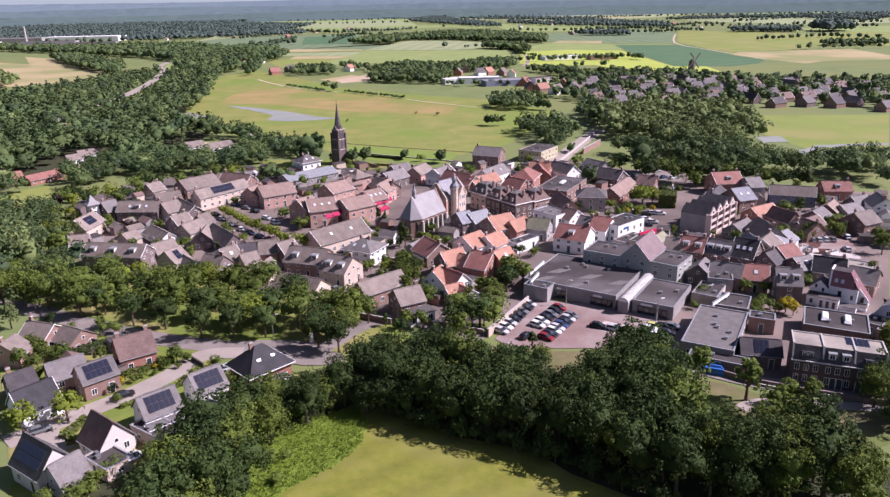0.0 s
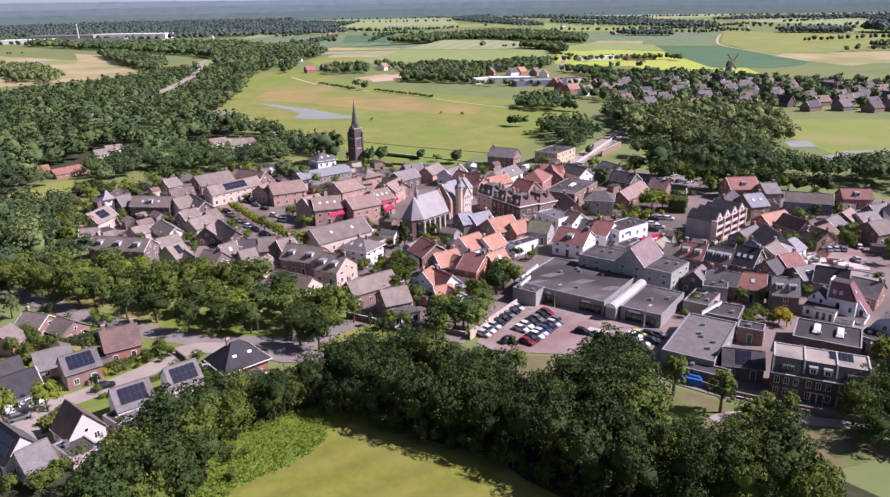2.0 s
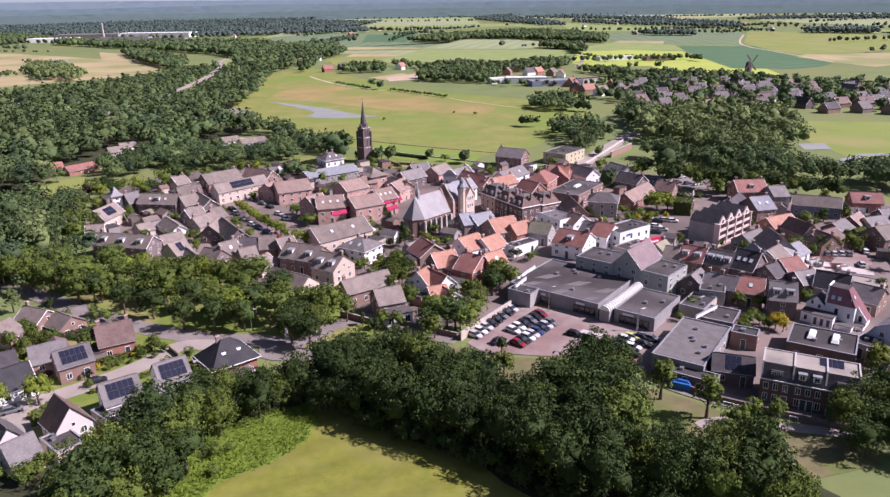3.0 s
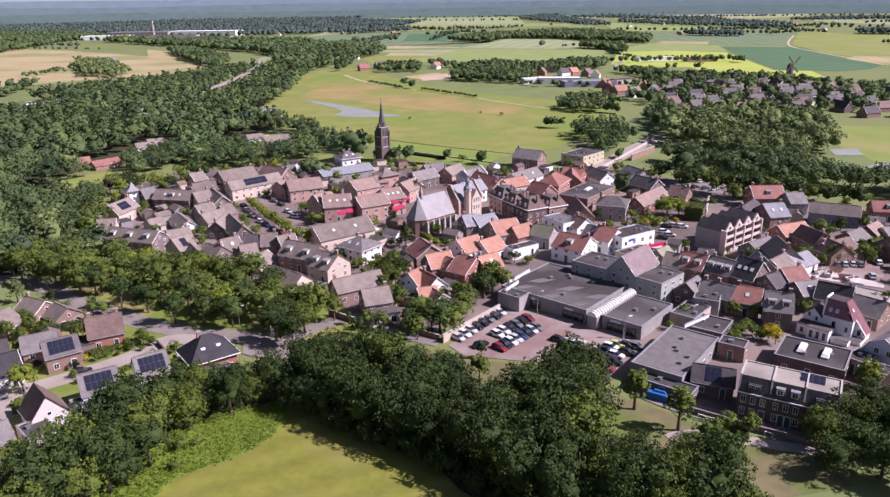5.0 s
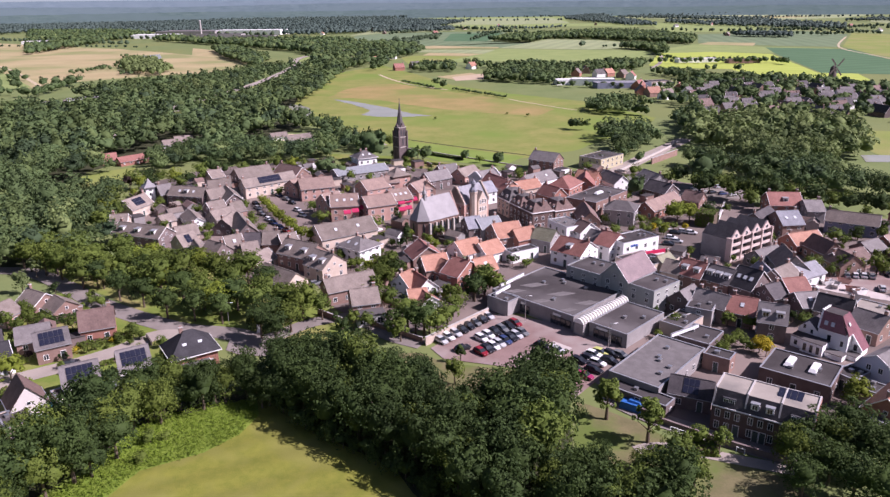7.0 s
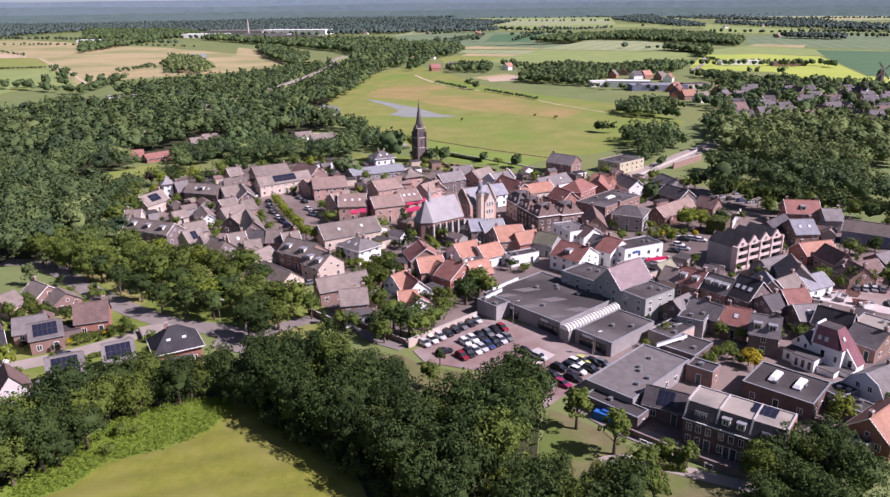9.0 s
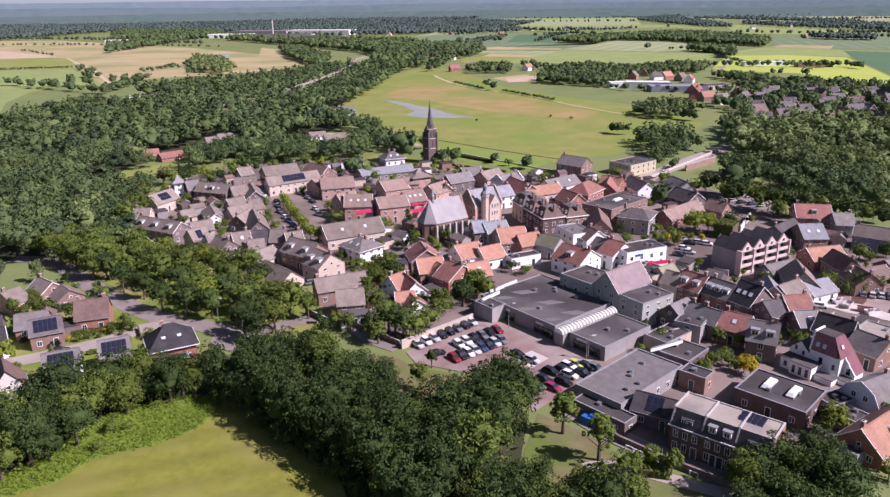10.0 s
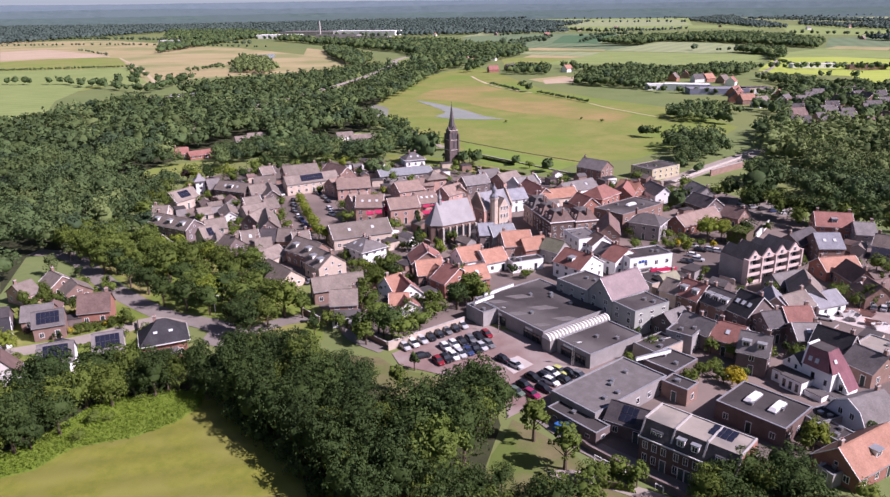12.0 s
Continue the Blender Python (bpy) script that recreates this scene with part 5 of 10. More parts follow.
house(-77.4, 64.2, 41.7, 23.5, 4.3, 5.4, 7.6, "cream", "taupe", solar=1, dormers=0)
house(-72.4, 85.8, -36.7, 15.1, 8.0, 4.5, 7.0, "brown", "brown")
house(-55.6, 57.0, 22.8, 13.7, 16.5, 5.5, 8.0, "pink", "pinkbrown")
house(-64.0, 59.7, 55.3, 7.1, 8.0, 5.0, 7.0, "pink", "pinkbrown")
house(-38.6, 26.0, 11.3, 10.0, 15.6, 6.5, 9.0, "pink", "pinkbrown", skylights=3)
house(-44.2, 28.4, 42.5, 7.1, 9.0, 6.5, 9.0, "pink", "pinkbrown")
house(-26.3, 26.1, 28.2, 11.2, 13.3, 6.5, 8.6, "pink", "pinkbrown")
house(-19.3, 33.5, 31.1, 7.8, 13.4, 6.8, 9.0, "pink", "pinkbrown", skylights=3)
house(-31.7, 55.8, 36.7, 10.8, 14.5, 5.4, 7.6, "pink", "pinkbrown")
house(-12.6, 51.8, 57.3, 10.1, 8.0, 5.4, 7.6, "pink", "pinkbrown")
house(-24.4, 60.3, 19.2, 5.4, 7.0, 6.5, 8.0, "pink", "pinkbrown")
house(-6.3, 72.6, 38.7, 11.5, 8.0, 4.8, 7.0, "dark", "grey")
house(-1.8, 85.5, 29.3, 8.8, 8.0, 4.8, 7.0, "brown", "grey")
house(-11.7, 56.7, -59.1, 12.1, 7.0, 5.0, 7.0, "brown", "taupe")
house(-34.4, -2.3, 35.1, 20.3, 12.4, 4.4, 7.2, "cream", "taupe", skylights=2, chimney=0)
house(-42.4, 92.5, 31.5, 25.1, 14.6, 3.6, 5.0, "grey", "glassroof", chimney=0)
house(-46.1, -41.5, -38.2, 14.0, 8.0, 2.6, 5.0, "cream", "taupe", chimney=0)
house(-43.2, -25.3, -30.4, 12.7, 9.0, 5.0, 7.6, "brown", "taupe", dormers=2)
house(-34.6, -34.8, -38.7, 8.4, 9.3, 5.0, 7.6, "cream", "taupe", dormers=2)
house(-25.2, -50.7, 31.0, 14.0, 6.4, 4.4, 6.4, "brown", "taupe", solar=0)
house(-19.5, -61.9, 17.4, 6.9, 7.8, 5.0, 7.0, "brown", "taupe", wings=1)
house(-9.5, -50.0, 54.1, 5.2, 4.9, 4.6, 7.0, "white", "orange")
house(-5.4, -51.4, -57.0, 7.3, 7.0, 4.2, 6.5, "white", "red")
house(-3.6, -58.3, -60.1, 5.5, 5.0, 2.6, 4.2, "white", "red", chimney=0)
house(-6.2, -56.2, 15.5, 2.6, 5.0, 3.0, 4.5, "white", "orange", chimney=0)
house(-6.2, -24.1, -68.3, 9.0, 9.6, 4.0, 6.5, "brown", "red")
house(-2.7, -35.6, 25.4, 7.5, 7.1, 4.4, 6.8, "brown", "orange")
house(-67.3, -17.2, 37.5, 5.4, 3.0, 4.6, 7.0, "cream", "taupe", skylights=1)
house(-55.8, -13.3, 4.3, 5.0, 2.4, 4.6, 7.0, "brown", "taupe")
house(-61.7, -13.3, 5.5, 4.3, 8.0, 4.4, 6.5, "dark", "dark")
house(-50.4, -14.7, 31.5, 5.3, 8.0, 4.6, 6.8, "brown", "taupe")
house(-70.5, 4.2, -61.9, 17.4, 7.0, 4.0, 6.5, "dark", "taupe")
house(-77.1, 8.4, 85.2, 9.1, 7.0, 3.8, 6.0, "dark", "taupe")
house(-79.8, 26.4, 50.3, 5.0, 7.0, 3.8, 6.0, "brown", "taupe")
house(-79.6, -16.7, -58.6, 14.9, 6.0, 3.0, 5.0, "dark", "taupe")
house(-61.3, -19.7, 27.8, 4.4, 7.0, 3.5, 5.5, "cream", "taupe")
house(-56.8, -26.3, 64.4, 8.5, 7.0, 2.6, 4.5, "cream", "taupe", chimney=0)
house(45.0, 106.9, -34.9, 13.4, 9.8, 5.6, 8.2, "brown", "grey")
house(46.8, 52.5, 58.0, 13.0, 9.6, 6.0, 9.6, "red", "red", hip=0.8)
house(56.5, 62.5, 80.0, 12.0, 8.0, 5.0, 7.6, "red", "red")
house(58.9, 69.6, -32.6, 9.0, 8.0, 5.0, 7.4, "red", "orange")
house(37.3, 70.2, 44.8, 17.5, 8.0, 4.4, 6.6, "white", "grey", skylights=2)
house(29.9, 58.0, 32.9, 15.2, 8.0, 4.0, 6.0, "cream", "orange", chimney=2)
house(21.0, 61.0, -58.6, 17.6, 8.0, 4.6, 7.0, "brown", "red")
house(12.6, 46.8, 36.3, 10.4, 8.0, 5.5, 8.0, "white", "slate")
house(15.0, 75.2, 46.3, 11.7, 8.0, 4.4, 6.5, "white", "grey", stepped=1)
house(6.7, 82.6, 51.7, 11.4, 8.0, 4.4, 6.5, "pink", "taupe")
house(40.8, 45.0, -56.1, 9.4, 8.0, 4.6, 7.0, "red", "red")
house(62.8, 19.5, -22.0, 10.5, 9.5, 5.6, 8.2, "grey", "darkgrey", hip=0.7, label="square grey brick house under a dark hipped roof")
house(49.3, 12.7, 90.0, 15.0, 7.0, 5.0, 7.5, "brown", "brown")
house(69.7, 69.2, -67.4, 13.3, 8.0, 4.2, 6.5, "white", "grey")
house(86.8, 73.1, -69.1, 12.2, 8.0, 4.0, 6.0, "grey", "grey")
house(85.9, 54.8, -54.3, 11.5, 9.0, 3.6, 6.0, "dark", "dark")
house(79.6, 31.5, 46.4, 21.2, 8.0, 3.8, 6.0, "red", "pinkbrown")
house(94.1, 37.2, -40.9, 7.2, 7.0, 4.4, 6.5, "brown", "brown")
house(46.1, -3.5, -60.3, 5.4, 8.0, 5.0, 7.0, "white", "brown")
house(48.6, -12.1, -46.7, 4.4, 7.0, 4.6, 6.5, "dark", "grey")
house(39.9, -23.3, -39.5, 10.2, 11.5, 5.0, 7.4, "white", "red", dormers=1)
house(52.3, -16.9, -45.9, 6.0, 12.2, 5.2, 7.4, "white", "red")
house(6.7, -21.1, 36.4, 8.1, 8.9, 4.2, 6.6, "white", "orange")
house(13.6, -20.7, 39.0, 7.6, 7.7, 3.8, 6.0, "white", "orange")
house(19.5, -6.5, 22.2, 9.2, 11.6, 5.0, 7.6, "brown", "orange")
house(25.2, -8.9, 32.0, 7.7, 6.4, 4.4, 6.6, "red", "orange")
house(13.9, 1.7, 28.4, 7.9, 8.0, 5.0, 7.0, "grey", "glassroof")
house(8.8, 0.9, 18.8, 3.7, 8.0, 5.4, 7.5, "dark", "slate")
house(32.6, -10.2, -34.8, 7.0, 7.1, 4.6, 6.6, "grey", "olive")
house(5.4, -41.3, -40.4, 6.2, 14.5, 5.0, 7.6, "red", "red", chimney=2)
house(11.4, -39.6, 33.3, 6.6, 3.5, 5.0, 7.4, "red", "orange", skylights=1)
house(1.3, -38.6, -50.9, 3.8, 7.0, 4.0, 6.0, "red", "orange")
house(50.3, -50.3, 45.0, 13.0, 8.2, 7.2, 11.6, "sage", "palered", chimney=0, doors=0)
flat(42.3, -44.7, -43.6, 11.4, 10.5, 7.0, "sage", "flatroof")
flat(55.5, -56.7, -48.6, 8.1, 11.3, 6.9, "sage", "flatroof")
flat(31.1, -54.6, -43.0, 26.0, 23.0, 3.9, "grey", "flatroof", vents=5, windows=0, label="long grey shop hall with flat felt roof")
flat(45.7, -71.6, -43.0, 10.3, 17.0, 3.6, "grey", "flatroof", windows=0, label="low grey shop with flat felt roof")
flat(16.5, -59.3, -43.0, 6.9, 4.9, 4.0, "grey", "flatroof", windows=0)
flat(23.9, -20.0, 32.8, 10.4, 4.3, 3.6, "white", "flatroof")
flat(57.0, 36.5, -40.0, 12.9, 23.5, 6.2, "brown", "flatroof", skylights=1)
flat(40.5, 0.5, -62, 11.0, 7.6, 6.0, "white", "paleflat", vents=3)
flat(72.5, 113.9, -44.3, 12.5, 19.0, 5.4, "yellow", "flatroof")
flat(58.9, -16.2, 30.7, 14.6, 8.0, 6.2, "white", "flatroof")
flat(60.7, -31.5, 40.4, 8.7, 8.0, 4.2, "cream", "flatroof")
flat(57.7, -25.4, 32.2, 10.9, 5.0, 3.0, "cream", "flatroof")
flat(107.1, -66.8, -43.0, 8.5, 7.8, 4.0, "cream", "gravelroof", vents=1)
house(70.4, -42.9, -44.4, 7.0, 8.0, 4.8, 7.4, "brown", "red", dormers=2, chimney=2)
house(76.5, -47.4, -46.3, 7.1, 8.0, 4.8, 7.2, "brown", "darkgrey", dormers=3)
house(65.6, -39.9, -37.8, 3.3, 7.0, 4.6, 6.4, "cream", "taupe")
house(64.3, -32.3, 40.9, 5.9, 7.0, 3.6, 5.5, "cream", "olive")
house(82.3, -51.4, -50.2, 6.5, 10.0, 4.4, 8.6, "dark", "black", skylights=3)
house(89.0, -44.3, 85.3, 8.3, 7.0, 4.2, 6.5, "cream", "bluegrey")
house(99.3, -35.1, 83.4, 11.3, 8.0, 4.8, 7.6, "grey", "taupe")
house(96.9, -25.1, 32.5, 10.4, 7.0, 3.4, 5.0, "grey", "grey")
house(93.9, -43.6, 39.2, 8.4, 8.0, 4.0, 6.0, "brown", "taupe")
house(102.1, -38.9, 31.0, 8.8, 8.0, 3.4, 5.0, "white", "bluegrey", chimney=0)
house(91.6, -55.6, 13.1, 6.4, 9.6, 4.8, 7.2, "brown", "red")
house(85.4, -57.9, 24.7, 4.5, 7.0, 4.8, 6.5, "dark", "dark")
house(92.1, -62.4, 9.0, 6.0, 8.0, 4.4, 6.0, "dark", "grey", skylights=1)
house(97.0, -67.7, -39.4, 7.9, 6.5, 4.4, 7.0, "dark", "black")
house(102.0, -74.8, -51.4, 7.1, 9.0, 4.0, 6.0, "brown", "darkgrey")
house(78.7, -75.2, -21.5, 6.2, 4.7, 5.6, 8.4, "dark", "grey", dormers=2)
house(75.3, -66.4, -29.7, 6.4, 8.0, 4.2, 6.4, "brown", "red", skylights=1)
house(63.1, -59.9, 45.6, 6.9, 7.0, 4.2, 6.2, "dark", "grey", chimney=0)
house(67.6, -62.1, -39.2, 3.2, 6.0, 4.6, 6.4, "dark", "grey")
house(70.1, -64.3, -42.6, 3.5, 6.0, 4.6, 6.4, "dark", "grey")
house(123.9, 29.2, -3.1, 11.5, 16.6, 5.2, 8.0, "red", "red", dormers=1, chimney=2)
house(131.3, 21.8, -3.0, 6.1, 14.9, 5.0, 7.0, "grey", "grey")
house(114.9, 4.5, 8.1, 7.6, 11.1, 5.4, 8.0, "brown", "slate", skylights=2)
house(109.2, 11.0, 48.1, 13.3, 8.0, 4.5, 6.5, "dark", "dark")
house(137.8, 5.5, -29.7, 15.9, 3.7, 4.8, 7.0, "blue", "taupe")
house(113.6, -11.5, 19.9, 11.2, 8.0, 3.6, 5.6, "red", "orange")
house(115.7, -21.0, -76.5, 9.6, 3.3, 4.2, 6.6, "brown", "brown")
house(116.7, -31.8, -78.9, 8.5, 8.0, 3.8, 6.0, "brown", "brown")
house(140.7, -11.8, 36.1, 7.8, 7.0, 3.2, 5.0, "red", "pinkbrown")
house(131.7, -17.0, 30.9, 8.4, 7.0, 3.0, 4.5, "dark", "grey", chimney=0)
house(159.0, 9.2, -15.4, 10.6, 8.0, 4.4, 6.5, "red", "red", dormers=1)
house(156.1, -7.0, 6.7, 6.6, 7.0, 3.2, 5.0, "dark", "grey")
house(137.7, -30.8, 14.4, 8.4, 8.6, 4.8, 7.0, "brown", "taupe")
house(158.5, -15.0, 67.2, 9.6, 8.0, 4.8, 7.0, "white", "grey")
house(146.5, -13.9, 11.9, 8.5, 7.0, 3.0, 4.5, "cream", "grey", chimney=0)
house(120.0, -27.4, 25.0, 12.5, 7.0, 3.2, 5.0, "brown", "brown")
flat(60.9, -79.8, -38.4, 7.4, 8.9, 3.2, "dark", "flatroof", windows=0)
flat(65.1, -66.1, -28.4, 6.3, 6.6, 4.6, "grey", "flatroof")
flat(58.8, -71.6, -44.2, 6.3, 9.6, 3.3, "cream", "flatroof", windows=0)
flat(76.1, -97.1, -37.4, 13.5, 11.1, 4.0, "darkbrick", "flatroof", skylights=2)
flat(61.5, -90.6, -35.7, 5.7, 4.3, 3.8, "brown", "flatroof")
flat(86.0, -98.1, -57.8, 4.4, 6.2, 3.4, "grey", "flatroof")
house(89.3, -109.4, 41.5, 14.2, 8.1, 3.4, 6.2, "red", "orange", dormers=1)
flat(84.6, -113.4, -55.0, 3.1, 6.0, 2.6, "grey", "flatroof")
flat(87.5, -103.5, -50.3, 8.2, 5.0, 3.0, "cream", "flatroof")
house(51.4, -104.8, -23.8, 8.0, 4.9, 3.6, 5.2, "dark", "dark", solar=1, chimney=0)
house(-82.6, -75.1, 25.4, 7.6, 7.4, 4.2, 7.0, "red", "brown", chimney=2, dormers=0)
house(-88.1, -85.5, 34.0, 7.0, 6.4, 4.4, 6.4, "brown", "darkgrey", solar=2, chimney=0)
house(-73.1, -101.6, 31.9, 7.0, 5.1, 4.2, 6.6, "white", "grey", solar=2, chimney=0)
lean_to(-71.2, -106.0, 31.9, 6.4, 2.4, 2.5)
house(-65.1, -94.7, 32.8, 6.3, 6.9, 4.2, 6.6, "pale", "grey", solar=2, chimney=0)
house(-80.7, -108.9, -47.6, 7.0, 6.7, 2.8, 7.0, "pale", "brown", chimney=0)
house(-89.0, -115.6, -44.2, 8.6, 6.6, 3.6, 7.6, "pale", "darkgrey", solar=2, chimney=0)
house(-84.4, -119.2, 46.0, 5.0, 6.4, 2.8, 5.6, "pale", "grey", chimney=0)
house(-106.3, -59.6, -29.2, 7.7, 7.0, 3.6, 5.4, "brown", "taupe")
house(-98.9, -61.9, -37.8, 6.6, 7.0, 2.6, 4.4, "brown", "taupe", chimney=0)
house(-95.4, -80.4, 28.4, 7.2, 7.0, 3.2, 5.2, "brown", "grey", chimney=0)
house(-102.3, -85.8, 32.6, 2.4, 8.0, 3.6, 6.0, "dark", "dark")
house(-97.6, -93.0, 40.0, 7.4, 7.0, 3.2, 6.2, "white", "black", chimney=0)
house(-110.7, -67.7, 72.4, 2.9, 8.0, 3.6, 5.5, "pink", "taupe")
flat(-72.0, -107.6, -44.0, 10.2, 5.0, 2.8, "cream", "flatroof")
flat(-79.1, -115.0, -45.4, 7.2, 5.0, 2.6, "cream", "flatroof")
flat(-64.1, -101.4, -40.4, 4.2, 4.0, 2.6, "grey", "flatroof")

# ---- landmark buildings ----


def church_tower(x, y, turn):
    e = thing("church_tower", x, y, 0, turn, "slender dark brick church tower with slate spire", "church tower")
    for z, h, w in ((0, 7.5, 5.0), (7.5, 5.0, 4.7), (12.5, 4.8, 4.4)):
        part("stage", Shape().box(0, 0, z, w, w, h), ["brick_tower"], e)
        part("cornice", Shape().box(0, 0, z + h - 0.2, w + 0.35, w + 0.35, 0.26), ["stone"], e, "pale stone cornice")
    for i in range(4):
        a = pose(0, 0, 0, 0, 0, 90 * i)
        b = Shape().box(-2.4, -2.4, 0, 0.85, 0.85, 15.5, 0, 0.85)
        part("buttress", shared("butt", lambda: b.mesh("buttress", ["brick_tower"])), None, e, at=a)
        for x0 in (-0.95, 0.95):
            part("belfry_opening", shared("belf", lambda: Shape().box(0, 0, 0, 0.85, 0.15, 2.6).loft([[(-0.42, -0.07, 2.6), (0.42, -0.07, 2.6), (0.42, 0.07, 2.6), (-0.42, 0.07, 2.6)], [(-0.02, -0.07, 3.3), (0.02, -0.07, 3.3), (0.02, 0.07, 3.3), (-0.02, 0.07, 3.3)]]).mesh("belfry_opening", ["trim_dark"])), None, e, at=a @ pose(x0 * 0.85, -2.22, 13.0))
        part("tall_window", shared("tallw", lambda: Shape().box(0, 0, 0, 0.7, 0.15, 3.2).mesh("tall_window", ["trim_dark"])), None, e, at=a @ pose(0, -2.37, 8.4))
        g = Shape().loft([[(-1.3, -2.25, 17.2), (1.3, -2.25, 17.2), (1.3, -1.8, 17.2), (-1.3, -1.8, 17.2)], [(-0.1, -2.25, 19.4), (0.1, -2.25, 19.4), (0.1, -1.3, 19.4), (-0.1, -1.3, 19.4)]])
        part("spire_gable", shared("sg", lambda: g.mesh("spire_gable", ["brick_tower"])), None, e, at=a)
    ring = lambda r, z, k=8: [(r * math.cos(6.28319 * (i + 0.5) / k), r * math.sin(6.28319 * (i + 0.5) / k), z) for i in range(k)]
    part("spire", Shape().loft([ring(2.4, 17.2), ring(1.8, 18.6), ring(1.15, 22.5), ring(0.55, 26.5), ring(0.08, 30.2)]), [ROOF["darkgrey"][1]], e)
    part("cross", Shape().box(0, 0, 30.0, 0.1, 0.1, 1.5).box(0, 0, 31.0, 0.7, 0.1, 0.1), ["trim_dark"], e)


def chapel(x, y, turn, L=13.0, W=9.0, he=6.6, hr=13.6):
    """Gothic chapel: nave along local x, a polygonal choir at the -x end."""
    e = thing("chapel", x, y, 0, turn, "gothic brick chapel with pale leaded roof", "chapel")
    a = W / 2
    plan = [(L / 2, -a), (L / 2, a), (-L / 2, a), (-L / 2 - 3.2, a * 0.48), (-L / 2 - 3.2, -a * 0.48), (-L / 2, -a)]
    part("wall", Shape().loft([[(p, q, 0) for p, q in plan], [(p, q, he) for p, q in plan]]), [WALL["brown"][1]], e)
    s = Shape()
    o = 0.35
    big = [(L / 2, -a - o), (L / 2, a + o), (-L / 2, a + o), (-L / 2 - 3.2 - o, a * 0.5), (-L / 2 - 3.2 - o, -a * 0.5), (-L / 2, -a - o)]
    r0, r1 = (-L / 2 + 0.2, 0, hr), (L / 2, 0, hr)
    low = [(p, q, he - 0.1) for p, q in big]
    s.face([low[5], low[0], r1, r0]), s.face([low[1], low[2], r0, r1])
    for i in (2, 3, 4):
        s.face([low[i], low[i + 1], r0])
    s.face(low[::-1])
    s.face([low[0], low[1], r1])
    part("roof", s, [ROOF["lead"][1]], e, "pale grey leaded roof")
    part("gable_wall", Shape().loft([[(L / 2 - 0.1, q, z) for q, z in ((-a, he - 0.2), (a, he - 0.2), (0, hr + 0.5))], [(L / 2 + 0.5, q, z) for q, z in ((-a, he - 0.2), (a, he - 0.2), (0, hr + 0.5))]]), [WALL["brown"][1]], e)
    n = 5
    for side in (-1, 1):
        for i in range(n + 1):
            px = -L / 2 + L * i / n
            part("buttress", shared("cbutt", lambda: Shape().box(0, 0, 0, 0.7, 1.0, 5.8, 0, 0.75).mesh("buttress", ["stone"])), None, e, at=pose(px, side * (a + 0.4), 0))
        for i in range(n):
            px = -L / 2 + L * (i + 0.5) / n
            part("lancet_window", shared("lanc", lambda: Shape().loft([[(q, -0.08, z) for q, z in ((-0.5, 0), (0.5, 0), (0.5, 2.9), (0, 3.8), (-0.5, 2.9))], [(q, 0.1, z) for q, z in ((-0.5, 0), (0.5, 0), (0.5, 2.9), (0, 3.8), (-0.5, 2.9))]]).mesh("lancet_window", ["glass"])), None, e, at=pose(px, side * (a + 0.02), 1.9))
    for q, t in ((0, 270), (a * 0.74, 240), (-a * 0.74, 300)):
        part("lancet_window", CACHE["lanc"], None, e, at=pose(-L / 2 - (3.23 if q == 0 else 1.62), q, 1.9, 0, 0, t))
    ring = lambda r, z, k=6: [(-L / 2 + 1.6 + r * math.cos(6.28319 * i / k), r * math.sin(6.28319 * i / k), z) for i in range(k)]
    f = part("fleche", Shape().loft([ring(0.85, hr - 0.9), ring(0.7, hr + 1.2), ring(0.95, hr + 1.3), ring(0.35, hr + 2.6), ring(0.05, hr + 5.0)]), ["lead_pale"], e, "slim leaded roof turret")


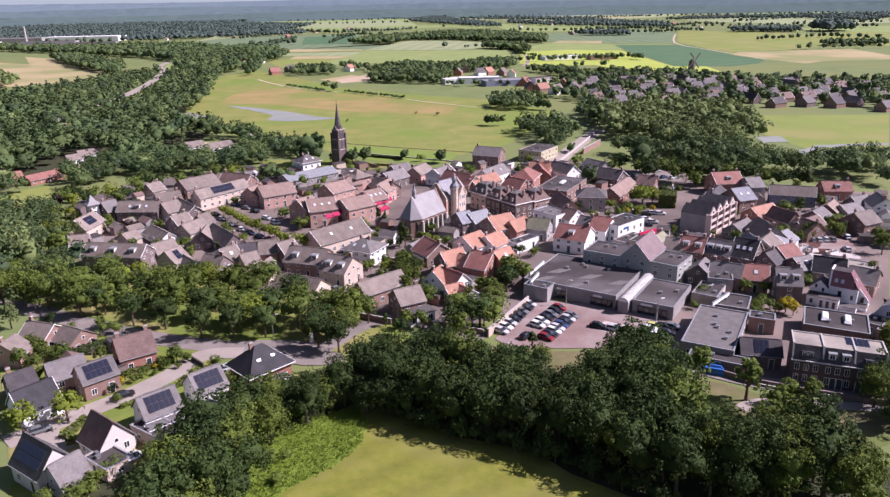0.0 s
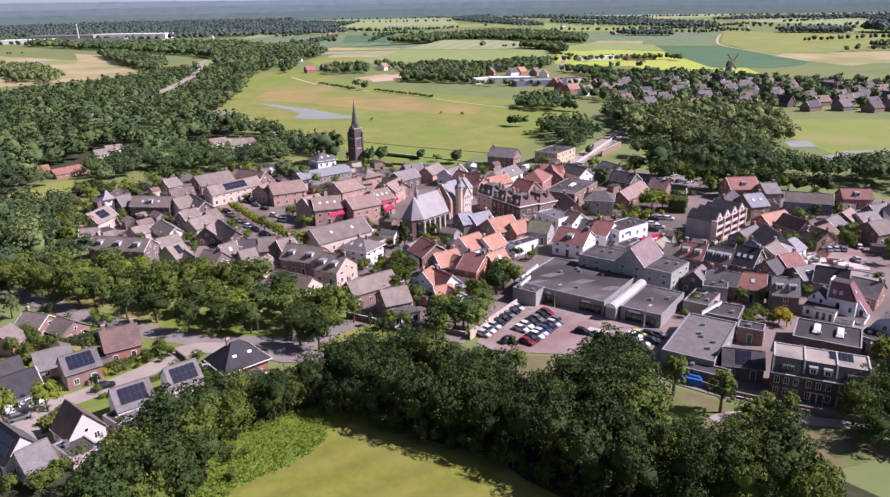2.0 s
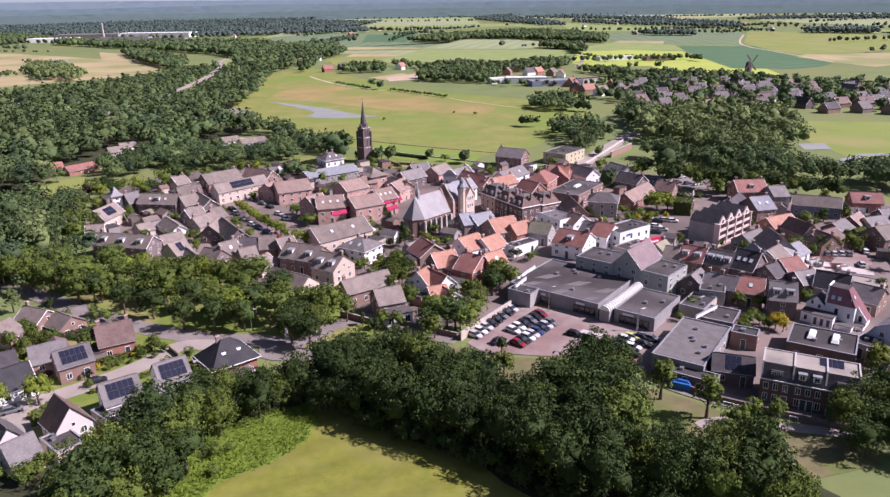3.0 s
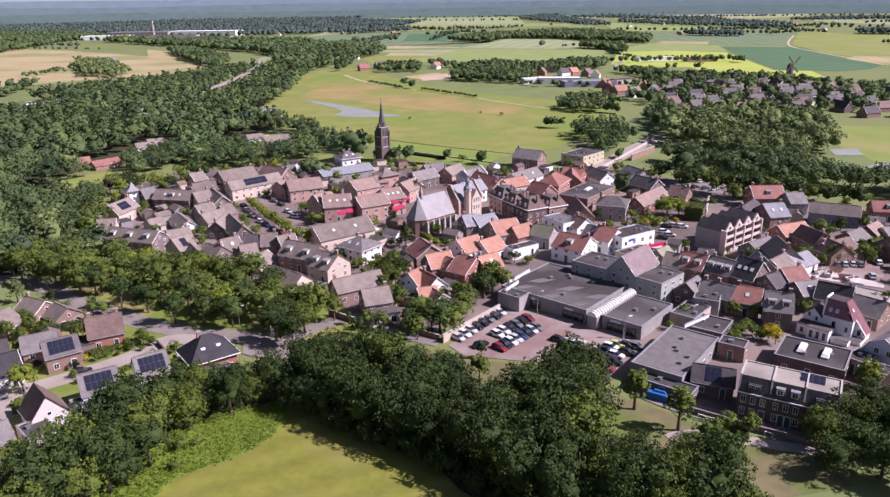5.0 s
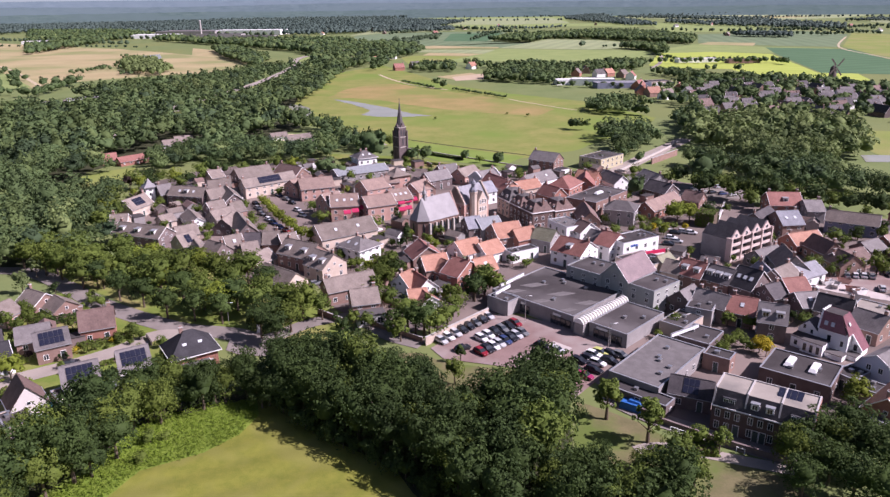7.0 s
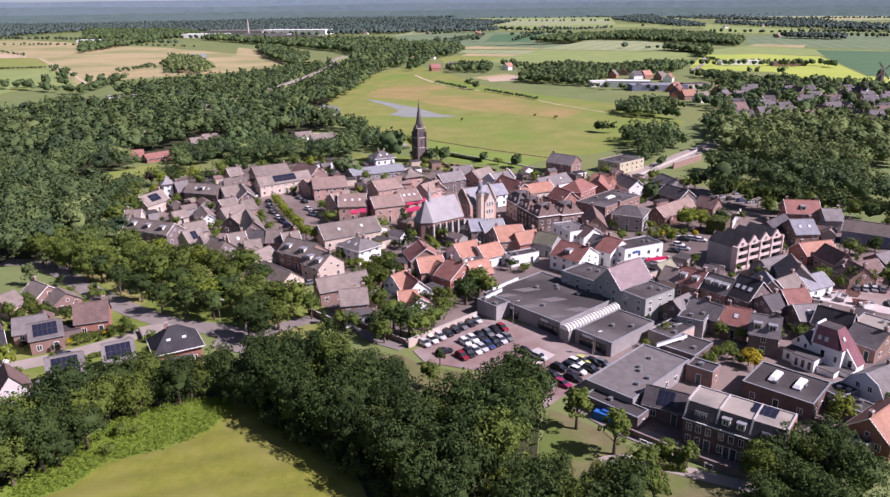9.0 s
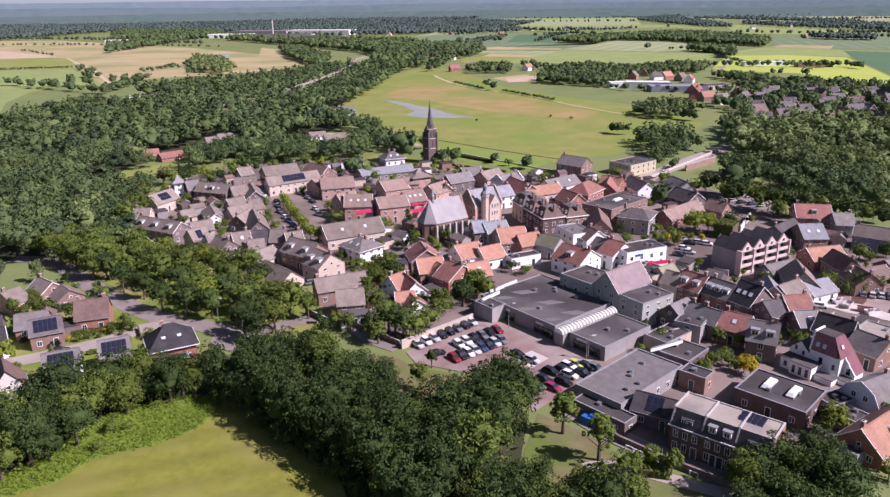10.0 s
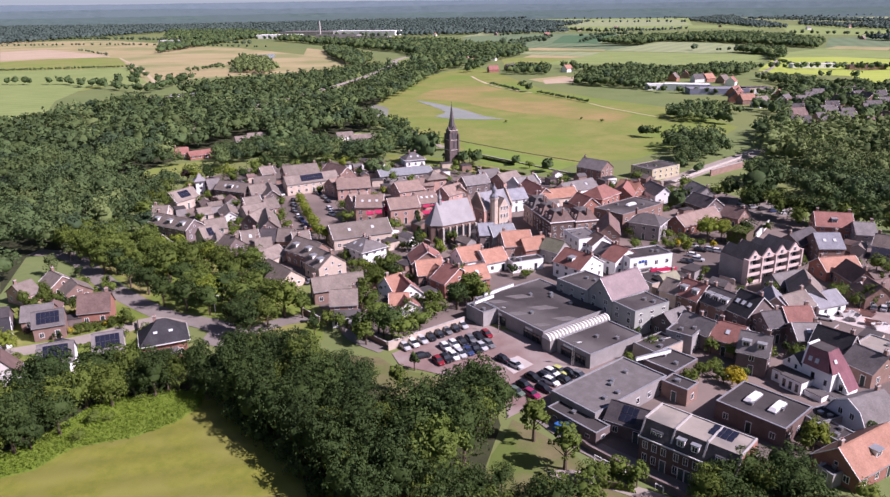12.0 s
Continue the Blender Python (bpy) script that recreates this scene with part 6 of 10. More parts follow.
def town_hall(x, y, turn):
    e = thing("town_hall", x, y, 0, turn, "brick town hall with stepped gables and octagonal turret", "town hall")
    L, W, he, hr = 12.0, 9.0, 7.5, 13.0
    sec = [(-W / 2, 0), (W / 2, 0), (W / 2, he), (0, hr - 0.02), (-W / 2, he)]
    part("wall", Shape().loft([[(-L / 2, a, b) for a, b in sec], [(L / 2, a, b) for a, b in sec]]), [WALL["pink"][1]], e)
    part("roof", roof_shape(L, W, he, hr, 0.1), [ROOF["bluegrey"][1]], e)
    for q in (-1, 1):
        s = Shape()
        n = 8
        for i in range(n):
            s.box(q * (L / 2 + 0.05), 0, he + (hr - he) * i / n - 0.3, 0.5, W * (1 - i / n) + 0.5, (hr - he) / n + 0.9)
        part("step_gable", s, [WALL["cream"][1]], e, "pale brick stepped gable")
    ring = lambda r, z, k=8: [(-2.5 + r * math.cos(6.28319 * (i + 0.5) / k), -W / 2 - 1.0 + r * math.sin(6.28319 * (i + 0.5) / k), z) for i in range(k)]
    t = part("turret", Shape().loft([ring(1.4, 0), ring(1.4, 11.6), ring(1.7, 11.7), ring(1.7, 12.1)]), [WALL["cream"][1]], e, "pale brick octagonal turret")
    part("turret_cap", Shape().loft([ring(1.6, 12.1), ring(1.5, 12.8), ring(0.95, 13.5), ring(0.75, 13.7), ring(0.75, 14.9), ring(1.0, 15.0), ring(0.8, 15.6), ring(0.25, 16.3), ring(0.05, 17.6)]), ["slate"], t, "onion-shaped slate cap")
    part("porch_gable", Shape().loft([[(q, -W / 2 - 1.6, z) for q, z in ((-0.6, 0), (3.8, 0), (3.8, 8.0), (1.6, 11.5), (-0.6, 8.0))], [(q, 0, z) for q, z in ((-0.6, 0), (3.8, 0), (3.8, 8.0), (1.6, 11.5), (-0.6, 8.0))]]), [WALL["cream"][1]], e)
    for z in (1.0, 4.2, 7.0):
        for q in (0.4, 1.6, 2.8):
            put_window(e, pose(q, -W / 2 - 1.6, z), 0.8, 1.6, True, True)
    wall_openings(e, L, W, he, hr, random.Random(4), False, 0)


def villa(x, y, turn, L, W, he, hr, wall, roof, label, chimneys=2):
    e = thing("villa", x, y, 0, turn, label, "house")
    part("wall", Shape().box(0, 0, 0, L, W, he), [WALL[wall][1]], e)
    part("roof", hip_shape(L, W, he, hr, 0.7, min(L, W) / 2 * 0.92), [ROOF[roof][1]], e)
    s = Shape()
    for g in (-1, 1):
        s.box(0, g * (W / 2 + 0.72), he - 0.08, L + 1.5, 0.14, 0.2).box(g * (L / 2 + 0.72), 0, he - 0.08, 0.14, W + 1.3, 0.2)
    part("gutter", s, ["paint_white"], e, "white eaves gutter")
    for i in range(chimneys):
        part("chimney", chimney_mesh(), None, e, at=pose((i - 0.5) * L * 0.3, 0.6, hr - 0.3))
    for q, sd in ((-L / 4, -1), (L / 4, -1)):
        part("skylight", skylight_mesh(), None, e, at=slope_at(q * 0.7, W, he, hr, 0.4, sd, 0.22))
    wall_openings(e, L, W, he, hr, random.Random(3), False, 1, 2.6, near=True)
    return e


def pyramid_house(x, y, turn, w, he, hr, wall, roof, label):
    e = thing("pavilion", x, y, 0, turn, label, "pavilion")
    part("wall", Shape().box(0, 0, 0, w, w, he), [WALL[wall][1]], e)
    b = w / 2 + 0.8
    sq = lambda r, z: [(-r, -r, z), (r, -r, z), (r, r, z), (-r, r, z)]
    part("roof", Shape().loft([sq(b, he - 0.1), sq(b, he + 0.08), sq(b * 0.5, he + (hr - he) * 0.35), sq(0.06, hr)]), [ROOF[roof][1]], e)
    wall_openings(e, w, w, he, hr, random.Random(2), False, 0)


def terrace(x, y, turn, L=17.0, W=7.6):
    e = thing("terrace", x, y, 0, turn, "dark brick terrace with mansard roof and white dormers", "terrace houses")
    he, ht = 5.5, 8.3
    sec = [(-W / 2, 0), (W / 2, 0), (W / 2, ht - 0.1), (-W / 2 + 1.5, ht - 0.1), (-W / 2, he)]
    part("wall", Shape().loft([[(-L / 2, a, b) for a, b in sec], [(L / 2, a, b) for a, b in sec]]), [WALL["darkbrick"][1]], e)
    part("mansard_roof", Shape().loft([[(-L / 2 + 0.2, -W / 2 - 0.25, he - 0.05), (L / 2 - 0.2, -W / 2 - 0.25, he - 0.05), (L / 2 - 0.2, -W / 2 - 0.25, he + 0.2), (-L / 2 + 0.2, -W / 2 - 0.25, he + 0.2)],
                                       [(-L / 2 + 0.2, -W / 2 + 1.5, ht - 0.12), (L / 2 - 0.2, -W / 2 + 1.5, ht - 0.12), (L / 2 - 0.2, -W / 2 + 1.4, ht + 0.06), (-L / 2 + 0.2, -W / 2 + 1.4, ht + 0.06)]]), [ROOF["dark"][1]], e)
    part("flat_roof", Shape().box(0, 0.75, ht - 0.1, L, W - 1.5, 0.14), ["gravel"], e, "beige gravelled flat roof")
    part("gutter", Shape().box(0, -W / 2 - 0.3, he - 0.1, L + 0.2, 0.24, 0.22), ["paint_white"], e)
    s = Shape().box(0, W / 2 - 0.1, ht, L, 0.2, 0.25)
    part("parapet", s, ["concrete"], e)
    for i in range(4):
        px = -L / 2 + L * i / 3
        px = min(max(px, -L / 2 + 0.15), L / 2 - 0.15)
        part("party_wall", shared("party", lambda: Shape().loft([[(q, -W / 2 - 0.3, he + 0.05), (q, -W / 2 + 1.4, ht + 0.3), (q, W / 2, ht + 0.3), (q, W / 2, ht), (q, -W / 2 + 1.5, ht), (q, -W / 2 - 0.1, he - 0.1)] for q in (-0.15, 0.15)]).mesh("party_wall", ["concrete"])), None, e, "pale raised party wall", at=pose(px, 0, 0))
    part("end_gable", Shape().loft([[(q, b[0], b[1]) for b in sec] for q in (L / 2 + 0.005, L / 2 + 0.06)]), [WALL["red"][1]], e, "orange-red brick end wall")
    for h in range(3):
        c = -L / 2 + L * (h + 0.5) / 3
        w = L / 3
        if h == 1:
            for q in (-1.25, 1.25):
                d = part("dormer", Shape().box(c + q, -W / 2 + 1.0, he + 0.65, 1.35, 1.6, 1.45), ["paint_white"], e, "white box dormer")
                part("dormer_roof", Shape().box(c + q, -W / 2 + 0.95, he + 2.1, 1.6, 1.9, 0.12), ["zinc"], d)
                put_window(d, pose(c + q, -W / 2 + 0.2, he + 0.85), 1.0, 1.1, True, True)
        else:
            d = part("loggia", Shape().box(c, -W / 2 + 0.75, he + 0.3, 2.2, 0.9, 1.5), ["trim_dark"], e, "dark recessed roof balcony")
            for q in (-0.55, 0.55):
                put_window(d, pose(c + q, -W / 2 + 0.28, he + 0.45), 0.9, 1.2, True, True)
        for q in (-1.7, 0.0, 1.7):
            put_window(e, pose(c + q, -W / 2, 3.3), 0.95, 1.5, True, True)
        part("door", door_mesh(), None, e, at=pose(c + (1.7 if h == 0 else -1.7 if h == 2 else 0.6), -W / 2, 0))
        for q in ((-1.7, 0.0) if h == 0 else (0.0, 1.7) if h == 2 else (-1.7, 1.9)):
            put_window(e, pose(c + q, -W / 2, 0.8), 0.95, 1.6, True, True)
    part("door", door_mesh(), None, e, at=pose(-0.6, -W / 2, 0))
    for r in range(2):
        for i in range(4):
            part("solar_panel", solar_mesh(), None, e, at=pose(L * 0.12 + i * 1.05, 1.0 + 1.7 * r, ht + 0.1, 8))


def white_house(x, y, turn):
    """A rendered house: steep truncated hip under maroon tiles, a long catslide on its sunny end, a gabled wing and flat extensions."""
    e = thing("white_house", x, y, 0, turn, "white rendered house with steep maroon tiled roofs", "house")
    e.scale = (0.85, 0.70, 0.88)
    w, m = "plaster_white", ROOF["maroon"][1]
    part("wall", Shape().box(-0.65, 2.4, 0, 7.7, 8.4, 5.9), [w], e)
    part("front_roof", Shape().loft([[(-4.3, -2.0, 5.8), (2.6, -2.0, 5.8), (2.6, -1.8, 5.7), (-4.3, -1.8, 5.7)], [(-4.3, -0.1, 10.2), (0.4, -0.1, 10.2), (0.4, 0.1, 10.1), (-4.3, 0.1, 10.1)]]), [m], e)
    part("end_roof", Shape().loft([[(3.35, -1.9, 5.8), (3.35, 6.6, 5.8), (3.15, 6.6, 5.7), (3.15, -1.9, 5.7)], [(0.5, -0.1, 10.2), (0.5, 5.0, 10.2), (0.3, 5.0, 10.1), (0.3, -0.1, 10.1)]]), [m], e)
    part("catslide_roof", Shape().loft([[(6.3, 1.0, 1.9), (6.3, 6.6, 1.9), (6.1, 6.6, 1.8), (6.1, 1.0, 1.8)], [(3.35, 1.0, 5.8), (3.35, 6.6, 5.8), (3.15, 6.6, 5.7), (3.15, 1.0, 5.7)]]), [m], e)
    part("catslide_wall", Shape().loft([[(3.1, q, 0), (6.0, q, 0), (6.0, q, 1.75), (3.1, q, 5.65)] for q in (1.15, 6.45)]), [w], e)
    part("back_roof", Shape().loft([[(-4.3, 6.7, 5.8), (2.6, 6.7, 5.8), (2.6, 6.5, 5.7), (-4.3, 6.5, 5.7)], [(-4.3, 5.0, 10.2), (0.4, 5.0, 10.2), (0.4, 4.8, 10.1), (-4.3, 4.8, 10.1)]]), [m], e)
    part("top_roof", Shape().box(-1.95, 2.45, 10.0, 5.0, 5.2, 0.16), ["felt"], e)
    part("gable_wall", Shape().loft([[(q, -2.0, 5.7), (q, 6.7, 5.7), (q, 5.0, 10.5), (q, -0.1, 10.5)] for q in (-4.75, -4.3)]), [w], e, "white raised gable wall")
    part("verge", Shape().loft([[(3.3, 0.95, 5.95), (3.3, 0.6, 5.95), (3.3, 0.6, 5.55), (3.3, 0.95, 5.55)], [(6.4, 0.95, 2.05), (6.4, 0.6, 2.05), (6.4, 0.6, 1.65), (6.4, 0.95, 1.65)]]), [w], e, "white rendered verge")
    sec = [(-9.6, 0), (-4.5, 0), (-4.5, 4.4), (-7.0, 6.8), (-9.6, 4.4)]
    part("wing_wall", Shape().loft([[(p, q, z) for p, z in sec] for q in (-1.8, 5.5)]), [w], e)
    s = Shape()
    for p in (-9.8, -4.4):
        s.loft([[(p, -1.7, 4.35), (p, 5.6, 4.35), (p, 5.6, 4.5), (p, -1.7, 4.5)], [(-7.05, -1.7, 6.85), (-7.05, 5.6, 6.85), (-7.05, 5.6, 7.0), (-7.05, -1.7, 7.0)]])
    part("wing_roof", s, [ROOF["dark"][1]], e)
    a = part("extension", Shape().box(-5.3, -4.2, 0, 8.6, 4.8, 3.0), [w], e, "white flat-roofed extension")
    part("extension_roof", Shape().box(-5.3, -4.2, 3.0, 8.8, 5.0, 0.18), ["felt"], a)
    f = part("bay", Shape().box(-3.6, -6.4, 0, 5.6, 3.4, 3.3), [w], e, "white flat-roofed bay")
    part("bay_roof", Shape().box(-3.6, -6.4, 3.3, 5.8, 3.6, 0.16), ["felt"], f)
    b = part("annex", Shape().box(1.6, -4.8, 0, 4.4, 3.6, 1.5), [w], e, "low white annex")
    part("annex_roof", Shape().box(1.6, -4.8, 1.5, 4.6, 3.8, 0.15), ["felt"], b)
    b = part("annex", Shape().box(4.6, -1.2, 0, 3.0, 3.6, 1.3), [w], e, "low white annex")
    part("annex_roof", Shape().box(4.6, -1.2, 1.3, 3.2, 3.8, 0.12), ["felt"], b)
    for i in range(2):
        part("skylight", skylight_mesh(), None, e, at=pose(-2.9 + 1.7 * i, -1.35, 7.5, 66.6))
    part("skylight", skylight_mesh(), None, e, at=pose(2.05, 1.2, 8.05, 0, 58, 0))
    for q in (-5.3, -3.6, -1.9):
        put_window(e, pose(q, -8.1, 0.5), 1.0, 2.2, False, True)
    put_window(e, pose(-8.2, -6.6, 0.8), 1.0, 1.5, False, True)
    for q, z in ((-8.0, 4.3), (-6.0, 3.4)):
        put_window(e, pose(q, -1.8, z), 0.8, 1.3, False, True)
    put_window(e, pose(-1.5, -1.8, 2.6), 1.1, 2.1, False, True)
    put_window(e, pose(4.4, 1.15, 1.4), 1.1, 1.9, False, True)
    put_window(e, pose(1.8, -1.8, 2.4), 0.9, 1.6, False, True)


def apartments(x, y, turn, L=21.6, W=10.0):
    """Three storeys of balconies between piers under a row of gables; front at local -y."""
    e = thing("apartment_block", x, y, 0, turn, "pink brick apartment block with balconies and gables", "apartment building")
    h = 7.0
    # end and rear walls get a greyer colour that paints in their shade
    part("wall", Shape().box(0, 0.6, 0, L, W - 1.2, h), ["plaster_grey"], e, "plain end and rear walls greyed for their shade")
    n = 4
    for i in range(n):
        c = -L / 2 + L * (i + 0.5) / n
        b = L / n / 2
        sec = [(-b, h), (b, h), (0, h + 2.9)]
        part("gable_front", shared("agab", lambda: Shape().loft([[(p, -W / 2, z) for p, z in sec], [(p, -W / 2 + 0.5, z) for p, z in sec]]).mesh("gable_front", ["brick_rose"])), None, e, at=pose(c, 0, 0))
        s = Shape()
        for g in (-1, 1):
            s.loft([[(g * (b - 0.02), -W / 2 + 0.4, h), (g * (b - 0.02), W / 2, h), (g * (b - 0.02), W / 2, h + 0.15), (g * (b - 0.02), -W / 2 + 0.4, h + 0.15)],
                    [(0, -W / 2 + 0.4, h + 2.7), (0, W / 2, h + 2.7), (0, W / 2, h + 2.85), (0, -W / 2 + 0.4, h + 2.85)]])
        part("roof", shared("aroof", lambda: s.mesh("roof", [ROOF["darkgrey"][1]])), None, e, at=pose(c, 0, 0))
        part("back_gable", shared("abg", lambda: Shape().loft([[(p, W / 2 - 0.3, z) for p, z in sec], [(p, W / 2 - 0.05, z) for p, z in sec]]).mesh("back_gable", ["brick_rose"])), None, e, at=pose(c, 0, 0))
        put_window(e, pose(c, -W / 2, h + 0.4), 1.2, 1.2, True, True)
        for k in range(3):
            z = 0.1 + k * 2.35
            sl = part("balcony", shared("balc", lambda: Shape().box(0, -W / 2 + 0.35, 0, L / n - 0.5, 1.5, 0.18).mesh("balcony", ["concrete"])), None, e, at=pose(c, 0, z))
            part("railing", shared("rail", lambda: Shape().box(0, -W / 2 - 0.35, 0.2, L / n - 0.5, 0.06, 0.85).mesh("railing", ["brick_rose"])), None, sl)
            for q in (-1.3, 1.3):
                put_window(e, pose(c + q, -W / 2 + 1.2, z + 0.25), 1.5, 1.9, True, False)
    for i in range(n + 1):
        part("pier", shared("pier", lambda: Shape().box(0, -W / 2 + 0.3, 0, 0.5, 1.9, h + 0.6).mesh("pier", ["brick_rose"])), None, e, at=pose(-L / 2 + L * i / n, 0, 0))


def arcade(x, y, turn, L=19.5, r=1.35, h=3.3):
    e = thing("glass_arcade", x, y, 0, turn, "glazed barrel-vaulted shopping arcade roof with white ribs", "arcade")
    part("wall", Shape().box(0, 0, 0, L, 2 * r, h), ["plaster_grey"], e)
    n = 10
    arc = [(-r * math.cos(math.pi * i / n), h + r * 0.85 * math.sin(math.pi * i / n)) for i in range(n + 1)]
    part("vault", Shape().loft([[(-L / 2, a, b) for a, b in arc], [(L / 2, a, b) for a, b in arc]]), ["sheet_cream"], e, "pale cream glazed vault")
    rib = shared("rib", lambda: Shape().loft([[(-0.17, a * 1.03, h + (b - h) * 1.04) for a, b in arc], [(0.17, a * 1.03, h + (b - h) * 1.04) for a, b in arc]]).mesh("rib", ["paint_white"]))
    for i in range(19):
        part("rib", rib, None, e, at=pose(-L / 2 + L * i / 18, 0, 0))


surface("sheet_cream", (0.24, 0.225, 0.20), (0.32, 0.30, 0.27), 1.5, 0.3)
surface("brick_rose", (0.560, 0.440, 0.400), (0.680, 0.550, 0.500), 0.6, 0.9, 0.2, fine=9)


def windmill(x, y):
    e = thing("windmill", x, y, 0, 20, "old brick tower windmill with bare sails", "windmill")
    part("tower", Shape().tube(0, 0, 0, 4.2, 15, 2.6, 12), ["brick_tower"], e)
    part("cap", Shape().tube(0, 0, 15, 2.9, 17.2, 0.8, 10), ["timber_dark"], e)
    for i in range(4):
        s = Shape().box(0, -3.2, 0.5, 0.35, 0.25, 10).box(0.7, -3.25, 2, 1.2, 0.1, 8)
        part("sail", shared("sail", lambda: s.mesh("sail", ["timber_dark"])), None, e, at=pose(0, 0, 16) @ pose(0, 0, 0, 0, 45 + 90 * i, 0))


def far_village(poly):
    x, y = scatter(poly, 22, 21)
    g = random.Random(8)
    for a, b in zip(x, y):
        house(float(a), float(b), g.choice((12, 18, 24, -70)), g.uniform(9, 14), g.uniform(8, 10), 3.2, g.uniform(7, 8.2), g.choice(("brown", "brown", "white", "dark")), g.choice(("darkgrey", "darkgrey", "darkgrey", "dark", "dark", "brown")), chimney=1, windows=0, group="houses of the far village")


def mansard(x, y, turn, L, W, he, hr, wall, roof, dormers, label):
    """A tall town house under a steep four-sided roof with a flat crown; front at local -y."""
    FOOT.append((x, y, max(L, W) / 2))
    e = thing("town_house", x, y, 0, turn, label, "house", "houses of the town")
    part("wall", Shape().box(0, 0, 0, L, W, he), [WALL[wall][1]], e)
    s = Shape()
    for g in (-1, 1):
        s.box(0, g * (W / 2 + 0.2), he - 0.12, L + 0.8, 0.4, 0.26).box(g * (L / 2 + 0.2), 0, he - 0.12, 0.4, W, 0.26)
    part("cornice", s, ["paint_white"], e, "white painted cornice")
    run = (hr - he) * 0.62
    ring = lambda d, z: [(-L / 2 + d, -W / 2 + d, z), (L / 2 - d, -W / 2 + d, z), (L / 2 - d, W / 2 - d, z), (-L / 2 + d, W / 2 - d, z)]
    part("mansard_roof", Shape().loft([ring(-0.1, he + 0.14), ring(run, hr)]), [ROOF[roof][1]], e)
    top = min(W, L) / 2 - run - 0.1
    part("crown_roof", Shape().loft([ring(run - 0.15, hr), ring(run - 0.15, hr + 0.12), ring(run + top * 0.9, hr + 0.7)]), [ROOF["darkgrey"][1]], e)
    for i in range(dormers):
        px = (i + 0.5) / dormers * (L - 2.0) - (L - 2.0) / 2
        d = part("dormer", Shape().box(px, -W / 2 + 1.1, he + 0.45, 1.15, 1.6, 1.25), ["paint_white"], e, "white gabled dormer")
        part("dormer_roof", Shape().loft([[(px - 0.75, q, he + 1.7), (px + 0.75, q, he + 1.7), (px, q, he + 2.15)] for q in (-W / 2 + 0.15, -W / 2 + 2.1)]), [ROOF[roof][1]], d)
        put_window(d, pose(px, -W / 2 + 0.3, he + 0.52), 0.95, 1.1)
    for px in (-L / 2 + 0.9, L / 2 - 0.9):
        part("chimney", chimney_mesh(), None, e, at=pose(px, 0.4, hr + 0.4))
    wall_openings(e, L, W, he, hr, random.Random(6), False, 1, 2.1)


def gambrel(x, y, turn, L, W, he, hr, wall, roof, label):
    """A house under a broken-pitch roof, its gable at local -x."""
    FOOT.append((x, y, max(L, W) / 2))
    e = thing("gambrel_house", x, y, 0, turn, label, "house", "houses of the town")
    knee = (W / 2 - 1.5, he + (hr - he) * 0.62)
    sec = [(-W / 2, 0), (W / 2, 0), (W / 2, he), (knee[0], knee[1]), (0, hr), (-knee[0], knee[1]), (-W / 2, he)]
    part("wall", Shape().loft([[(q, a, b) for a, b in sec] for q in (-L / 2, L / 2)]), [WALL[wall][1]], e)
    for g in (-1, 1):
        for name, (y0, z0), (y1, z1) in (("lower_roof", (W / 2 + 0.25, he - 0.35), knee), ("upper_roof", knee, (0, hr))):
            part(name, Shape().loft([[(q, g * y0, z0 + 0.02), (q, g * y1, z1 + 0.02), (q, g * y1, z1 + 0.2), (q, g * y0, z0 + 0.2)] for q in (-L / 2 - 0.2, L / 2 + 0.2)]), [ROOF[roof][1]], e)
    edge = [(-W / 2 - 0.3, he - 0.4), (-knee[0], knee[1] + 0.1), (0, hr + 0.12), (knee[0], knee[1] + 0.1), (W / 2 + 0.3, he - 0.4)]
    part("bargeboard", Shape().loft([[(q, a, b + h) for q, h in ((-L / 2 - 0.32, 0), (-L / 2 - 0.22, 0), (-L / 2 - 0.22, 0.3), (-L / 2 - 0.32, 0.3))] for a, b in edge]), ["paint_white"], e, "white painted bargeboard")
    for q, z in ((-1.2, he + 0.5), (1.2, he + 0.5), (-2.0, 0.9), (2.0, 0.9)):
        put_window(e, pose(-L / 2, q, z, 0, 0, -90), 1.0, 1.3, True, True)
    put_window(e, pose(0, -W / 2, 1.0), 1.1, 1.3, True, True)
    part("chimney", chimney_mesh(), None, e, at=pose(L / 2 - 1.2, 0.3, hr))


mansard(24.6, 30.5, -64, 9.0, 8.6, 6.4, 9.8, "cream", "darkgrey", 2, "pale brick town house with grey mansard roof")
mansard(28.4, 22.7, -64, 7.8, 8.4, 6.2, 9.4, "darkbrick", "brown", 2, "dark brick town house with brown mansard roof")
mansard(32.1, 15.1, -64, 8.0, 8.4, 6.2, 9.4, "darkbrick", "brown", 2, "dark brick town house with brown mansard roof")
mansard(40.0, 19.5, -64, 9.0, 8.0, 5.8, 8.8, "brown", "brown", 3, "brown brick house with brown mansard roof and dormers")
gambrel(93.7, -96.3, 34, 9.0, 8.6, 3.2, 7.2, "bluewhite", "grey", "pale blue rendered house with grey gambrel roof")
church_tower(-26.3, 128.7, 40)
chapel(-3.7, 7.4, 42)
town_hall(7.6, 24.0, 42)
villa(-54.6, -89.2, 35, 9.6, 8.4, 4.2, 8.6, "red", "black", "red brick villa under a black hipped roof", 1)
lean_to(-52.0, -94.6, 35, 7.0, 2.6, 2.6)
villa(-26.6, -19.6, -38, 9.6, 9.0, 4.8, 7.6, "white", "grey", "white plastered house under a grey hipped roof")
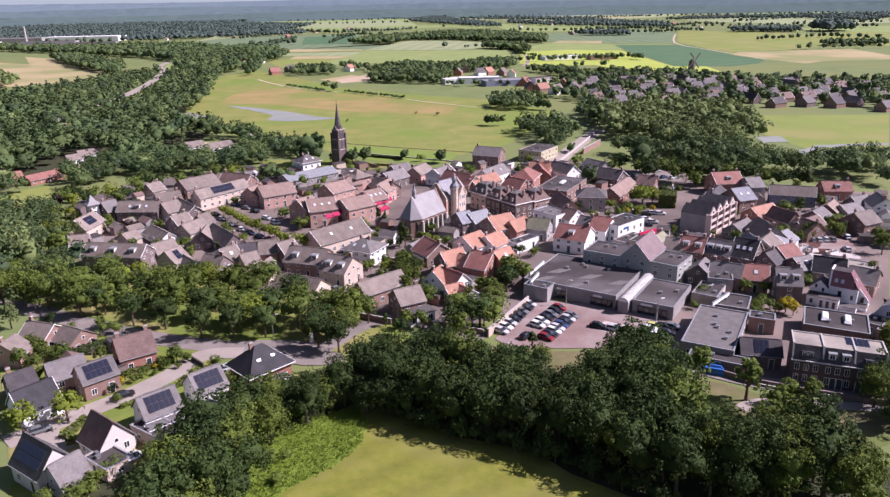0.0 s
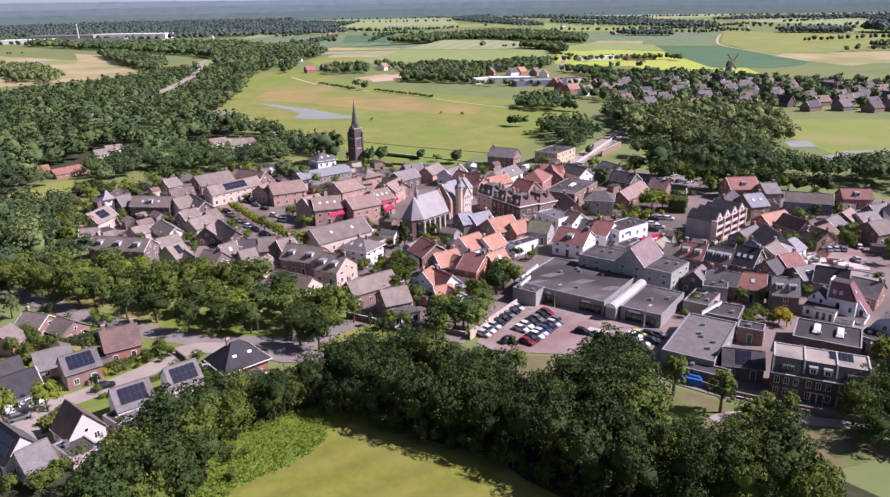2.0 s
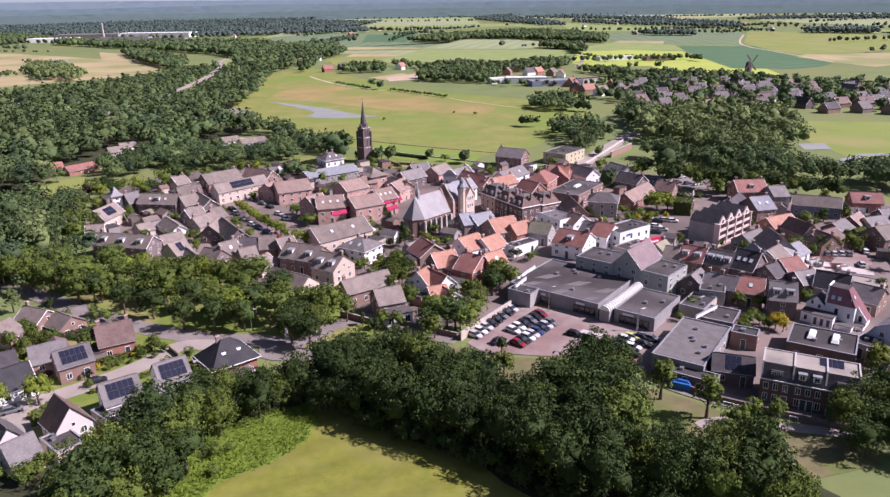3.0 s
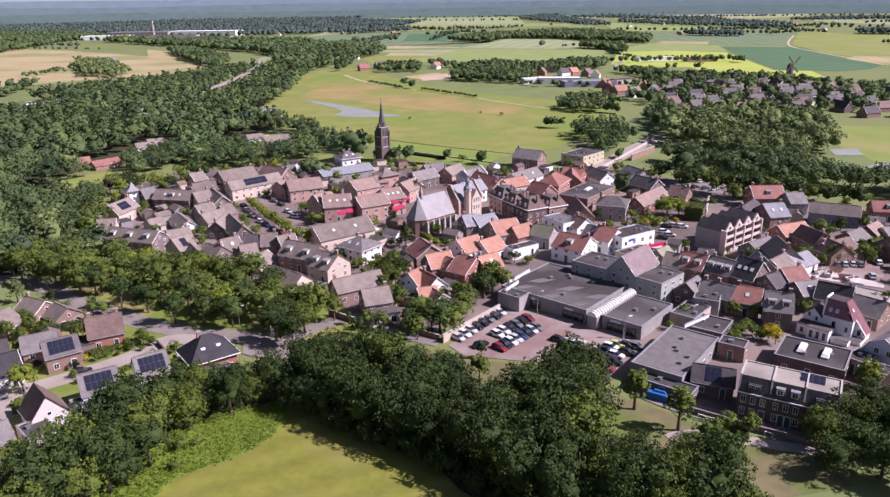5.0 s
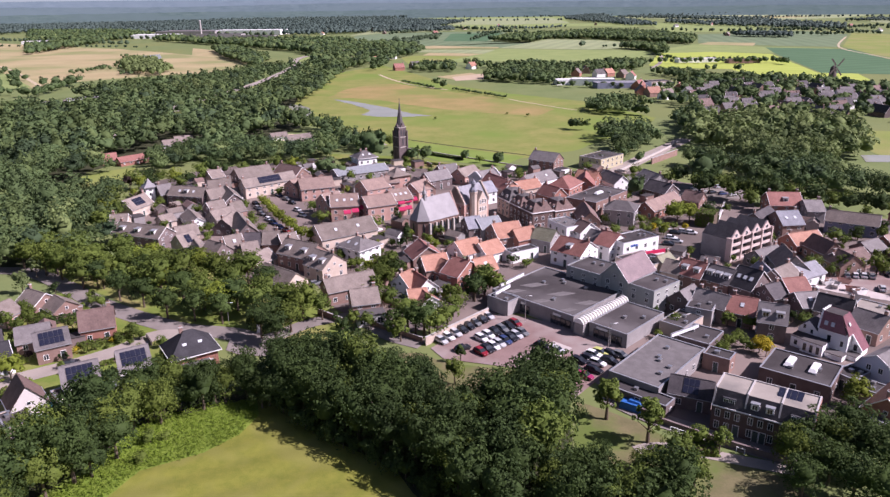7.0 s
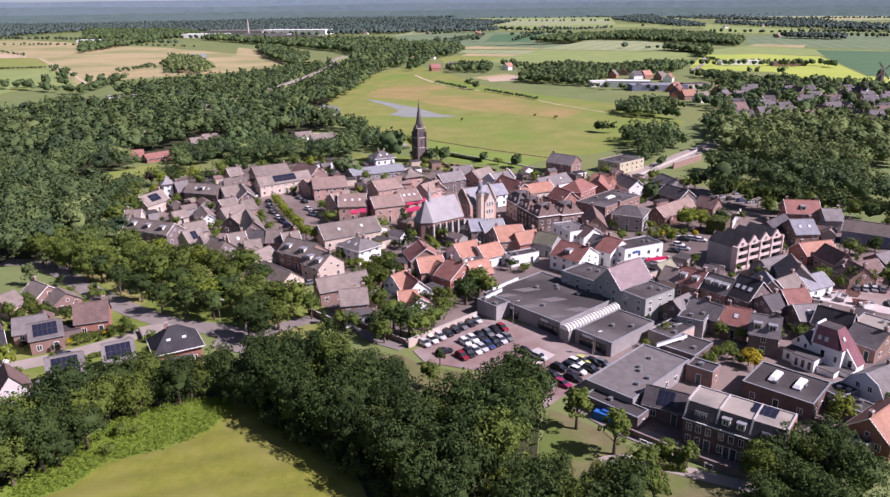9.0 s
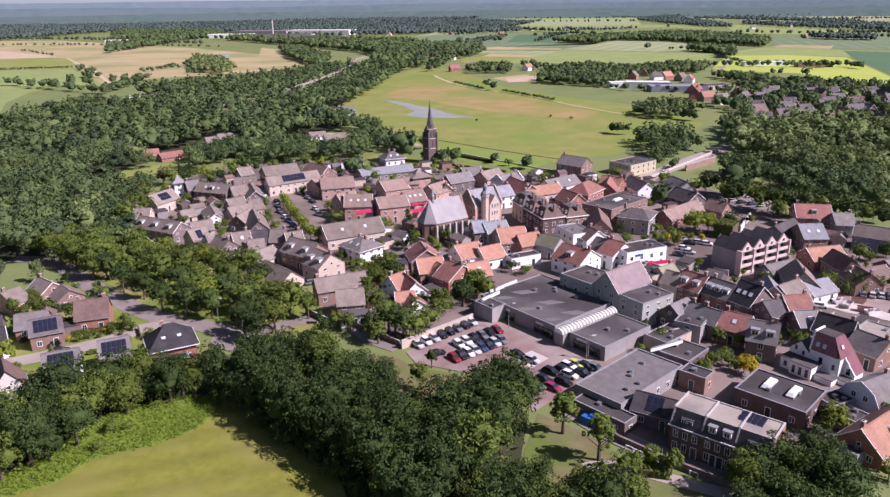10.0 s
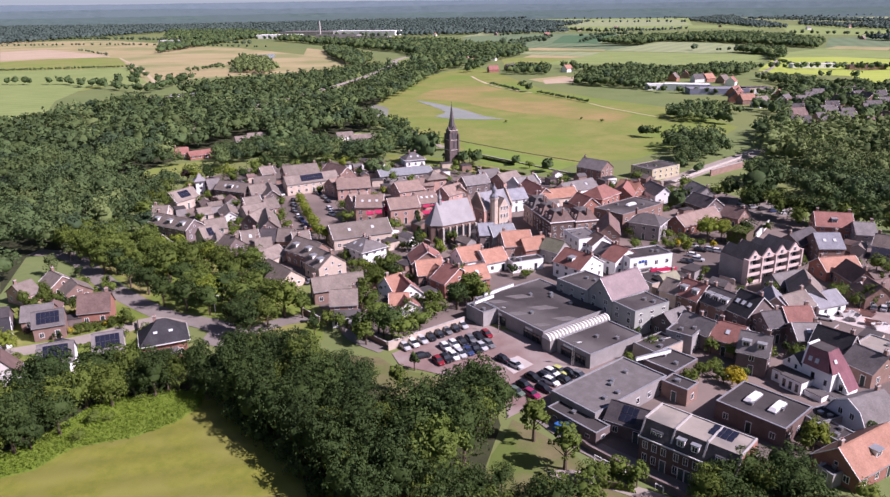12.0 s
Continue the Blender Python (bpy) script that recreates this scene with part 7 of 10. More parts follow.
villa(-42.6, 111.0, 32, 9.6, 8.6, 6.0, 9.0, "white", "darkgrey", "large white villa under a slate hipped roof")
pyramid_house(-22.2, 64.0, 35, 8.0, 8.0, 11.0, "pink", "taupe", "square brick pavilion with flared pyramid roof")
pyramid_house(-122.2, 49.6, 35, 3.6, 6.8, 10.2, "white", "lead", "slim white corner turret with pyramid roof")
terrace(61.3, -115.6, -32)
white_house(90.5, -82.5, -48)
apartments(92.4, -12.8, 37)

# covered market: main hall, rear halls, arcade and side hall
arcade(40.4, -67.3, 46)
flat(47.6, -93.8, -40, 11.0, 22.5, 3.9, "grey", "paleflat", vents=5, label="grey workshop with broad flat felt roof")
flat(41.5, -105.5, -40, 12.0, 4.0, 2.8, "dark", "flatroof", vents=1, label="low dark lean-to with flat roof")


def worn_felt(x, y, z, turn, w, d):
    """A pale weathered lozenge on a felt roof."""
    e = thing("roof_patch", x, y, z, turn, "pale worn lozenge of felt on the hall roof", "roof patch")
    part("felt_sheet", Shape().loft([[(-w / 2, 0, 0), (-w * 0.1, -d / 2, 0), (w / 2, 0, 0), (w * 0.1, d / 2, 0)], [(-w / 2, 0, 0.012), (-w * 0.1, -d / 2, 0.012), (w / 2, 0, 0.012), (w * 0.1, d / 2, 0.012)]]), ["felt_pale"], e)


worn_felt(25.1, -50.9, 3.714, 5, 8.0, 3.2)
worn_felt(31.7, -57.2, 3.714, 5, 8.0, 3.2)
worn_felt(37.7, -63.1, 3.714, 5, 7.5, 3.0)
worn_felt(19.8, -55.2, 3.714, 5, 6.0, 2.6)
worn_felt(25.8, -61.9, 3.714, 5, 6.0, 2.6)
worn_felt(32.1, -67.6, 3.714, 5, 5.0, 2.2)

# ---- far buildings ----
far_village([(185.4, 362.0), (220.5, 427.7), (271.9, 454.7), (319.0, 429.7), (348.0, 370.8), (461.7, 325.8), (348.0, 196.2), (286.7, 233.9), (237.3, 238.1), (200.7, 258.7), (163.1, 262.1)])
flat(107.7, 480.3, 10, 30, 14, 5.0, "white", "whiteroof", windows=0, vents=0, doors=0, label="low industrial shed on the village edge")
flat(128.4, 472.6, -8, 40, 16, 6.0, "white", "whiteroof", windows=0, vents=0, doors=0, label="low industrial shed on the village edge")
flat(150.9, 450.1, 5, 50, 20, 5.0, "blue", "bluegrey", windows=0, vents=0, doors=0, label="low industrial shed on the village edge")
flat(181.6, 456.0, 20, 30, 14, 5.0, "cream", "flatroof", windows=0, vents=0, doors=0, label="low industrial shed on the village edge")
flat(-773.6, 1642.4, 5, 110, 60, 9.0, "white", "whiteroof", windows=0, vents=0, doors=0, label="white factory hall among distant woods")
flat(-749.0, 1832.0, -5, 170, 110, 11.0, "grey", "paleflat", windows=0, vents=0, doors=0, label="white factory hall among distant woods")
flat(-604.2, 1624.3, 4, 110, 50, 9.0, "grey", "flatroof", windows=0, vents=0, doors=0, label="white factory hall among distant woods")
flat(-580.1, 1815.5, -8, 190, 70, 12.0, "white", "whiteroof", windows=0, vents=0, doors=0, label="white factory hall among distant woods")
flat(-488.1, 1534.0, 0, 90, 40, 8.0, "grey", "flatroof", windows=0, vents=0, doors=0, label="white factory hall among distant woods")
flat(-922.3, 1421.0, 10, 120, 30, 6.0, "white", "whiteroof", windows=0, vents=0, doors=0, label="white factory hall among distant woods")
flat(301.6, 724.2, 4, 50, 16, 5.0, "white", "whiteroof", windows=0, vents=0, doors=0, label="long farm shed between fields")
flat(353.7, 705.9, 4, 40, 14, 5.0, "brown", "flatroof", windows=0, vents=0, doors=0, label="long farm shed between fields")
flat(186.8, 455.4, 8, 24, 12, 4.0, "white", "flatroof", windows=0, vents=0, doors=0, label="long farm shed between fields")
flat(-314.3, 350.2, 40, 60, 20, 4.0, "cream", "flatroof", windows=0, vents=0, doors=0, label="low white shed beside the wood")
flat(-306.9, 362.8, 30, 30, 14, 5.0, "white", "flatroof", windows=0, vents=0, doors=0, label="low white shed beside the wood")
house(-140.8, 761.4, 25, 12, 9, 3.6, 8, "brown", "taupe", windows=0, group="far houses")
house(-132.6, 799.2, 40, 12, 9, 3.6, 8, "white", "red", windows=0, group="far houses")
house(-163.4, 836.2, 55, 12, 9, 3.6, 8, "red", "darkgrey", windows=0, group="far houses")
house(-115.8, 776.4, 70, 12, 9, 3.6, 8, "brown", "orange", windows=0, group="far houses")
house(-97.8, 835.4, 85, 12, 9, 3.6, 8, "white", "taupe", windows=0, group="far houses")
house(-73.2, 649.1, 25, 12, 9, 3.6, 8, "red", "red", windows=0, group="far houses")
house(-55.8, 677.8, 40, 12, 9, 3.6, 8, "brown", "darkgrey", windows=0, group="far houses")
house(13.9, 659.1, 55, 12, 9, 3.6, 8, "white", "orange", windows=0, group="far houses")
house(125.2, 558.1, 70, 12, 9, 3.6, 8, "red", "taupe", windows=0, group="far houses")
house(139.5, 589.0, 85, 12, 9, 3.6, 8, "brown", "red", windows=0, group="far houses")
house(147.9, 548.7, 25, 12, 9, 3.6, 8, "white", "darkgrey", windows=0, group="far houses")
house(157.9, 553.6, 40, 12, 9, 3.6, 8, "red", "orange", windows=0, group="far houses")
house(170.1, 539.5, 55, 12, 9, 3.6, 8, "brown", "taupe", windows=0, group="far houses")
house(174.9, 521.0, 70, 12, 9, 3.6, 8, "white", "red", windows=0, group="far houses")
house(155.6, 392.3, 85, 12, 9, 3.6, 8, "red", "darkgrey", windows=0, group="far houses")
house(162.1, 379.7, 25, 12, 9, 3.6, 8, "brown", "orange", windows=0, group="far houses")
house(169.6, 363.7, 40, 12, 9, 3.6, 8, "white", "taupe", windows=0, group="far houses")
house(163.1, 434.5, 55, 12, 9, 3.6, 8, "red", "red", windows=0, group="far houses")
house(-180.4, 921.1, 70, 12, 9, 3.6, 8, "brown", "darkgrey", windows=0, group="far houses")
house(-367.2, 1713.5, 85, 12, 9, 3.6, 8, "white", "orange", windows=0, group="far houses")
house(-370.9, 1861.3, 25, 12, 9, 3.6, 8, "red", "taupe", windows=0, group="far houses")
house(-71.3, 1689.0, 40, 12, 9, 3.6, 8, "brown", "red", windows=0, group="far houses")
house(189.8, 376.6, 55, 12, 9, 3.6, 8, "white", "darkgrey", windows=0, group="far houses")
house(192.0, 409.0, 70, 12, 9, 3.6, 8, "red", "orange", windows=0, group="far houses")
house(-206.9, 1732.7, 85, 12, 9, 3.6, 8, "brown", "taupe", windows=0, group="far houses")
house(-104.4, 190.0, 35, 10, 7, 2.6, 4.2, "white", "taupe", chimney=0, group="far houses")
house(-92.7, 181.9, 35, 10, 7, 2.6, 4.2, "white", "taupe", chimney=0, group="far houses")
house(-88.4, 185.2, 35, 10, 7, 2.6, 4.2, "white", "taupe", chimney=0, group="far houses")
house(-82.7, 164.2, 35, 10, 7, 2.6, 4.2, "white", "taupe", chimney=0, group="far houses")
house(-158.3, 181.4, 35, 10, 7, 2.6, 4.2, "white", "taupe", chimney=0, group="far houses")
house(-160.5, 169.6, 35, 10, 7, 2.6, 4.2, "white", "taupe", chimney=0, group="far houses")
house(-210.3, 194.1, 35, 10, 7, 2.6, 4.2, "white", "taupe", chimney=0, group="far houses")
house(-1513.6, 2556.2, 25, 12, 9, 3.6, 8, "white", "red", windows=0, group="far houses")
house(-1500.0, 2673.8, 40, 12, 9, 3.6, 8, "cream", "taupe", windows=0, group="far houses")
house(-1244.9, 2346.4, 55, 12, 9, 3.6, 8, "brown", "orange", windows=0, group="far houses")
house(-1321.8, 2667.9, 70, 12, 9, 3.6, 8, "white", "grey", windows=0, group="far houses")
house(-1299.3, 2795.2, 85, 12, 9, 3.6, 8, "cream", "red", windows=0, group="far houses")
house(-498.5, 2175.3, 25, 12, 9, 3.6, 8, "brown", "taupe", windows=0, group="far houses")
house(-367.3, 1985.2, 40, 12, 9, 3.6, 8, "white", "orange", windows=0, group="far houses")
house(-330.9, 2215.9, 55, 12, 9, 3.6, 8, "cream", "grey", windows=0, group="far houses")
house(-257.0, 1903.7, 70, 12, 9, 3.6, 8, "brown", "red", windows=0, group="far houses")
house(-231.5, 2347.6, 85, 12, 9, 3.6, 8, "white", "taupe", windows=0, group="far houses")
house(-625.5, 2449.5, 25, 12, 9, 3.6, 8, "cream", "orange", windows=0, group="far houses")
house(-1605.6, 2999.7, 40, 12, 9, 3.6, 8, "brown", "grey", windows=0, group="far houses")
house(112.8, 2203.3, 55, 12, 9, 3.6, 8, "white", "red", windows=0, group="far houses")
house(155.8, 2025.2, 70, 12, 9, 3.6, 8, "cream", "taupe", windows=0, group="far houses")
house(433.1, 2244.4, 85, 12, 9, 3.6, 8, "brown", "orange", windows=0, group="far houses")
house(624.1, 1988.9, 25, 12, 9, 3.6, 8, "white", "grey", windows=0, group="far houses")
house(760.0, 2097.1, 40, 12, 9, 3.6, 8, "cream", "red", windows=0, group="far houses")
house(578.8, 1419.9, 55, 12, 9, 3.6, 8, "brown", "taupe", windows=0, group="far houses")
house(827.0, 1903.9, 70, 12, 9, 3.6, 8, "white", "orange", windows=0, group="far houses")
house(864.4, 1663.7, 85, 12, 9, 3.6, 8, "cream", "grey", windows=0, group="far houses")
house(1061.3, 1855.1, 25, 12, 9, 3.6, 8, "brown", "red", windows=0, group="far houses")
house(974.0, 1547.1, 40, 12, 9, 3.6, 8, "white", "taupe", windows=0, group="far houses")
house(2.0, 1987.4, 55, 12, 9, 3.6, 8, "cream", "orange", windows=0, group="far houses")
# ---- trees and hedges of the town ----
grove([(-36.0, -91.5), (-24.0, -93.0), (-13.0, -99.0), (-2.0, -103.5), (4.0, -107.0), (11.0, -108.5), (16.0, -101.5), (22.0, -99.5), (24.5, -107.0), (23.0, -118.0), (23.0, -128.0), (33.0, -137.0), (41.0, -140.5), (45.0, -147.0), (38.0, -154.0), (22.0, -151.0), (10.0, -141.0), (3.0, -133.0), (-3.0, -127.0), (-10.0, -122.5), (-16.0, -118.0), (-22.0, -111.0), (-29.0, -103.0), (-34.0, -95.0)], 5.2, 12.0, "belt", " in the belt below the town", 0.88)
for a, b in ((-28.5, -105.0), (-23.0, -110.5), (-18.5, -115.0), (-13.0, -119.0), (-7.5, -122.8), (-2.0, -126.8), (2.5, -131.5), (7.0, -137.0), (12.0, -142.5)):
    tree(a, b, 13.2, "belt", 0.85, " at the edge of the belt")
for i in range(34):      # underwood along the field side
    f = i / 33 * 8
    k = min(7, int(f))
    edge = ((-31.0, -105.5), (-26.0, -112.0), (-21.0, -117.0), (-15.0, -121.3), (-9.0, -125.0), (-4.0, -129.0), (0.5, -134.0), (5.0, -139.5), (10.5, -145.5))
    (x1, y1), (x2, y2) = edge[k], edge[k + 1]
    tree(x1 + (x2 - x1) * (f - k) + 0.7 * math.sin(i * 2.1), y1 + (y2 - y1) * (f - k) + 0.7 * math.cos(i * 1.7), 3.6 + 1.2 * math.sin(i * 1.3), "underwood", 0.9, " under the belt")
for a, b, h, k in ((25.0, -107.5, 13.0, "belt"), (20.5, -104.0, 11.5, "belt"), (22.5, -112.5, 12.0, "beltmid"), (36.0, -128.5, 5.5, "beltmid"), (40.5, -129.5, 5.0, "beltmid"), (44.5, -130.5, 5.6, "mid"), (29.5, -127.0, 6.0, "belt")):
    tree(a, b, h, k, 0.95, " beside the grass verge")
for i in range(15):
    f = i / 14
    tree(-75.7 + 26.7 * f, 46.0 - 48.1 * f, 5.0 + 0.8 * math.sin(i * 1.9), "bright", 0.95, " in a row beside the parking street")
for a, b, h, k in ((-132.9, 58.2, 4.0, "bright"), (-133.2, 66.0, 5.0, "mid"), (-90.9, -1.2, 3.4, "bright"), (-41.7, 2.5, 3.6, "bush"), (-22.0, -10.2, 3.4, "bright"), (-21.0, -25.7, 4.0, "mid"), (-12.3, -2.6, 4.6, "bright"),
                   (-18.4, 17.5, 7.5, "column"), (-17.0, 13.5, 6.5, "column"), (-10.3, -15.8, 3.0, "bush"), (-6.6, -4.2, 3.8, "mid"), (-2.8, -60.0, 5.0, "mid"), (3.5, -55.4, 6.0, "mid"), (-44.8, -71.6, 4.5, "bright"),
                   (-23.1, -74.6, 5.0, "dark"), (-29.8, -65.5, 7.5, "mid"), (75.6, -80.8, 3.4, "mid"), (67.0, -79.9, 2.8, "bush"), (119.0, -27.4, 4.0, "bright")):
    tree(a, b, h, k, 1.0)
tree_line([(-43.4, 126.0), (-40.0, 131.0), (-37.0, 127.0)], 4.0, 15.0, 3.0, "tall willows beside the church tower")
tree_line([(-21.0, 126.8), (-19.5, 124.0)], 3.0, 9.0, 1.0, "dark churchyard yews")
tree_line([(-14.4, 127.1), (-12.2, 128.0)], 2.0, 9.5, 1.0, "dark churchyard yews")
tree_line([(5.5, 128.3), (7.5, 127.6)], 2.0, 6.5, 1.0, "dark churchyard yews")
tree_line([(22.0, 114.5), (23.5, 115.5)], 2.0, 8.5, 1.0, "round tree on the churchyard edge")
tree_line([(-61.0, 110.0), (-58.0, 100.0), (-53.2, 90.3), (-50.0, 86.0)], 5.0, 8.0, 5.0, "garden trees of the villa")
tree_line([(75.0, 53.7), (77.0, 56.0)], 3.0, 10.0, 2.0, "garden trees behind the street")
tree_line([(106.0, 66.0), (109.0, 70.0), (113.0, 72.0)], 4.0, 14.0, 4.0, "tall trees at the bridge road")
tree_line([(91.0, 119.0), (97.0, 130.0)], 5.0, 6.0, 2.0, "roadside trees of the bridge")
for a, b, h, k in ((81.9, 15.4, 8.5, "bright"), (86.5, 16.5, 7.5, "bright"), (79.0, 9.5, 3.0, "bush"), (83.0, 9.0, 2.6, "yellow"), (118.0, -31.0, 4.6, "bright")):
    tree(a, b, h, k, 1.1)
grove([(-70.0, -138.0), (-68.5, -127.0), (-67.0, -119.5), (-63.0, -116.0), (-57.0, -116.5), (-54.5, -122.0), (-56.0, -130.0), (-61.0, -138.0), (-69.0, -152.0)], 3.9, 11.4, "belt", " in the belt beside the street", 0.95)
grove([(-60.0, -111.0), (-57.0, -105.0), (-50.0, -101.0), (-42.0, -99.5), (-37.0, -101.0), (-38.5, -105.0), (-44.0, -109.5), (-50.0, -113.5), (-56.0, -116.0)], 3.4, 9.2, "belt", " in the belt beside the street", 1.0)
grove([(-97.2, -23.8), (-77.4, -30.5), (-59.7, -39.4), (-44.7, -48.4), (-29.2, -58.6), (-32.2, -67.3), (-44.5, -63.5), (-65.0, -58.5), (-84.2, -47.8), (-110.8, -28.2)], 8.4, 9.6, "mid", " on the green along the avenue", 1.1, True)
grove([(61.5, -123.6), (67.7, -120.6), (73.0, -122.3), (70.9, -131.7), (60.2, -133.7)], 5.4, 8.0, "belt", " beside the terrace")
grove([(-130.0, -28.1), (-125.9, -6.4), (-115.4, -10.2), (-86.1, -35.1), (-83.4, -51.7), (-102.8, -45.3)], 6.4, 9.0, "mid", " on the west edge of the town", 1.1, True)
tree(38.5, -127.9, 5.5, "mid", 1.10, " below the lane")
tree(42.4, -129.0, 6.5, "mid", 1.10, " below the lane")
tree(44.1, -131.7, 5.5, "mid", 1.10, " below the lane")
tree(63.8, -124.4, 8.5, "belt", 1.10, " below the lane")
tree(69.0, -121.6, 9.5, "belt", 1.10, " below the lane")
tree(74.5, -120.6, 10.0, "belt", 1.10, " below the lane")
tree(74.9, -125.4, 10.0, "belt", 1.10, " below the lane")
tree(66.3, -130.5, 9.0, "belt", 1.10, " below the lane")
tree(68.2, -134.6, 9.0, "belt", 1.10, " below the lane")
tree(60.6, -133.7, 8.0, "belt", 1.10, " below the lane")
tree(75.9, -129.8, 10.0, "belt", 1.10, " below the lane")
tree(71.0, -137.6, 10.0, "belt", 1.10, " below the lane")
tree(-21.4, 462.0, 12.5, "dark", 1.10, " in the meadow")
tree(81.5, 216.2, 9.0, "dark", 1.10, " in the meadow")
tree(50.2, 273.9, 2.5, "bush", 1.10, " in the meadow")
tree(-14.0, 264.5, 2.0, "bush", 1.10, " in the meadow")
tree(36.2, 284.3, 2.0, "bush", 1.10, " in the meadow")
tree(-43.0, 149.2, 3.0, "bush", 1.10, " in the meadow")
tree(72.7, 220.1, 5.0, "dark", 1.10, " in the meadow")
tree(-28.1, -89.3, 9.0, "belt", 1.05, " beside the road")
tree(-21.4, -89.1, 6.6, "belt", 1.05, " beside the road")
tree(-27.7, -98.8, 9.5, "belt", 1.05, " beside the road")
tree(-14.1, -94.2, 6.6, "beltmid", 1.05, " beside the road")
tree(-20.3, -98.0, 10.0, "belt", 1.05, " beside the road")
tree(-8.7, -93.5, 6.6, "belt", 1.05, " beside the road")
tree(-3.3, -96.4, 6.6, "belt", 1.05, " beside the road")
tree(-21.4, -104.1, 10.0, "belt", 1.05, " beside the road")
tree(-25.6, -107.3, 9.0, "belt", 1.05, " beside the road")
tree(-25.8, -68.3, 4.0, "conifer", 1.05, " beside the road")
tree(-21.0, -70.9, 5.0, "mid", 1.05, " beside the road")
tree(-17.1, -71.7, 5.0, "mid", 1.05, " beside the road")
tree(-113.6, -30.5, 9.0, "dark", 1.00, " beside the avenue")
tree(-98.4, -43.9, 9.0, "dark", 1.00, " beside the avenue")
tree(-87.6, -53.3, 9.0, "dark", 1.00, " beside the avenue")
tree(-79.2, -57.4, 9.0, "dark", 1.00, " beside the avenue")
tree(-69.8, -64.9, 9.0, "dark", 1.00, " beside the avenue")
tree(-62.2, -66.4, 9.0, "dark", 1.00, " beside the avenue")
tree(-54.7, -67.9, 9.0, "dark", 1.00, " beside the avenue")
tree(-42.4, -76.5, 9.0, "dark", 1.00, " beside the avenue")
tree(-37.9, -79.7, 9.0, "dark", 1.00, " beside the avenue")
tree(-45.1, -5.4, 6.0, "bright", 1.50)
tree(-42.8, 57.6, 6.0, "bright", 1.00)
tree(-38.8, 67.5, 6.0, "mid", 1.00)
tree(-35.7, 79.2, 5.0, "mid", 1.00)
tree(-44.0, 49.3, 5.0, "bright", 1.00)
tree(-13.1, -2.7, 7.5, "conifer", 1.00)
tree(-5.4, -7.0, 4.0, "bright", 1.00)
tree(-16.1, -27.0, 5.5, "mid", 1.00)
tree(-17.5, -36.0, 5.5, "mid", 1.00)
tree(-18.5, -44.0, 5.0, "mid", 1.00)
tree(11.6, -45.5, 6.5, "mid", 1.00)
tree(8.7, -53.6, 6.0, "dark", 1.00)
tree(-5.4, -74.3, 8.5, "dark", 1.00)
tree(-2.1, -73.1, 6.0, "dark", 1.00)
tree(83.7, 20.3, 7.0, "bright", 1.00)
tree(80.5, 21.5, 5.0, "mid", 1.00)
tree(71.3, 6.7, 3.5, "yellow", 1.00)
tree(69.3, 16.5, 4.0, "bush", 1.00)
tree(63.9, 5.9, 3.0, "bush", 1.00)
tree(73.4, 3.5, 3.0, "bush", 1.00)
tree(33.4, 19.2, 5.0, "mid", 1.00)
tree(80.0, 77.9, 5.0, "mid", 1.00)
tree(77.7, 58.8, 5.0, "dark", 1.00)
tree(71.0, 46.9, 4.0, "mid", 1.00)
tree(73.1, -83.4, 4.5, "yellow", 1.00)
tree(73.9, -85.3, 4.0, "yellow", 1.00)
tree(64.8, -83.6, 3.0, "bush", 1.00)
tree(70.4, -77.6, 3.0, "bush", 1.00)
tree(70.5, -80.7, 3.0, "bush", 1.00)
tree(71.4, -83.2, 3.0, "bush", 1.00)
tree(116.1, -32.2, 4.0, "bush", 1.00)
tree(111.8, -35.5, 4.0, "bush", 1.00)
tree(130.5, -31.6, 5.0, "mid", 1.00)
tree(126.4, -34.6, 4.0, "bush", 1.00)
tree(92.6, -25.3, 3.0, "bush", 1.00)
tree(123.2, -28.4, 4.0, "bush", 1.00)
tree(131.1, -23.3, 4.0, "mid", 1.00)
tree(135.4, -2.6, 3.0, "bush", 1.00)
tree(129.2, -7.4, 3.0, "bush", 1.00)
tree(115.2, 35.8, 6.0, "mid", 1.00)
tree(149.2, 18.3, 6.0, "mid", 1.00)
tree(161.7, 26.0, 7.0, "mid", 1.00)
tree(150.7, 35.2, 7.0, "mid", 1.00)
tree(-95.2, -24.0, 6.5, "bright", 1.00)
tree(-92.2, -19.9, 6.0, "bright", 1.00)
tree(-86.9, -25.5, 6.0, "mid", 1.00)
tree(-106.8, 39.3, 5.0, "mid", 1.00)
tree(-106.0, 30.9, 5.0, "purple", 1.00)
tree(-109.2, 30.7, 4.0, "mid", 1.00)
tree(-139.6, 69.2, 7.0, "purple", 1.00)
tree(-101.4, 42.7, 4.0, "mid", 1.00)
tree(-62.0, 101.8, 7.0, "purple", 1.00)
tree(-56.4, 99.8, 6.0, "purple", 1.00)
tree(-18.0, 134.3, 7.0, "conifer", 1.00)
tree(-20.1, 129.0, 6.0, "column", 1.00)
tree(-14.7, 124.2, 6.0, "column", 1.00)
tree(-30.8, 129.7, 6.0, "column", 1.00)
tree(-23.1, 120.5, 4.0, "bush", 1.00)
tree(-48.2, 171.6, 10.0, "pale", 1.00)
tree(-42.7, 163.9, 9.0, "pale", 1.00)
tree(-35.5, 163.7, 8.0, "mid", 1.00)
tree(23.6, 122.3, 5.0, "dark", 1.00)
tree(5.3, 128.5, 4.0, "column", 1.00)
tree(13.7, 122.2, 4.0, "bush", 1.00)
tree(22.3, 124.5, 4.0, "dark", 1.00)
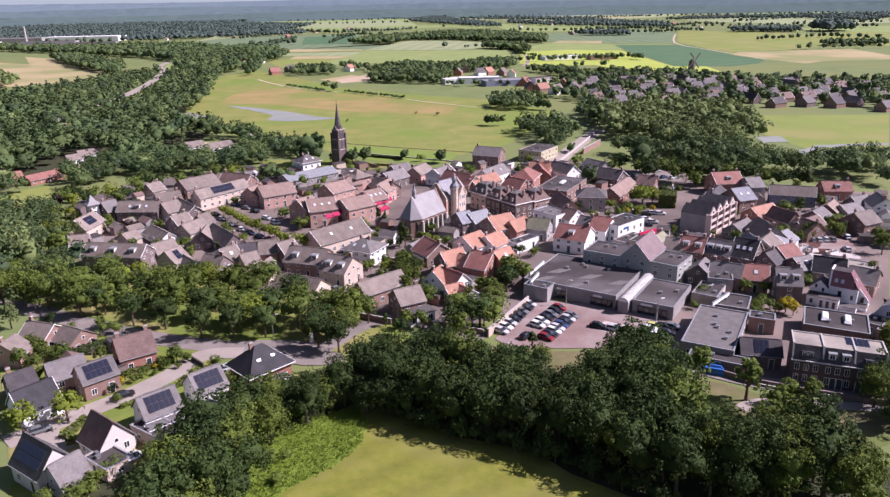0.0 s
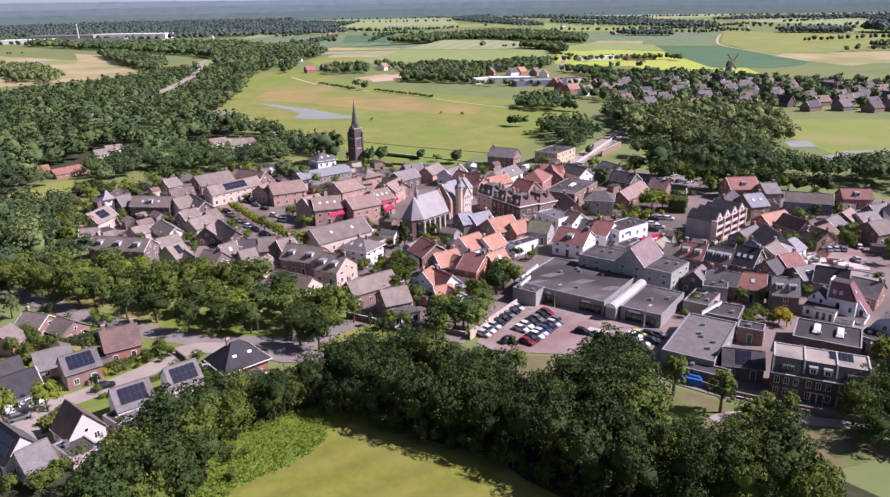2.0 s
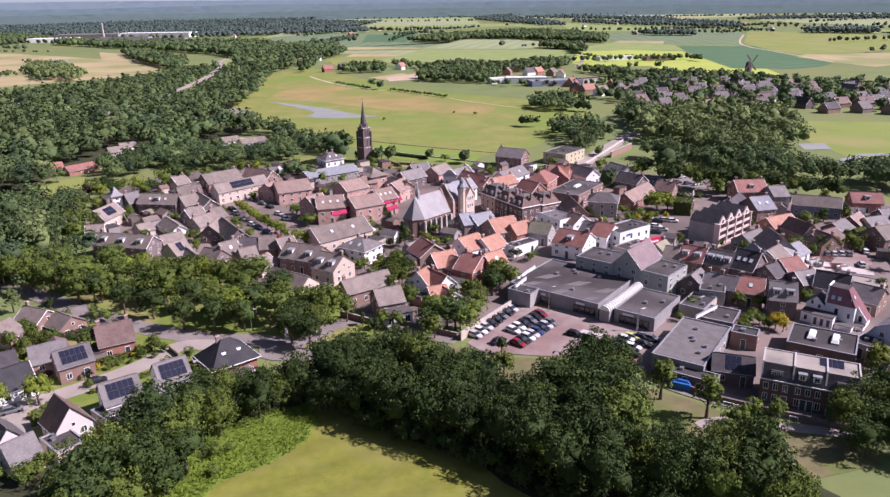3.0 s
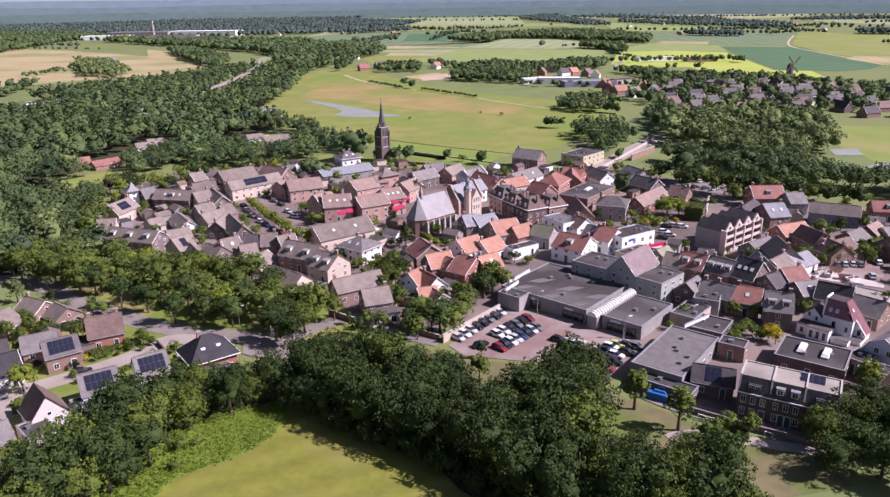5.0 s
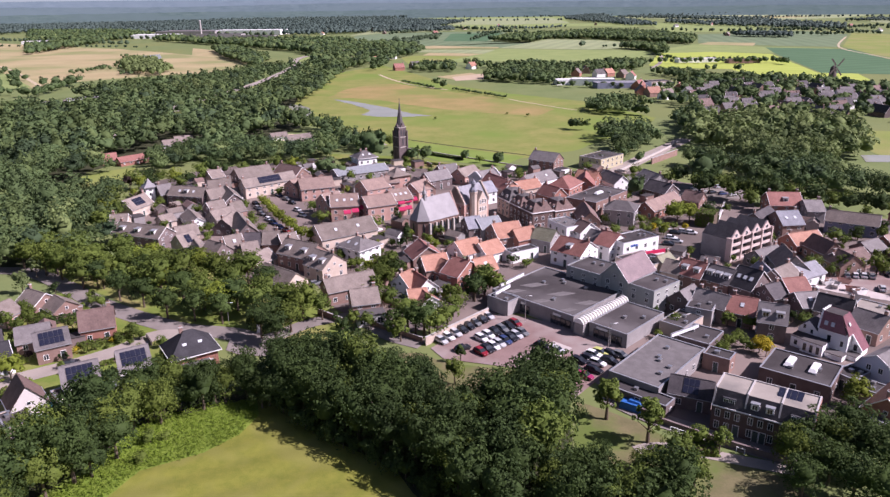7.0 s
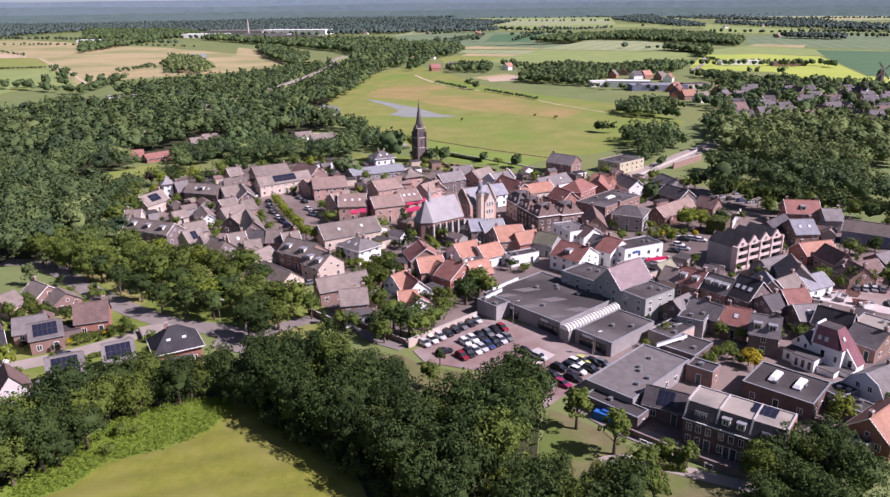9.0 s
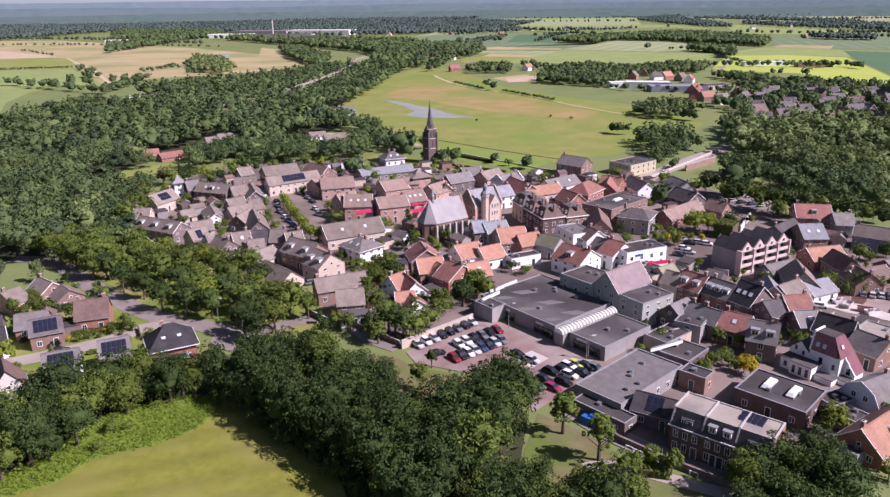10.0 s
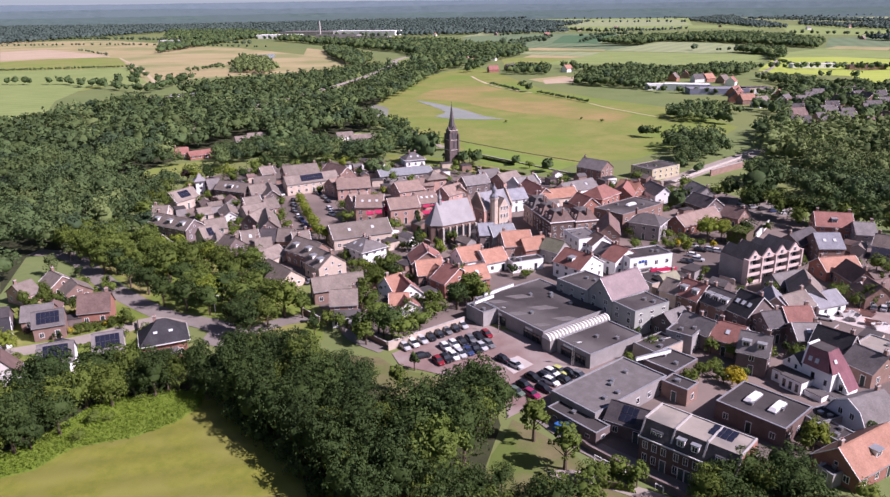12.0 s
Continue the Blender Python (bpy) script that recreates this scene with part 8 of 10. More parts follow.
tree(77.3, 216.2, 8.0, "dark", 1.00)
tree(11.7, -49.5, 5.0, "mid", 1.00)
tree(5.5, -88.2, 5.0, "conifer", 1.00)
tree(-20.5, -67.9, 4.0, "conifer", 1.00)
tree(56.7, 17.1, 4.0, "bush", 1.00)
tree(49.2, -71.4, 3.0, "bush", 1.00)
tree(1.2, -9.1, 3.0, "bush", 1.00)
tree(51.1, -69.7, 2.5, "bush", 1.00)
tree(27.6, -13.0, 2.0, "bush", 1.00)
tree(-37.4, -34.2, 3.0, "bush", 1.00)
tree(-17.5, -8.3, 3.0, "bush", 1.00)
tree(-54.3, 102.6, 4.0, "mid", 1.00)
tree(-72.2, 112.0, 5.0, "mid", 1.00)
tree(72.8, 113.3, 5.0, "mid", 1.00)
tree(66.2, 103.0, 5.0, "mid", 1.00)
tree(63.6, 100.6, 5.0, "mid", 1.00)
tree(82.9, -105.7, 6.5, "bright", 1.00)
tree(81.5, -106.3, 5.0, "mid", 1.00)
tree(69.1, -119.8, 8.0, "dark", 1.00)
tree(72.2, -123.9, 7.0, "dark", 1.00)
tree(75.8, -122.5, 7.0, "dark", 1.00)
tree(93.9, -101.0, 5.0, "dark", 1.00)
tree(87.1, -119.3, 4.0, "bush", 1.00)
tree(115.4, -34.8, 4.0, "bush", 1.00)
tree(52.4, -76.2, 2.5, "bush", 1.00)
tree(69.6, -78.4, 3.0, "bush", 1.00)
tree(67.6, -80.0, 3.0, "bush", 1.00)
tree(64.2, -84.2, 3.5, "bush", 1.00)
tree(48.4, -119.7, 4.0, "bush", 1.00)
tree(45.6, -121.3, 4.0, "mid", 1.00)
tree(51.5, -121.7, 5.0, "mid", 1.00)
tree(43.7, -121.6, 4.0, "bush", 1.00)
tree(4.3, -97.8, 6.0, "mid", 1.00)
tree(-90.5, -98.0, 6.8, "bright", 1.10)
tree(-97.6, -100.5, 6.8, "bright", 1.10)
tree(-73.9, -75.8, 4.0, "bush", 1.00)
tree(-76.9, -77.6, 2.5, "bush", 1.00)
tree(-81.4, -84.0, 2.2, "bush", 1.00)
tree(-80.0, -82.5, 2.2, "bush", 1.00)
tree(-83.7, -84.4, 2.0, "yellow", 1.00)
tree(-88.9, -83.6, 2.2, "bush", 1.00)
tree(-87.4, -85.9, 2.2, "yellow", 1.00)
tree(-64.8, -81.1, 3.0, "bush", 1.00)
tree(-59.9, -91.9, 4.0, "bush", 1.00)
tree(-94.1, -56.4, 3.0, "bush", 1.00)
tree(-108.1, -48.6, 4.0, "dark", 1.00)
tree(-107.2, -64.4, 5.0, "mid", 1.00)
tree(-107.6, -71.8, 5.0, "mid", 1.00)
tree(-103.6, -69.7, 5.0, "mid", 1.00)
tree(-120.8, -35.6, 7.0, "pale", 1.00)
tree(-117.6, -48.1, 7.0, "pale", 1.00)
tree(-101.2, -79.3, 4.0, "mid", 1.00)
tree(-80.6, -123.1, 4.0, "bush", 1.00)
tree(-79.7, -120.3, 4.0, "mid", 1.00)
tree(-77.8, -116.0, 3.0, "bush", 1.00)
tree(-82.0, -124.3, 4.0, "bush", 1.00)
tree(-71.7, -111.2, 2.5, "yellow", 1.00)
tree(-86.9, -122.7, 3.0, "bush", 1.00)
tree(-83.0, -91.7, 2.0, "bush", 1.00)
tree(-78.8, -117.4, 3.0, "bush", 1.00)
tree(-74.6, -114.9, 3.0, "dark", 1.00)
tree(-118.2, -25.9, 7.0, "pale", 1.00)
tree(133.4, -43.5, 6.0, "mid", 1.00)
tree(128.3, -51.5, 7.0, "mid", 1.00)
tree(142.1, -5.9, 6.0, "mid", 1.00)
tree(111.1, -67.5, 5.0, "mid", 1.00)
tree(108.8, -30.6, 5.0, "bush", 1.00)
tree(-50.5, -125.5, 2.2, "bush", 1.2, " on the weedy bank")
tree(-51.5, -119.5, 2.6, "bush", 1.2, " on the weedy bank")
tree(-49.0, -118.5, 1.8, "bush", 1.3, " on the weedy bank")
weeds([(-60.0, -141.0), (-52.4, -135.0), (-49.8, -128.0), (-40.5, -122.4), (-35.7, -116.8), (-34.0, -110.4), (-36.0, -104.5), (-45.0, -106.0), (-56.0, -112.0), (-57.0, -124.0), (-62.0, -136.0)], 0.62, 0.55, "leaf_weed", "rank bright green weeds on the bank")
tree(39.6, -118.8, 9.8, "narrow", 1.25, " on the verge")
tree(33.6, -111.1, 9.8, "narrow", 1.2, " on the verge")
hedge(-95.5, -66.5, 30.0, 14.0, 1.3, 1.9, "leaf_dark", "tall dark clipped garden hedge")
hedge(-88.5, -72.0, 30.0, 10.0, 0.9, 1.1)
hedge(-79.0, -92.5, 35.0, 7.0, 0.8, 0.9)
hedge(-72.0, -88.0, 38.0, 8.0, 0.9, 1.0)
hedge(-85.5, -103.5, 38.0, 8.0, 1.0, 1.2)
hedge(-60.0, -98.5, 35.0, 5.0, 1.0, 1.4, "leaf_dark", "tall dark clipped garden hedge")
for a, b, c, k in ((-79.5, -80.5, 1.8, "bush"), (-77.5, -81.5, 1.4, "bush"), (-75.5, -79.0, 2.2, "bush"), (-73.0, -79.5, 1.6, "bush"), (-78.0, -78.5, 1.5, "yellow"), (-71.5, -77.0, 2.4, "bush"), (-83.5, -81.5, 1.6, "bush"), (-68.0, -101.5, 2.2, "bush"), (-59.5, -101.0, 2.6, "bush"), (-84.0, -87.5, 2.6, "column"), (-85.2, -88.4, 2.4, "column"), (-92.5, -88.0, 2.6, "purple"), (-62.0, -88.0, 2.4, "bush"), (-69.0, -84.5, 2.6, "bush"), (-104.0, -72.0, 3.6, "mid"), (-101.0, -69.0, 3.0, "bush"), (-105.5, -66.0, 4.5, "mid")):
    tree(a, b, c, k, 1.1, " in a street garden")
hedge(92.4, 15.9, -29.4, 6.3, 8.0, 5.0)
hedge(-21.3, 1.1, 41.5, 9.0, 3.0, 2.0)
hedge(-100.1, -63.9, 29.5, 11.1, 1.5, 1.8)
hedge(-96.8, -60.3, 36.6, 5.3, 1.5, 1.8)
hedge(-88.5, -100.5, 67.0, 6.9, 1.5, 1.2)
hedge(-80.1, -77.7, 25.5, 12.1, 2.0, 1.2)
hedge(-6.0, 137.5, -37.5, 28.0, 1.2, 1.3, "leaf_dark", "dark clipped churchyard hedge")
hedge(-5.2, 116.8, -26.1, 40.8, 1.0, 1.0)
hedge(139.5, -16.4, -113.5, 14.2, 4.0, 2.5)
hedge(48.6, -121.5, -5.6, 5.6, 3.0, 1.5)
tree(-55.5, -41.3, 11.0, "mid", 1.25, " on the green along the avenue")
tree(-58.9, -47.3, 9.5, "beltmid", 1.25, " on the green along the avenue")
tree(-47.9, -51.3, 9.5, "dark", 1.25, " on the green along the avenue")
tree(-65.5, -41.0, 9.0, "mid", 1.25, " on the green along the avenue")
tree(-71.0, -36.3, 9.5, "bright", 1.25, " on the green along the avenue")
tree(-75.5, -32.6, 9.0, "belt", 1.25, " on the green along the avenue")
tree(-40.3, -62.6, 9.0, "mid", 1.25, " on the green along the avenue")
tree(-35.8, -63.3, 9.5, "beltmid", 1.25, " on the green along the avenue")
tree(-53.3, -59.5, 9.5, "dark", 1.25, " on the green along the avenue")
tree(-46.8, -64.9, 10.0, "mid", 1.25, " on the green along the avenue")
tree(-57.0, -62.0, 9.0, "bright", 1.25, " on the green along the avenue")
tree(-42.2, -70.0, 9.0, "belt", 1.25, " on the green along the avenue")
tree(-36.2, -72.6, 8.5, "mid", 1.25, " on the green along the avenue")
tree(-77.7, -40.5, 9.0, "beltmid", 1.25, " on the green along the avenue")
tree(-69.8, -53.9, 9.5, "dark", 1.25, " on the green along the avenue")
tree(-62.2, -59.1, 9.5, "mid", 1.25, " on the green along the avenue")
tree(-78.4, -47.4, 8.5, "bright", 1.25, " on the green along the avenue")
tree(-86.5, -38.7, 8.5, "belt", 1.25, " on the green along the avenue")
tree(-16.3, -33.8, 7.5, "mid", 1.15)
tree(-17.3, -42.1, 7.0, "beltmid", 1.15)
tree(-15.0, -43.1, 6.0, "mid", 1.15)
tree(-13.9, -36.1, 6.0, "dark", 1.15)
tree(-18.0, -49.7, 6.0, "mid", 1.15)
tree(-12.3, -49.4, 5.0, "mid", 1.15)
tree(12.1, -47.3, 8.5, "mid", 1.15)
tree(9.1, -53.8, 8.0, "dark", 1.15)
tree(14.7, -50.5, 7.0, "mid", 1.15)
tree(-7.6, -71.2, 9.0, "mid", 1.15)
tree(-3.4, -74.2, 9.0, "dark", 1.15)
tree(-0.1, -75.4, 7.0, "mid", 1.15)
tree(-10.2, -75.1, 7.0, "dark", 1.15)
tree(81.9, 20.3, 8.5, "bright", 1.15)
tree(86.5, 21.5, 7.5, "bright", 1.15)
tree(72.8, 8.8, 4.5, "bush", 1.15)
tree(68.0, 5.5, 4.5, "bush", 1.15)
tree(74.2, 3.6, 5.0, "bright", 1.15)
tree(82.6, 86.2, 7.0, "mid", 1.15)
tree(83.2, 73.3, 6.0, "dark", 1.15)
tree(75.9, 73.7, 6.0, "mid", 1.15)
tree(96.1, 25.0, 6.0, "dark", 1.15)
tree(103.8, 28.7, 6.0, "mid", 1.15)
tree(115.6, 37.2, 7.0, "mid", 1.15)
tree(115.7, -33.9, 6.0, "mid", 1.15)
tree(119.3, -33.7, 5.0, "bright", 1.15)
tree(125.4, -34.3, 6.0, "mid", 1.15)
tree(57.7, -70.5, 4.0, "bush", 1.15)
tree(-32.3, -22.0, 4.0, "bush", 1.15)
tree(-27.9, -30.0, 4.0, "mid", 1.15)
tree(-23.4, -40.1, 5.0, "mid", 1.15)
tree(-21.6, -33.0, 5.0, "bright", 1.15)
tree(2.9, -17.9, 4.0, "bush", 1.15)
tree(-3.4, -15.0, 5.0, "bright", 1.15)
tree(-12.6, -8.9, 8.0, "conifer", 1.15)
tree(34.0, 24.2, 6.0, "mid", 1.15)
tree(44.7, 1.5, 4.0, "bush", 1.15)
tree(-76.6, 83.0, 6.0, "mid", 1.15)
tree(-72.5, 87.4, 6.0, "mid", 1.15)
tree(-84.5, 89.3, 6.0, "bright", 1.15)
tree(-111.3, 80.6, 7.0, "mid", 1.15)
tree(-117.5, 70.0, 7.0, "mid", 1.15)
tree(-62.5, 89.3, 7.0, "dark", 1.15)
tree(-44.7, 81.0, 6.0, "mid", 1.15)
tree(97.9, 72.3, 10.0, "belt", 1.20, " between the town and the river")
tree(102.7, 62.8, 11.0, "beltmid", 1.20, " between the town and the river")
tree(107.0, 58.1, 11.0, "belt", 1.20, " between the town and the river")
tree(110.5, 51.5, 11.0, "beltmid", 1.20, " between the town and the river")
tree(115.3, 49.2, 11.0, "belt", 1.20, " between the town and the river")
tree(119.6, 42.9, 11.0, "belt", 1.20, " between the town and the river")
tree(125.3, 40.6, 11.0, "belt", 1.20, " between the town and the river")
tree(131.1, 36.4, 11.0, "beltmid", 1.20, " between the town and the river")
tree(136.8, 32.3, 11.0, "belt", 1.20, " between the town and the river")
tree(143.2, 30.2, 11.0, "beltmid", 1.20, " between the town and the river")
tree(148.5, 26.3, 11.0, "belt", 1.20, " between the town and the river")
tree(154.8, 22.4, 11.0, "belt", 1.20, " between the town and the river")
tree(102.9, 53.6, 9.0, "belt", 1.20, " between the town and the river")
tree(111.0, 46.1, 9.0, "beltmid", 1.20, " between the town and the river")
tree(117.1, 44.1, 8.0, "beltmid", 1.20, " between the town and the river")
tree(93.2, 70.4, 9.0, "beltmid", 1.20, " between the town and the river")
tree(-38.0, -103.7, 6.0, "belt", 1.10, " beside the road")
tree(-33.9, -107.4, 7.0, "belt", 1.10, " beside the road")
tree(-32.7, -106.6, 8.0, "belt", 1.10, " beside the road")
tree(-37.5, -100.8, 7.0, "belt", 1.10, " beside the road")
tree(-29.8, -108.0, 9.0, "belt", 1.10, " beside the road")
tree(-31.5, -101.0, 10.0, "belt", 1.10, " beside the road")
tree(-33.4, -93.0, 10.0, "belt", 1.10, " beside the road")
tree(-26.6, -110.4, 8.0, "belt", 1.10, " beside the road")
tree(-138.4, 71.2, 9.0, "mid", 1.20)
tree(-135.9, 80.1, 9.0, "dark", 1.20)
tree(-129.6, 79.6, 8.0, "mid", 1.20)
tree(-121.5, 74.6, 8.0, "bright", 1.20)
tree(-116.7, 78.9, 9.0, "dark", 1.20)
tree(-114.4, 87.0, 9.0, "mid", 1.20)
tree(-111.1, 92.9, 9.0, "dark", 1.20)
tree(-132.3, 41.0, 9.0, "mid", 1.20)
tree(-129.7, 28.8, 9.0, "bright", 1.20)
tree(-106.1, 97.3, 8.0, "dark", 1.20)
tree(-98.7, 99.4, 8.0, "mid", 1.20)
tree(-91.3, 101.5, 8.0, "dark", 1.20)
tree(-83.8, 103.7, 8.0, "mid", 1.20)
tree(-134.6, 68.9, 7.0, "bright", 1.20)
tree(-118.4, 72.2, 6.0, "dark", 1.20)
tree(-122.7, 24.0, 8.0, "mid", 1.20)
tree(-130.9, 72.9, 7.0, "dark", 1.20)
tree(-121.8, 8.3, 9.0, "mid", 1.20)
tree(-76.1, 105.3, 7.0, "bright", 1.20)
tree(1.5, -54.1, 5.0, "mid", 1.20)
tree(4.0, -59.0, 5.0, "bush", 1.20)
tree(2.1, -68.0, 6.0, "bush", 1.20)
tree(-2.3, -53.5, 4.0, "dark", 1.20)
tree(-14.1, -58.0, 6.0, "bush", 1.20)
tree(-8.8, -77.8, 6.0, "mid", 1.20)
tree(-22.4, -49.1, 5.0, "bush", 1.20)
tree(-19.4, -57.4, 5.0, "bush", 1.20)
tree(20.8, -26.8, 4.0, "dark", 1.20)
tree(25.0, -28.1, 3.5, "bush", 1.20)
tree(-2.6, 0.4, 5.0, "mid", 1.20)
tree(3.3, 10.3, 4.0, "bush", 1.20)
tree(-25.7, 11.8, 5.0, "bush", 1.20)
tree(-28.1, 4.9, 4.0, "dark", 1.20)
tree(-45.9, 18.6, 5.0, "bush", 1.20)
tree(-40.2, 21.8, 4.0, "mid", 1.20)
tree(-51.8, 34.7, 5.0, "bush", 1.20)
tree(-71.6, 59.5, 4.0, "bush", 1.20)
tree(-83.7, 7.4, 4.0, "bush", 1.20)
tree(-86.2, 5.8, 3.5, "mid", 1.20)
tree(-70.9, 0.3, 4.0, "bush", 1.20)
tree(-65.1, 8.2, 3.5, "bush", 1.20)
tree(72.9, -43.0, 3.0, "dark", 1.20)
tree(76.8, -47.6, 3.0, "bush", 1.20)
tree(70.8, -69.2, 4.0, "mid", 1.20)
tree(75.6, -71.1, 4.0, "bush", 1.20)
tree(89.4, -68.7, 3.5, "bush", 1.20)
tree(54.5, -62.8, 3.0, "dark", 1.20)
tree(59.4, -58.4, 3.5, "bush", 1.20)
tree(96.9, -10.4, 5.0, "mid", 1.20)
tree(103.6, -7.6, 5.0, "bush", 1.20)
tree(127.0, -5.5, 5.0, "bush", 1.20)
tree(136.0, -2.7, 5.0, "dark", 1.20)
tree(57.9, 4.3, 4.0, "bush", 1.20)
tree(63.2, 48.0, 5.0, "mid", 1.20)
tree(52.2, 79.6, 5.0, "bush", 1.20)
tree(30.7, 91.2, 4.0, "bush", 1.20)
tree(19.3, 76.0, 5.0, "dark", 1.20)

# ---- woods and tree rows ----
woods([(-334.3, 175.1), (-337.1, 263.2), (-337.0, 411.9), (-258.5, 553.9), (-206.6, 707.1), (-137.0, 643.6), (-122.7, 428.0), (-124.4, 314.7), (-94.9, 235.7), (-111.4, 162.7), (-156.6, 140.2), (-172.0, 107.7), (-165.6, 82.1), (-158.8, 59.8), (-128.3, 9.3), (-122.4, -23.9), (-135.4, -34.7), (-121.8, -64.5)], 8.6, 13.0, "dark", "dense mixed broadleaf wood in full leaf", 2)
woods([(-126.0, 5.8), (-151.2, 55.5), (-164.3, 95.0), (-142.8, 126.1), (-115.0, 137.4), (-100.4, 160.6), (-112.7, 166.1), (-158.2, 143.3), (-173.6, 110.4), (-167.7, 84.3), (-159.3, 59.7), (-128.7, 9.2), (-122.4, -23.9), (-108.8, -21.8)], 6.5, 9.0, "dark", "garden trees on the west edge of the town", 2)
woods([(-166.6, 61.1), (-145.6, 67.5), (-128.2, 33.8), (-111.9, -7.1), (-121.6, -9.5), (-140.5, 12.7)], 6.2, 9.0, "dark", "garden trees on the west edge of the town", 2)
woods([(-447.1, 1086.8), (-389.2, 1044.4), (-274.9, 823.8), (-255.8, 692.4), (-354.1, 870.2)], 8.0, 12.0, "dark", "band of dark wood along the motorway", 1)
woods([(145.2, 216.4), (191.5, 235.0), (226.7, 216.2), (227.4, 170.9), (208.5, 124.6), (163.2, 95.0), (134.8, 96.7), (144.0, 136.2), (127.6, 149.5)], 7.5, 14.0, "pale", "tall poplars and willows by the river", 2)
woods([(107.6, 117.4), (113.3, 104.2), (120.4, 86.0), (132.0, 64.2), (152.3, 51.7), (175.6, 41.6), (192.3, 18.5), (224.2, 55.0), (175.9, 56.1), (168.4, 94.7), (132.6, 91.0), (120.0, 116.6)], 6.5, 11.0, "dark", "dark riverside trees behind the town", 2)
woods([(76.9, 182.1), (96.7, 205.6), (113.7, 204.3), (114.9, 170.4), (100.6, 151.4), (82.7, 119.0), (87.9, 163.8)], 6.0, 10.0, "dark", "copse beside the bridge road", 2)
woods([(141.0, 239.3), (167.2, 275.0), (166.4, 237.1), (139.3, 186.7), (135.7, 202.6)], 6.0, 11.0, "dark", "copse at the bridge head", 2)
woods([(93.4, 310.8), (126.5, 346.7), (139.1, 306.4), (119.1, 274.0), (96.6, 281.5)], 6.0, 9.0, "dark", "copse in the meadow", 2)
woods([(-63.2, 183.4), (-47.6, 191.4), (-38.1, 161.1), (-42.4, 141.2), (-55.9, 152.7)], 6.0, 9.0, "dark", "garden trees of the churchyard", 2)
woods([(-115.4, 237.6), (-97.9, 243.0), (-68.2, 218.6), (-57.1, 162.4), (-64.2, 128.4), (-85.5, 120.3), (-107.4, 117.8), (-126.9, 125.6), (-133.9, 113.0), (-140.4, 101.3), (-153.4, 127.2), (-139.7, 155.3), (-111.6, 166.2), (-76.7, 175.5), (-82.3, 197.7), (-100.9, 221.2)], 6.0, 9.0, "dark", "trees round the riding ground", 2)
woods([(25.4, 503.4), (49.9, 494.0), (93.4, 466.4), (122.2, 565.2), (206.8, 621.7), (229.7, 693.5), (181.5, 706.0), (132.0, 645.6), (76.0, 692.2), (41.5, 631.7)], 8.0, 10.0, "dark", "woods on the edge of the far village", 1)
woods([(-56.6, 617.0), (-6.1, 610.6), (-2.9, 665.7), (-30.0, 690.0), (-53.6, 700.6)], 9.0, 10.0, "dark", "garden trees of the far hamlet", 1)
woods([(4.7, 692.0), (37.5, 629.6), (46.5, 677.5), (11.1, 731.8)], 11.0, 9.0, "dark", "garden trees of the far hamlet", 1)
woods([(205.2, 559.5), (234.8, 480.2), (256.2, 536.9), (212.0, 582.0)], 8.5, 9.0, "dark", "garden trees of the far village", 1)
tree_line([(92.0, 462.0), (105.0, 452.0), (160.0, 432.0), (195.0, 440.0)], 9.0, 7.0, 4.0, "trees round the sheds")
tree_line([(-110.0, 640.0), (-95.0, 700.0), (-120.0, 760.0), (-150.0, 800.0)], 11.0, 11.0, 14.0, "trees round the far hamlet")
woods([(165.0, 391.2), (238.6, 501.1), (292.6, 493.9), (337.9, 436.8), (376.7, 387.7), (461.7, 325.8), (350.0, 198.4), (296.3, 250.2), (237.9, 255.4), (205.7, 271.5), (171.5, 288.5), (155.5, 336.8)], 9.5, 10.5, "dark", "garden trees of the far village", 1)
woods([(-733.8, 1000.1), (-833.2, 1600.9), (-287.0, 1023.5), (-171.5, 785.9), (-136.8, 888.3), (-141.7, 1102.2), (-263.3, 1347.9), (-557.0, 1399.6), (-1092.9, 2102.1), (-1380.0, 2109.8)], 11.0, 13.0, "dark", "far mixed woods", 1)
woods([(-220.1, 794.1), (-143.8, 615.9), (-98.2, 754.3), (-56.1, 1005.1), (-140.1, 1191.6), (-212.7, 1037.8)], 13.0, 13.0, "dark", "far mixed woods", 1)
woods([(-1380.0, 2109.8), (-968.3, 1977.5), (-399.8, 1657.4), (-129.9, 1944.8), (3.0, 2739.5), (-523.5, 3660.0), (-1309.0, 3397.0), (-1876.1, 2961.7), (-2801.8, 2957.7), (-1358.5, 1330.1)], 18.0, 14.0, "dark", "far woods", 1)
woods([(-3011.3, 3194.1), (-1934.0, 4209.3), (-698.2, 3090.9), (-63.1, 4300.6), (718.3, 4075.8), (1689.4, 4070.9), (2388.1, 3825.5), (3080.7, 3337.7), (4024.9, 4422.2), (2190.9, 6686.0), (-427.0, 7021.7), (-2211.9, 5920.4), (-4792.0, 5202.2)], 30.0, 15.0, "dark", "distant woods", 1)
woods([(53.2, 1286.0), (135.0, 1238.0), (181.5, 1357.6), (278.8, 1323.2), (323.5, 1243.2), (365.4, 1169.2), (408.6, 1098.6), (466.5, 1271.6), (453.1, 1472.5), (347.0, 1652.5), (213.2, 1540.2), (123.7, 1457.4), (64.2, 1300.0)], 9.0, 12.0, "dark", "dark block of field wood", 1)
woods([(261.2, 1007.6), (298.3, 937.5), (277.7, 845.1), (300.0, 850.0), (330.6, 994.5), (277.0, 1032.5)], 7.0, 12.0, "dark", "copse at the field corner", 1)
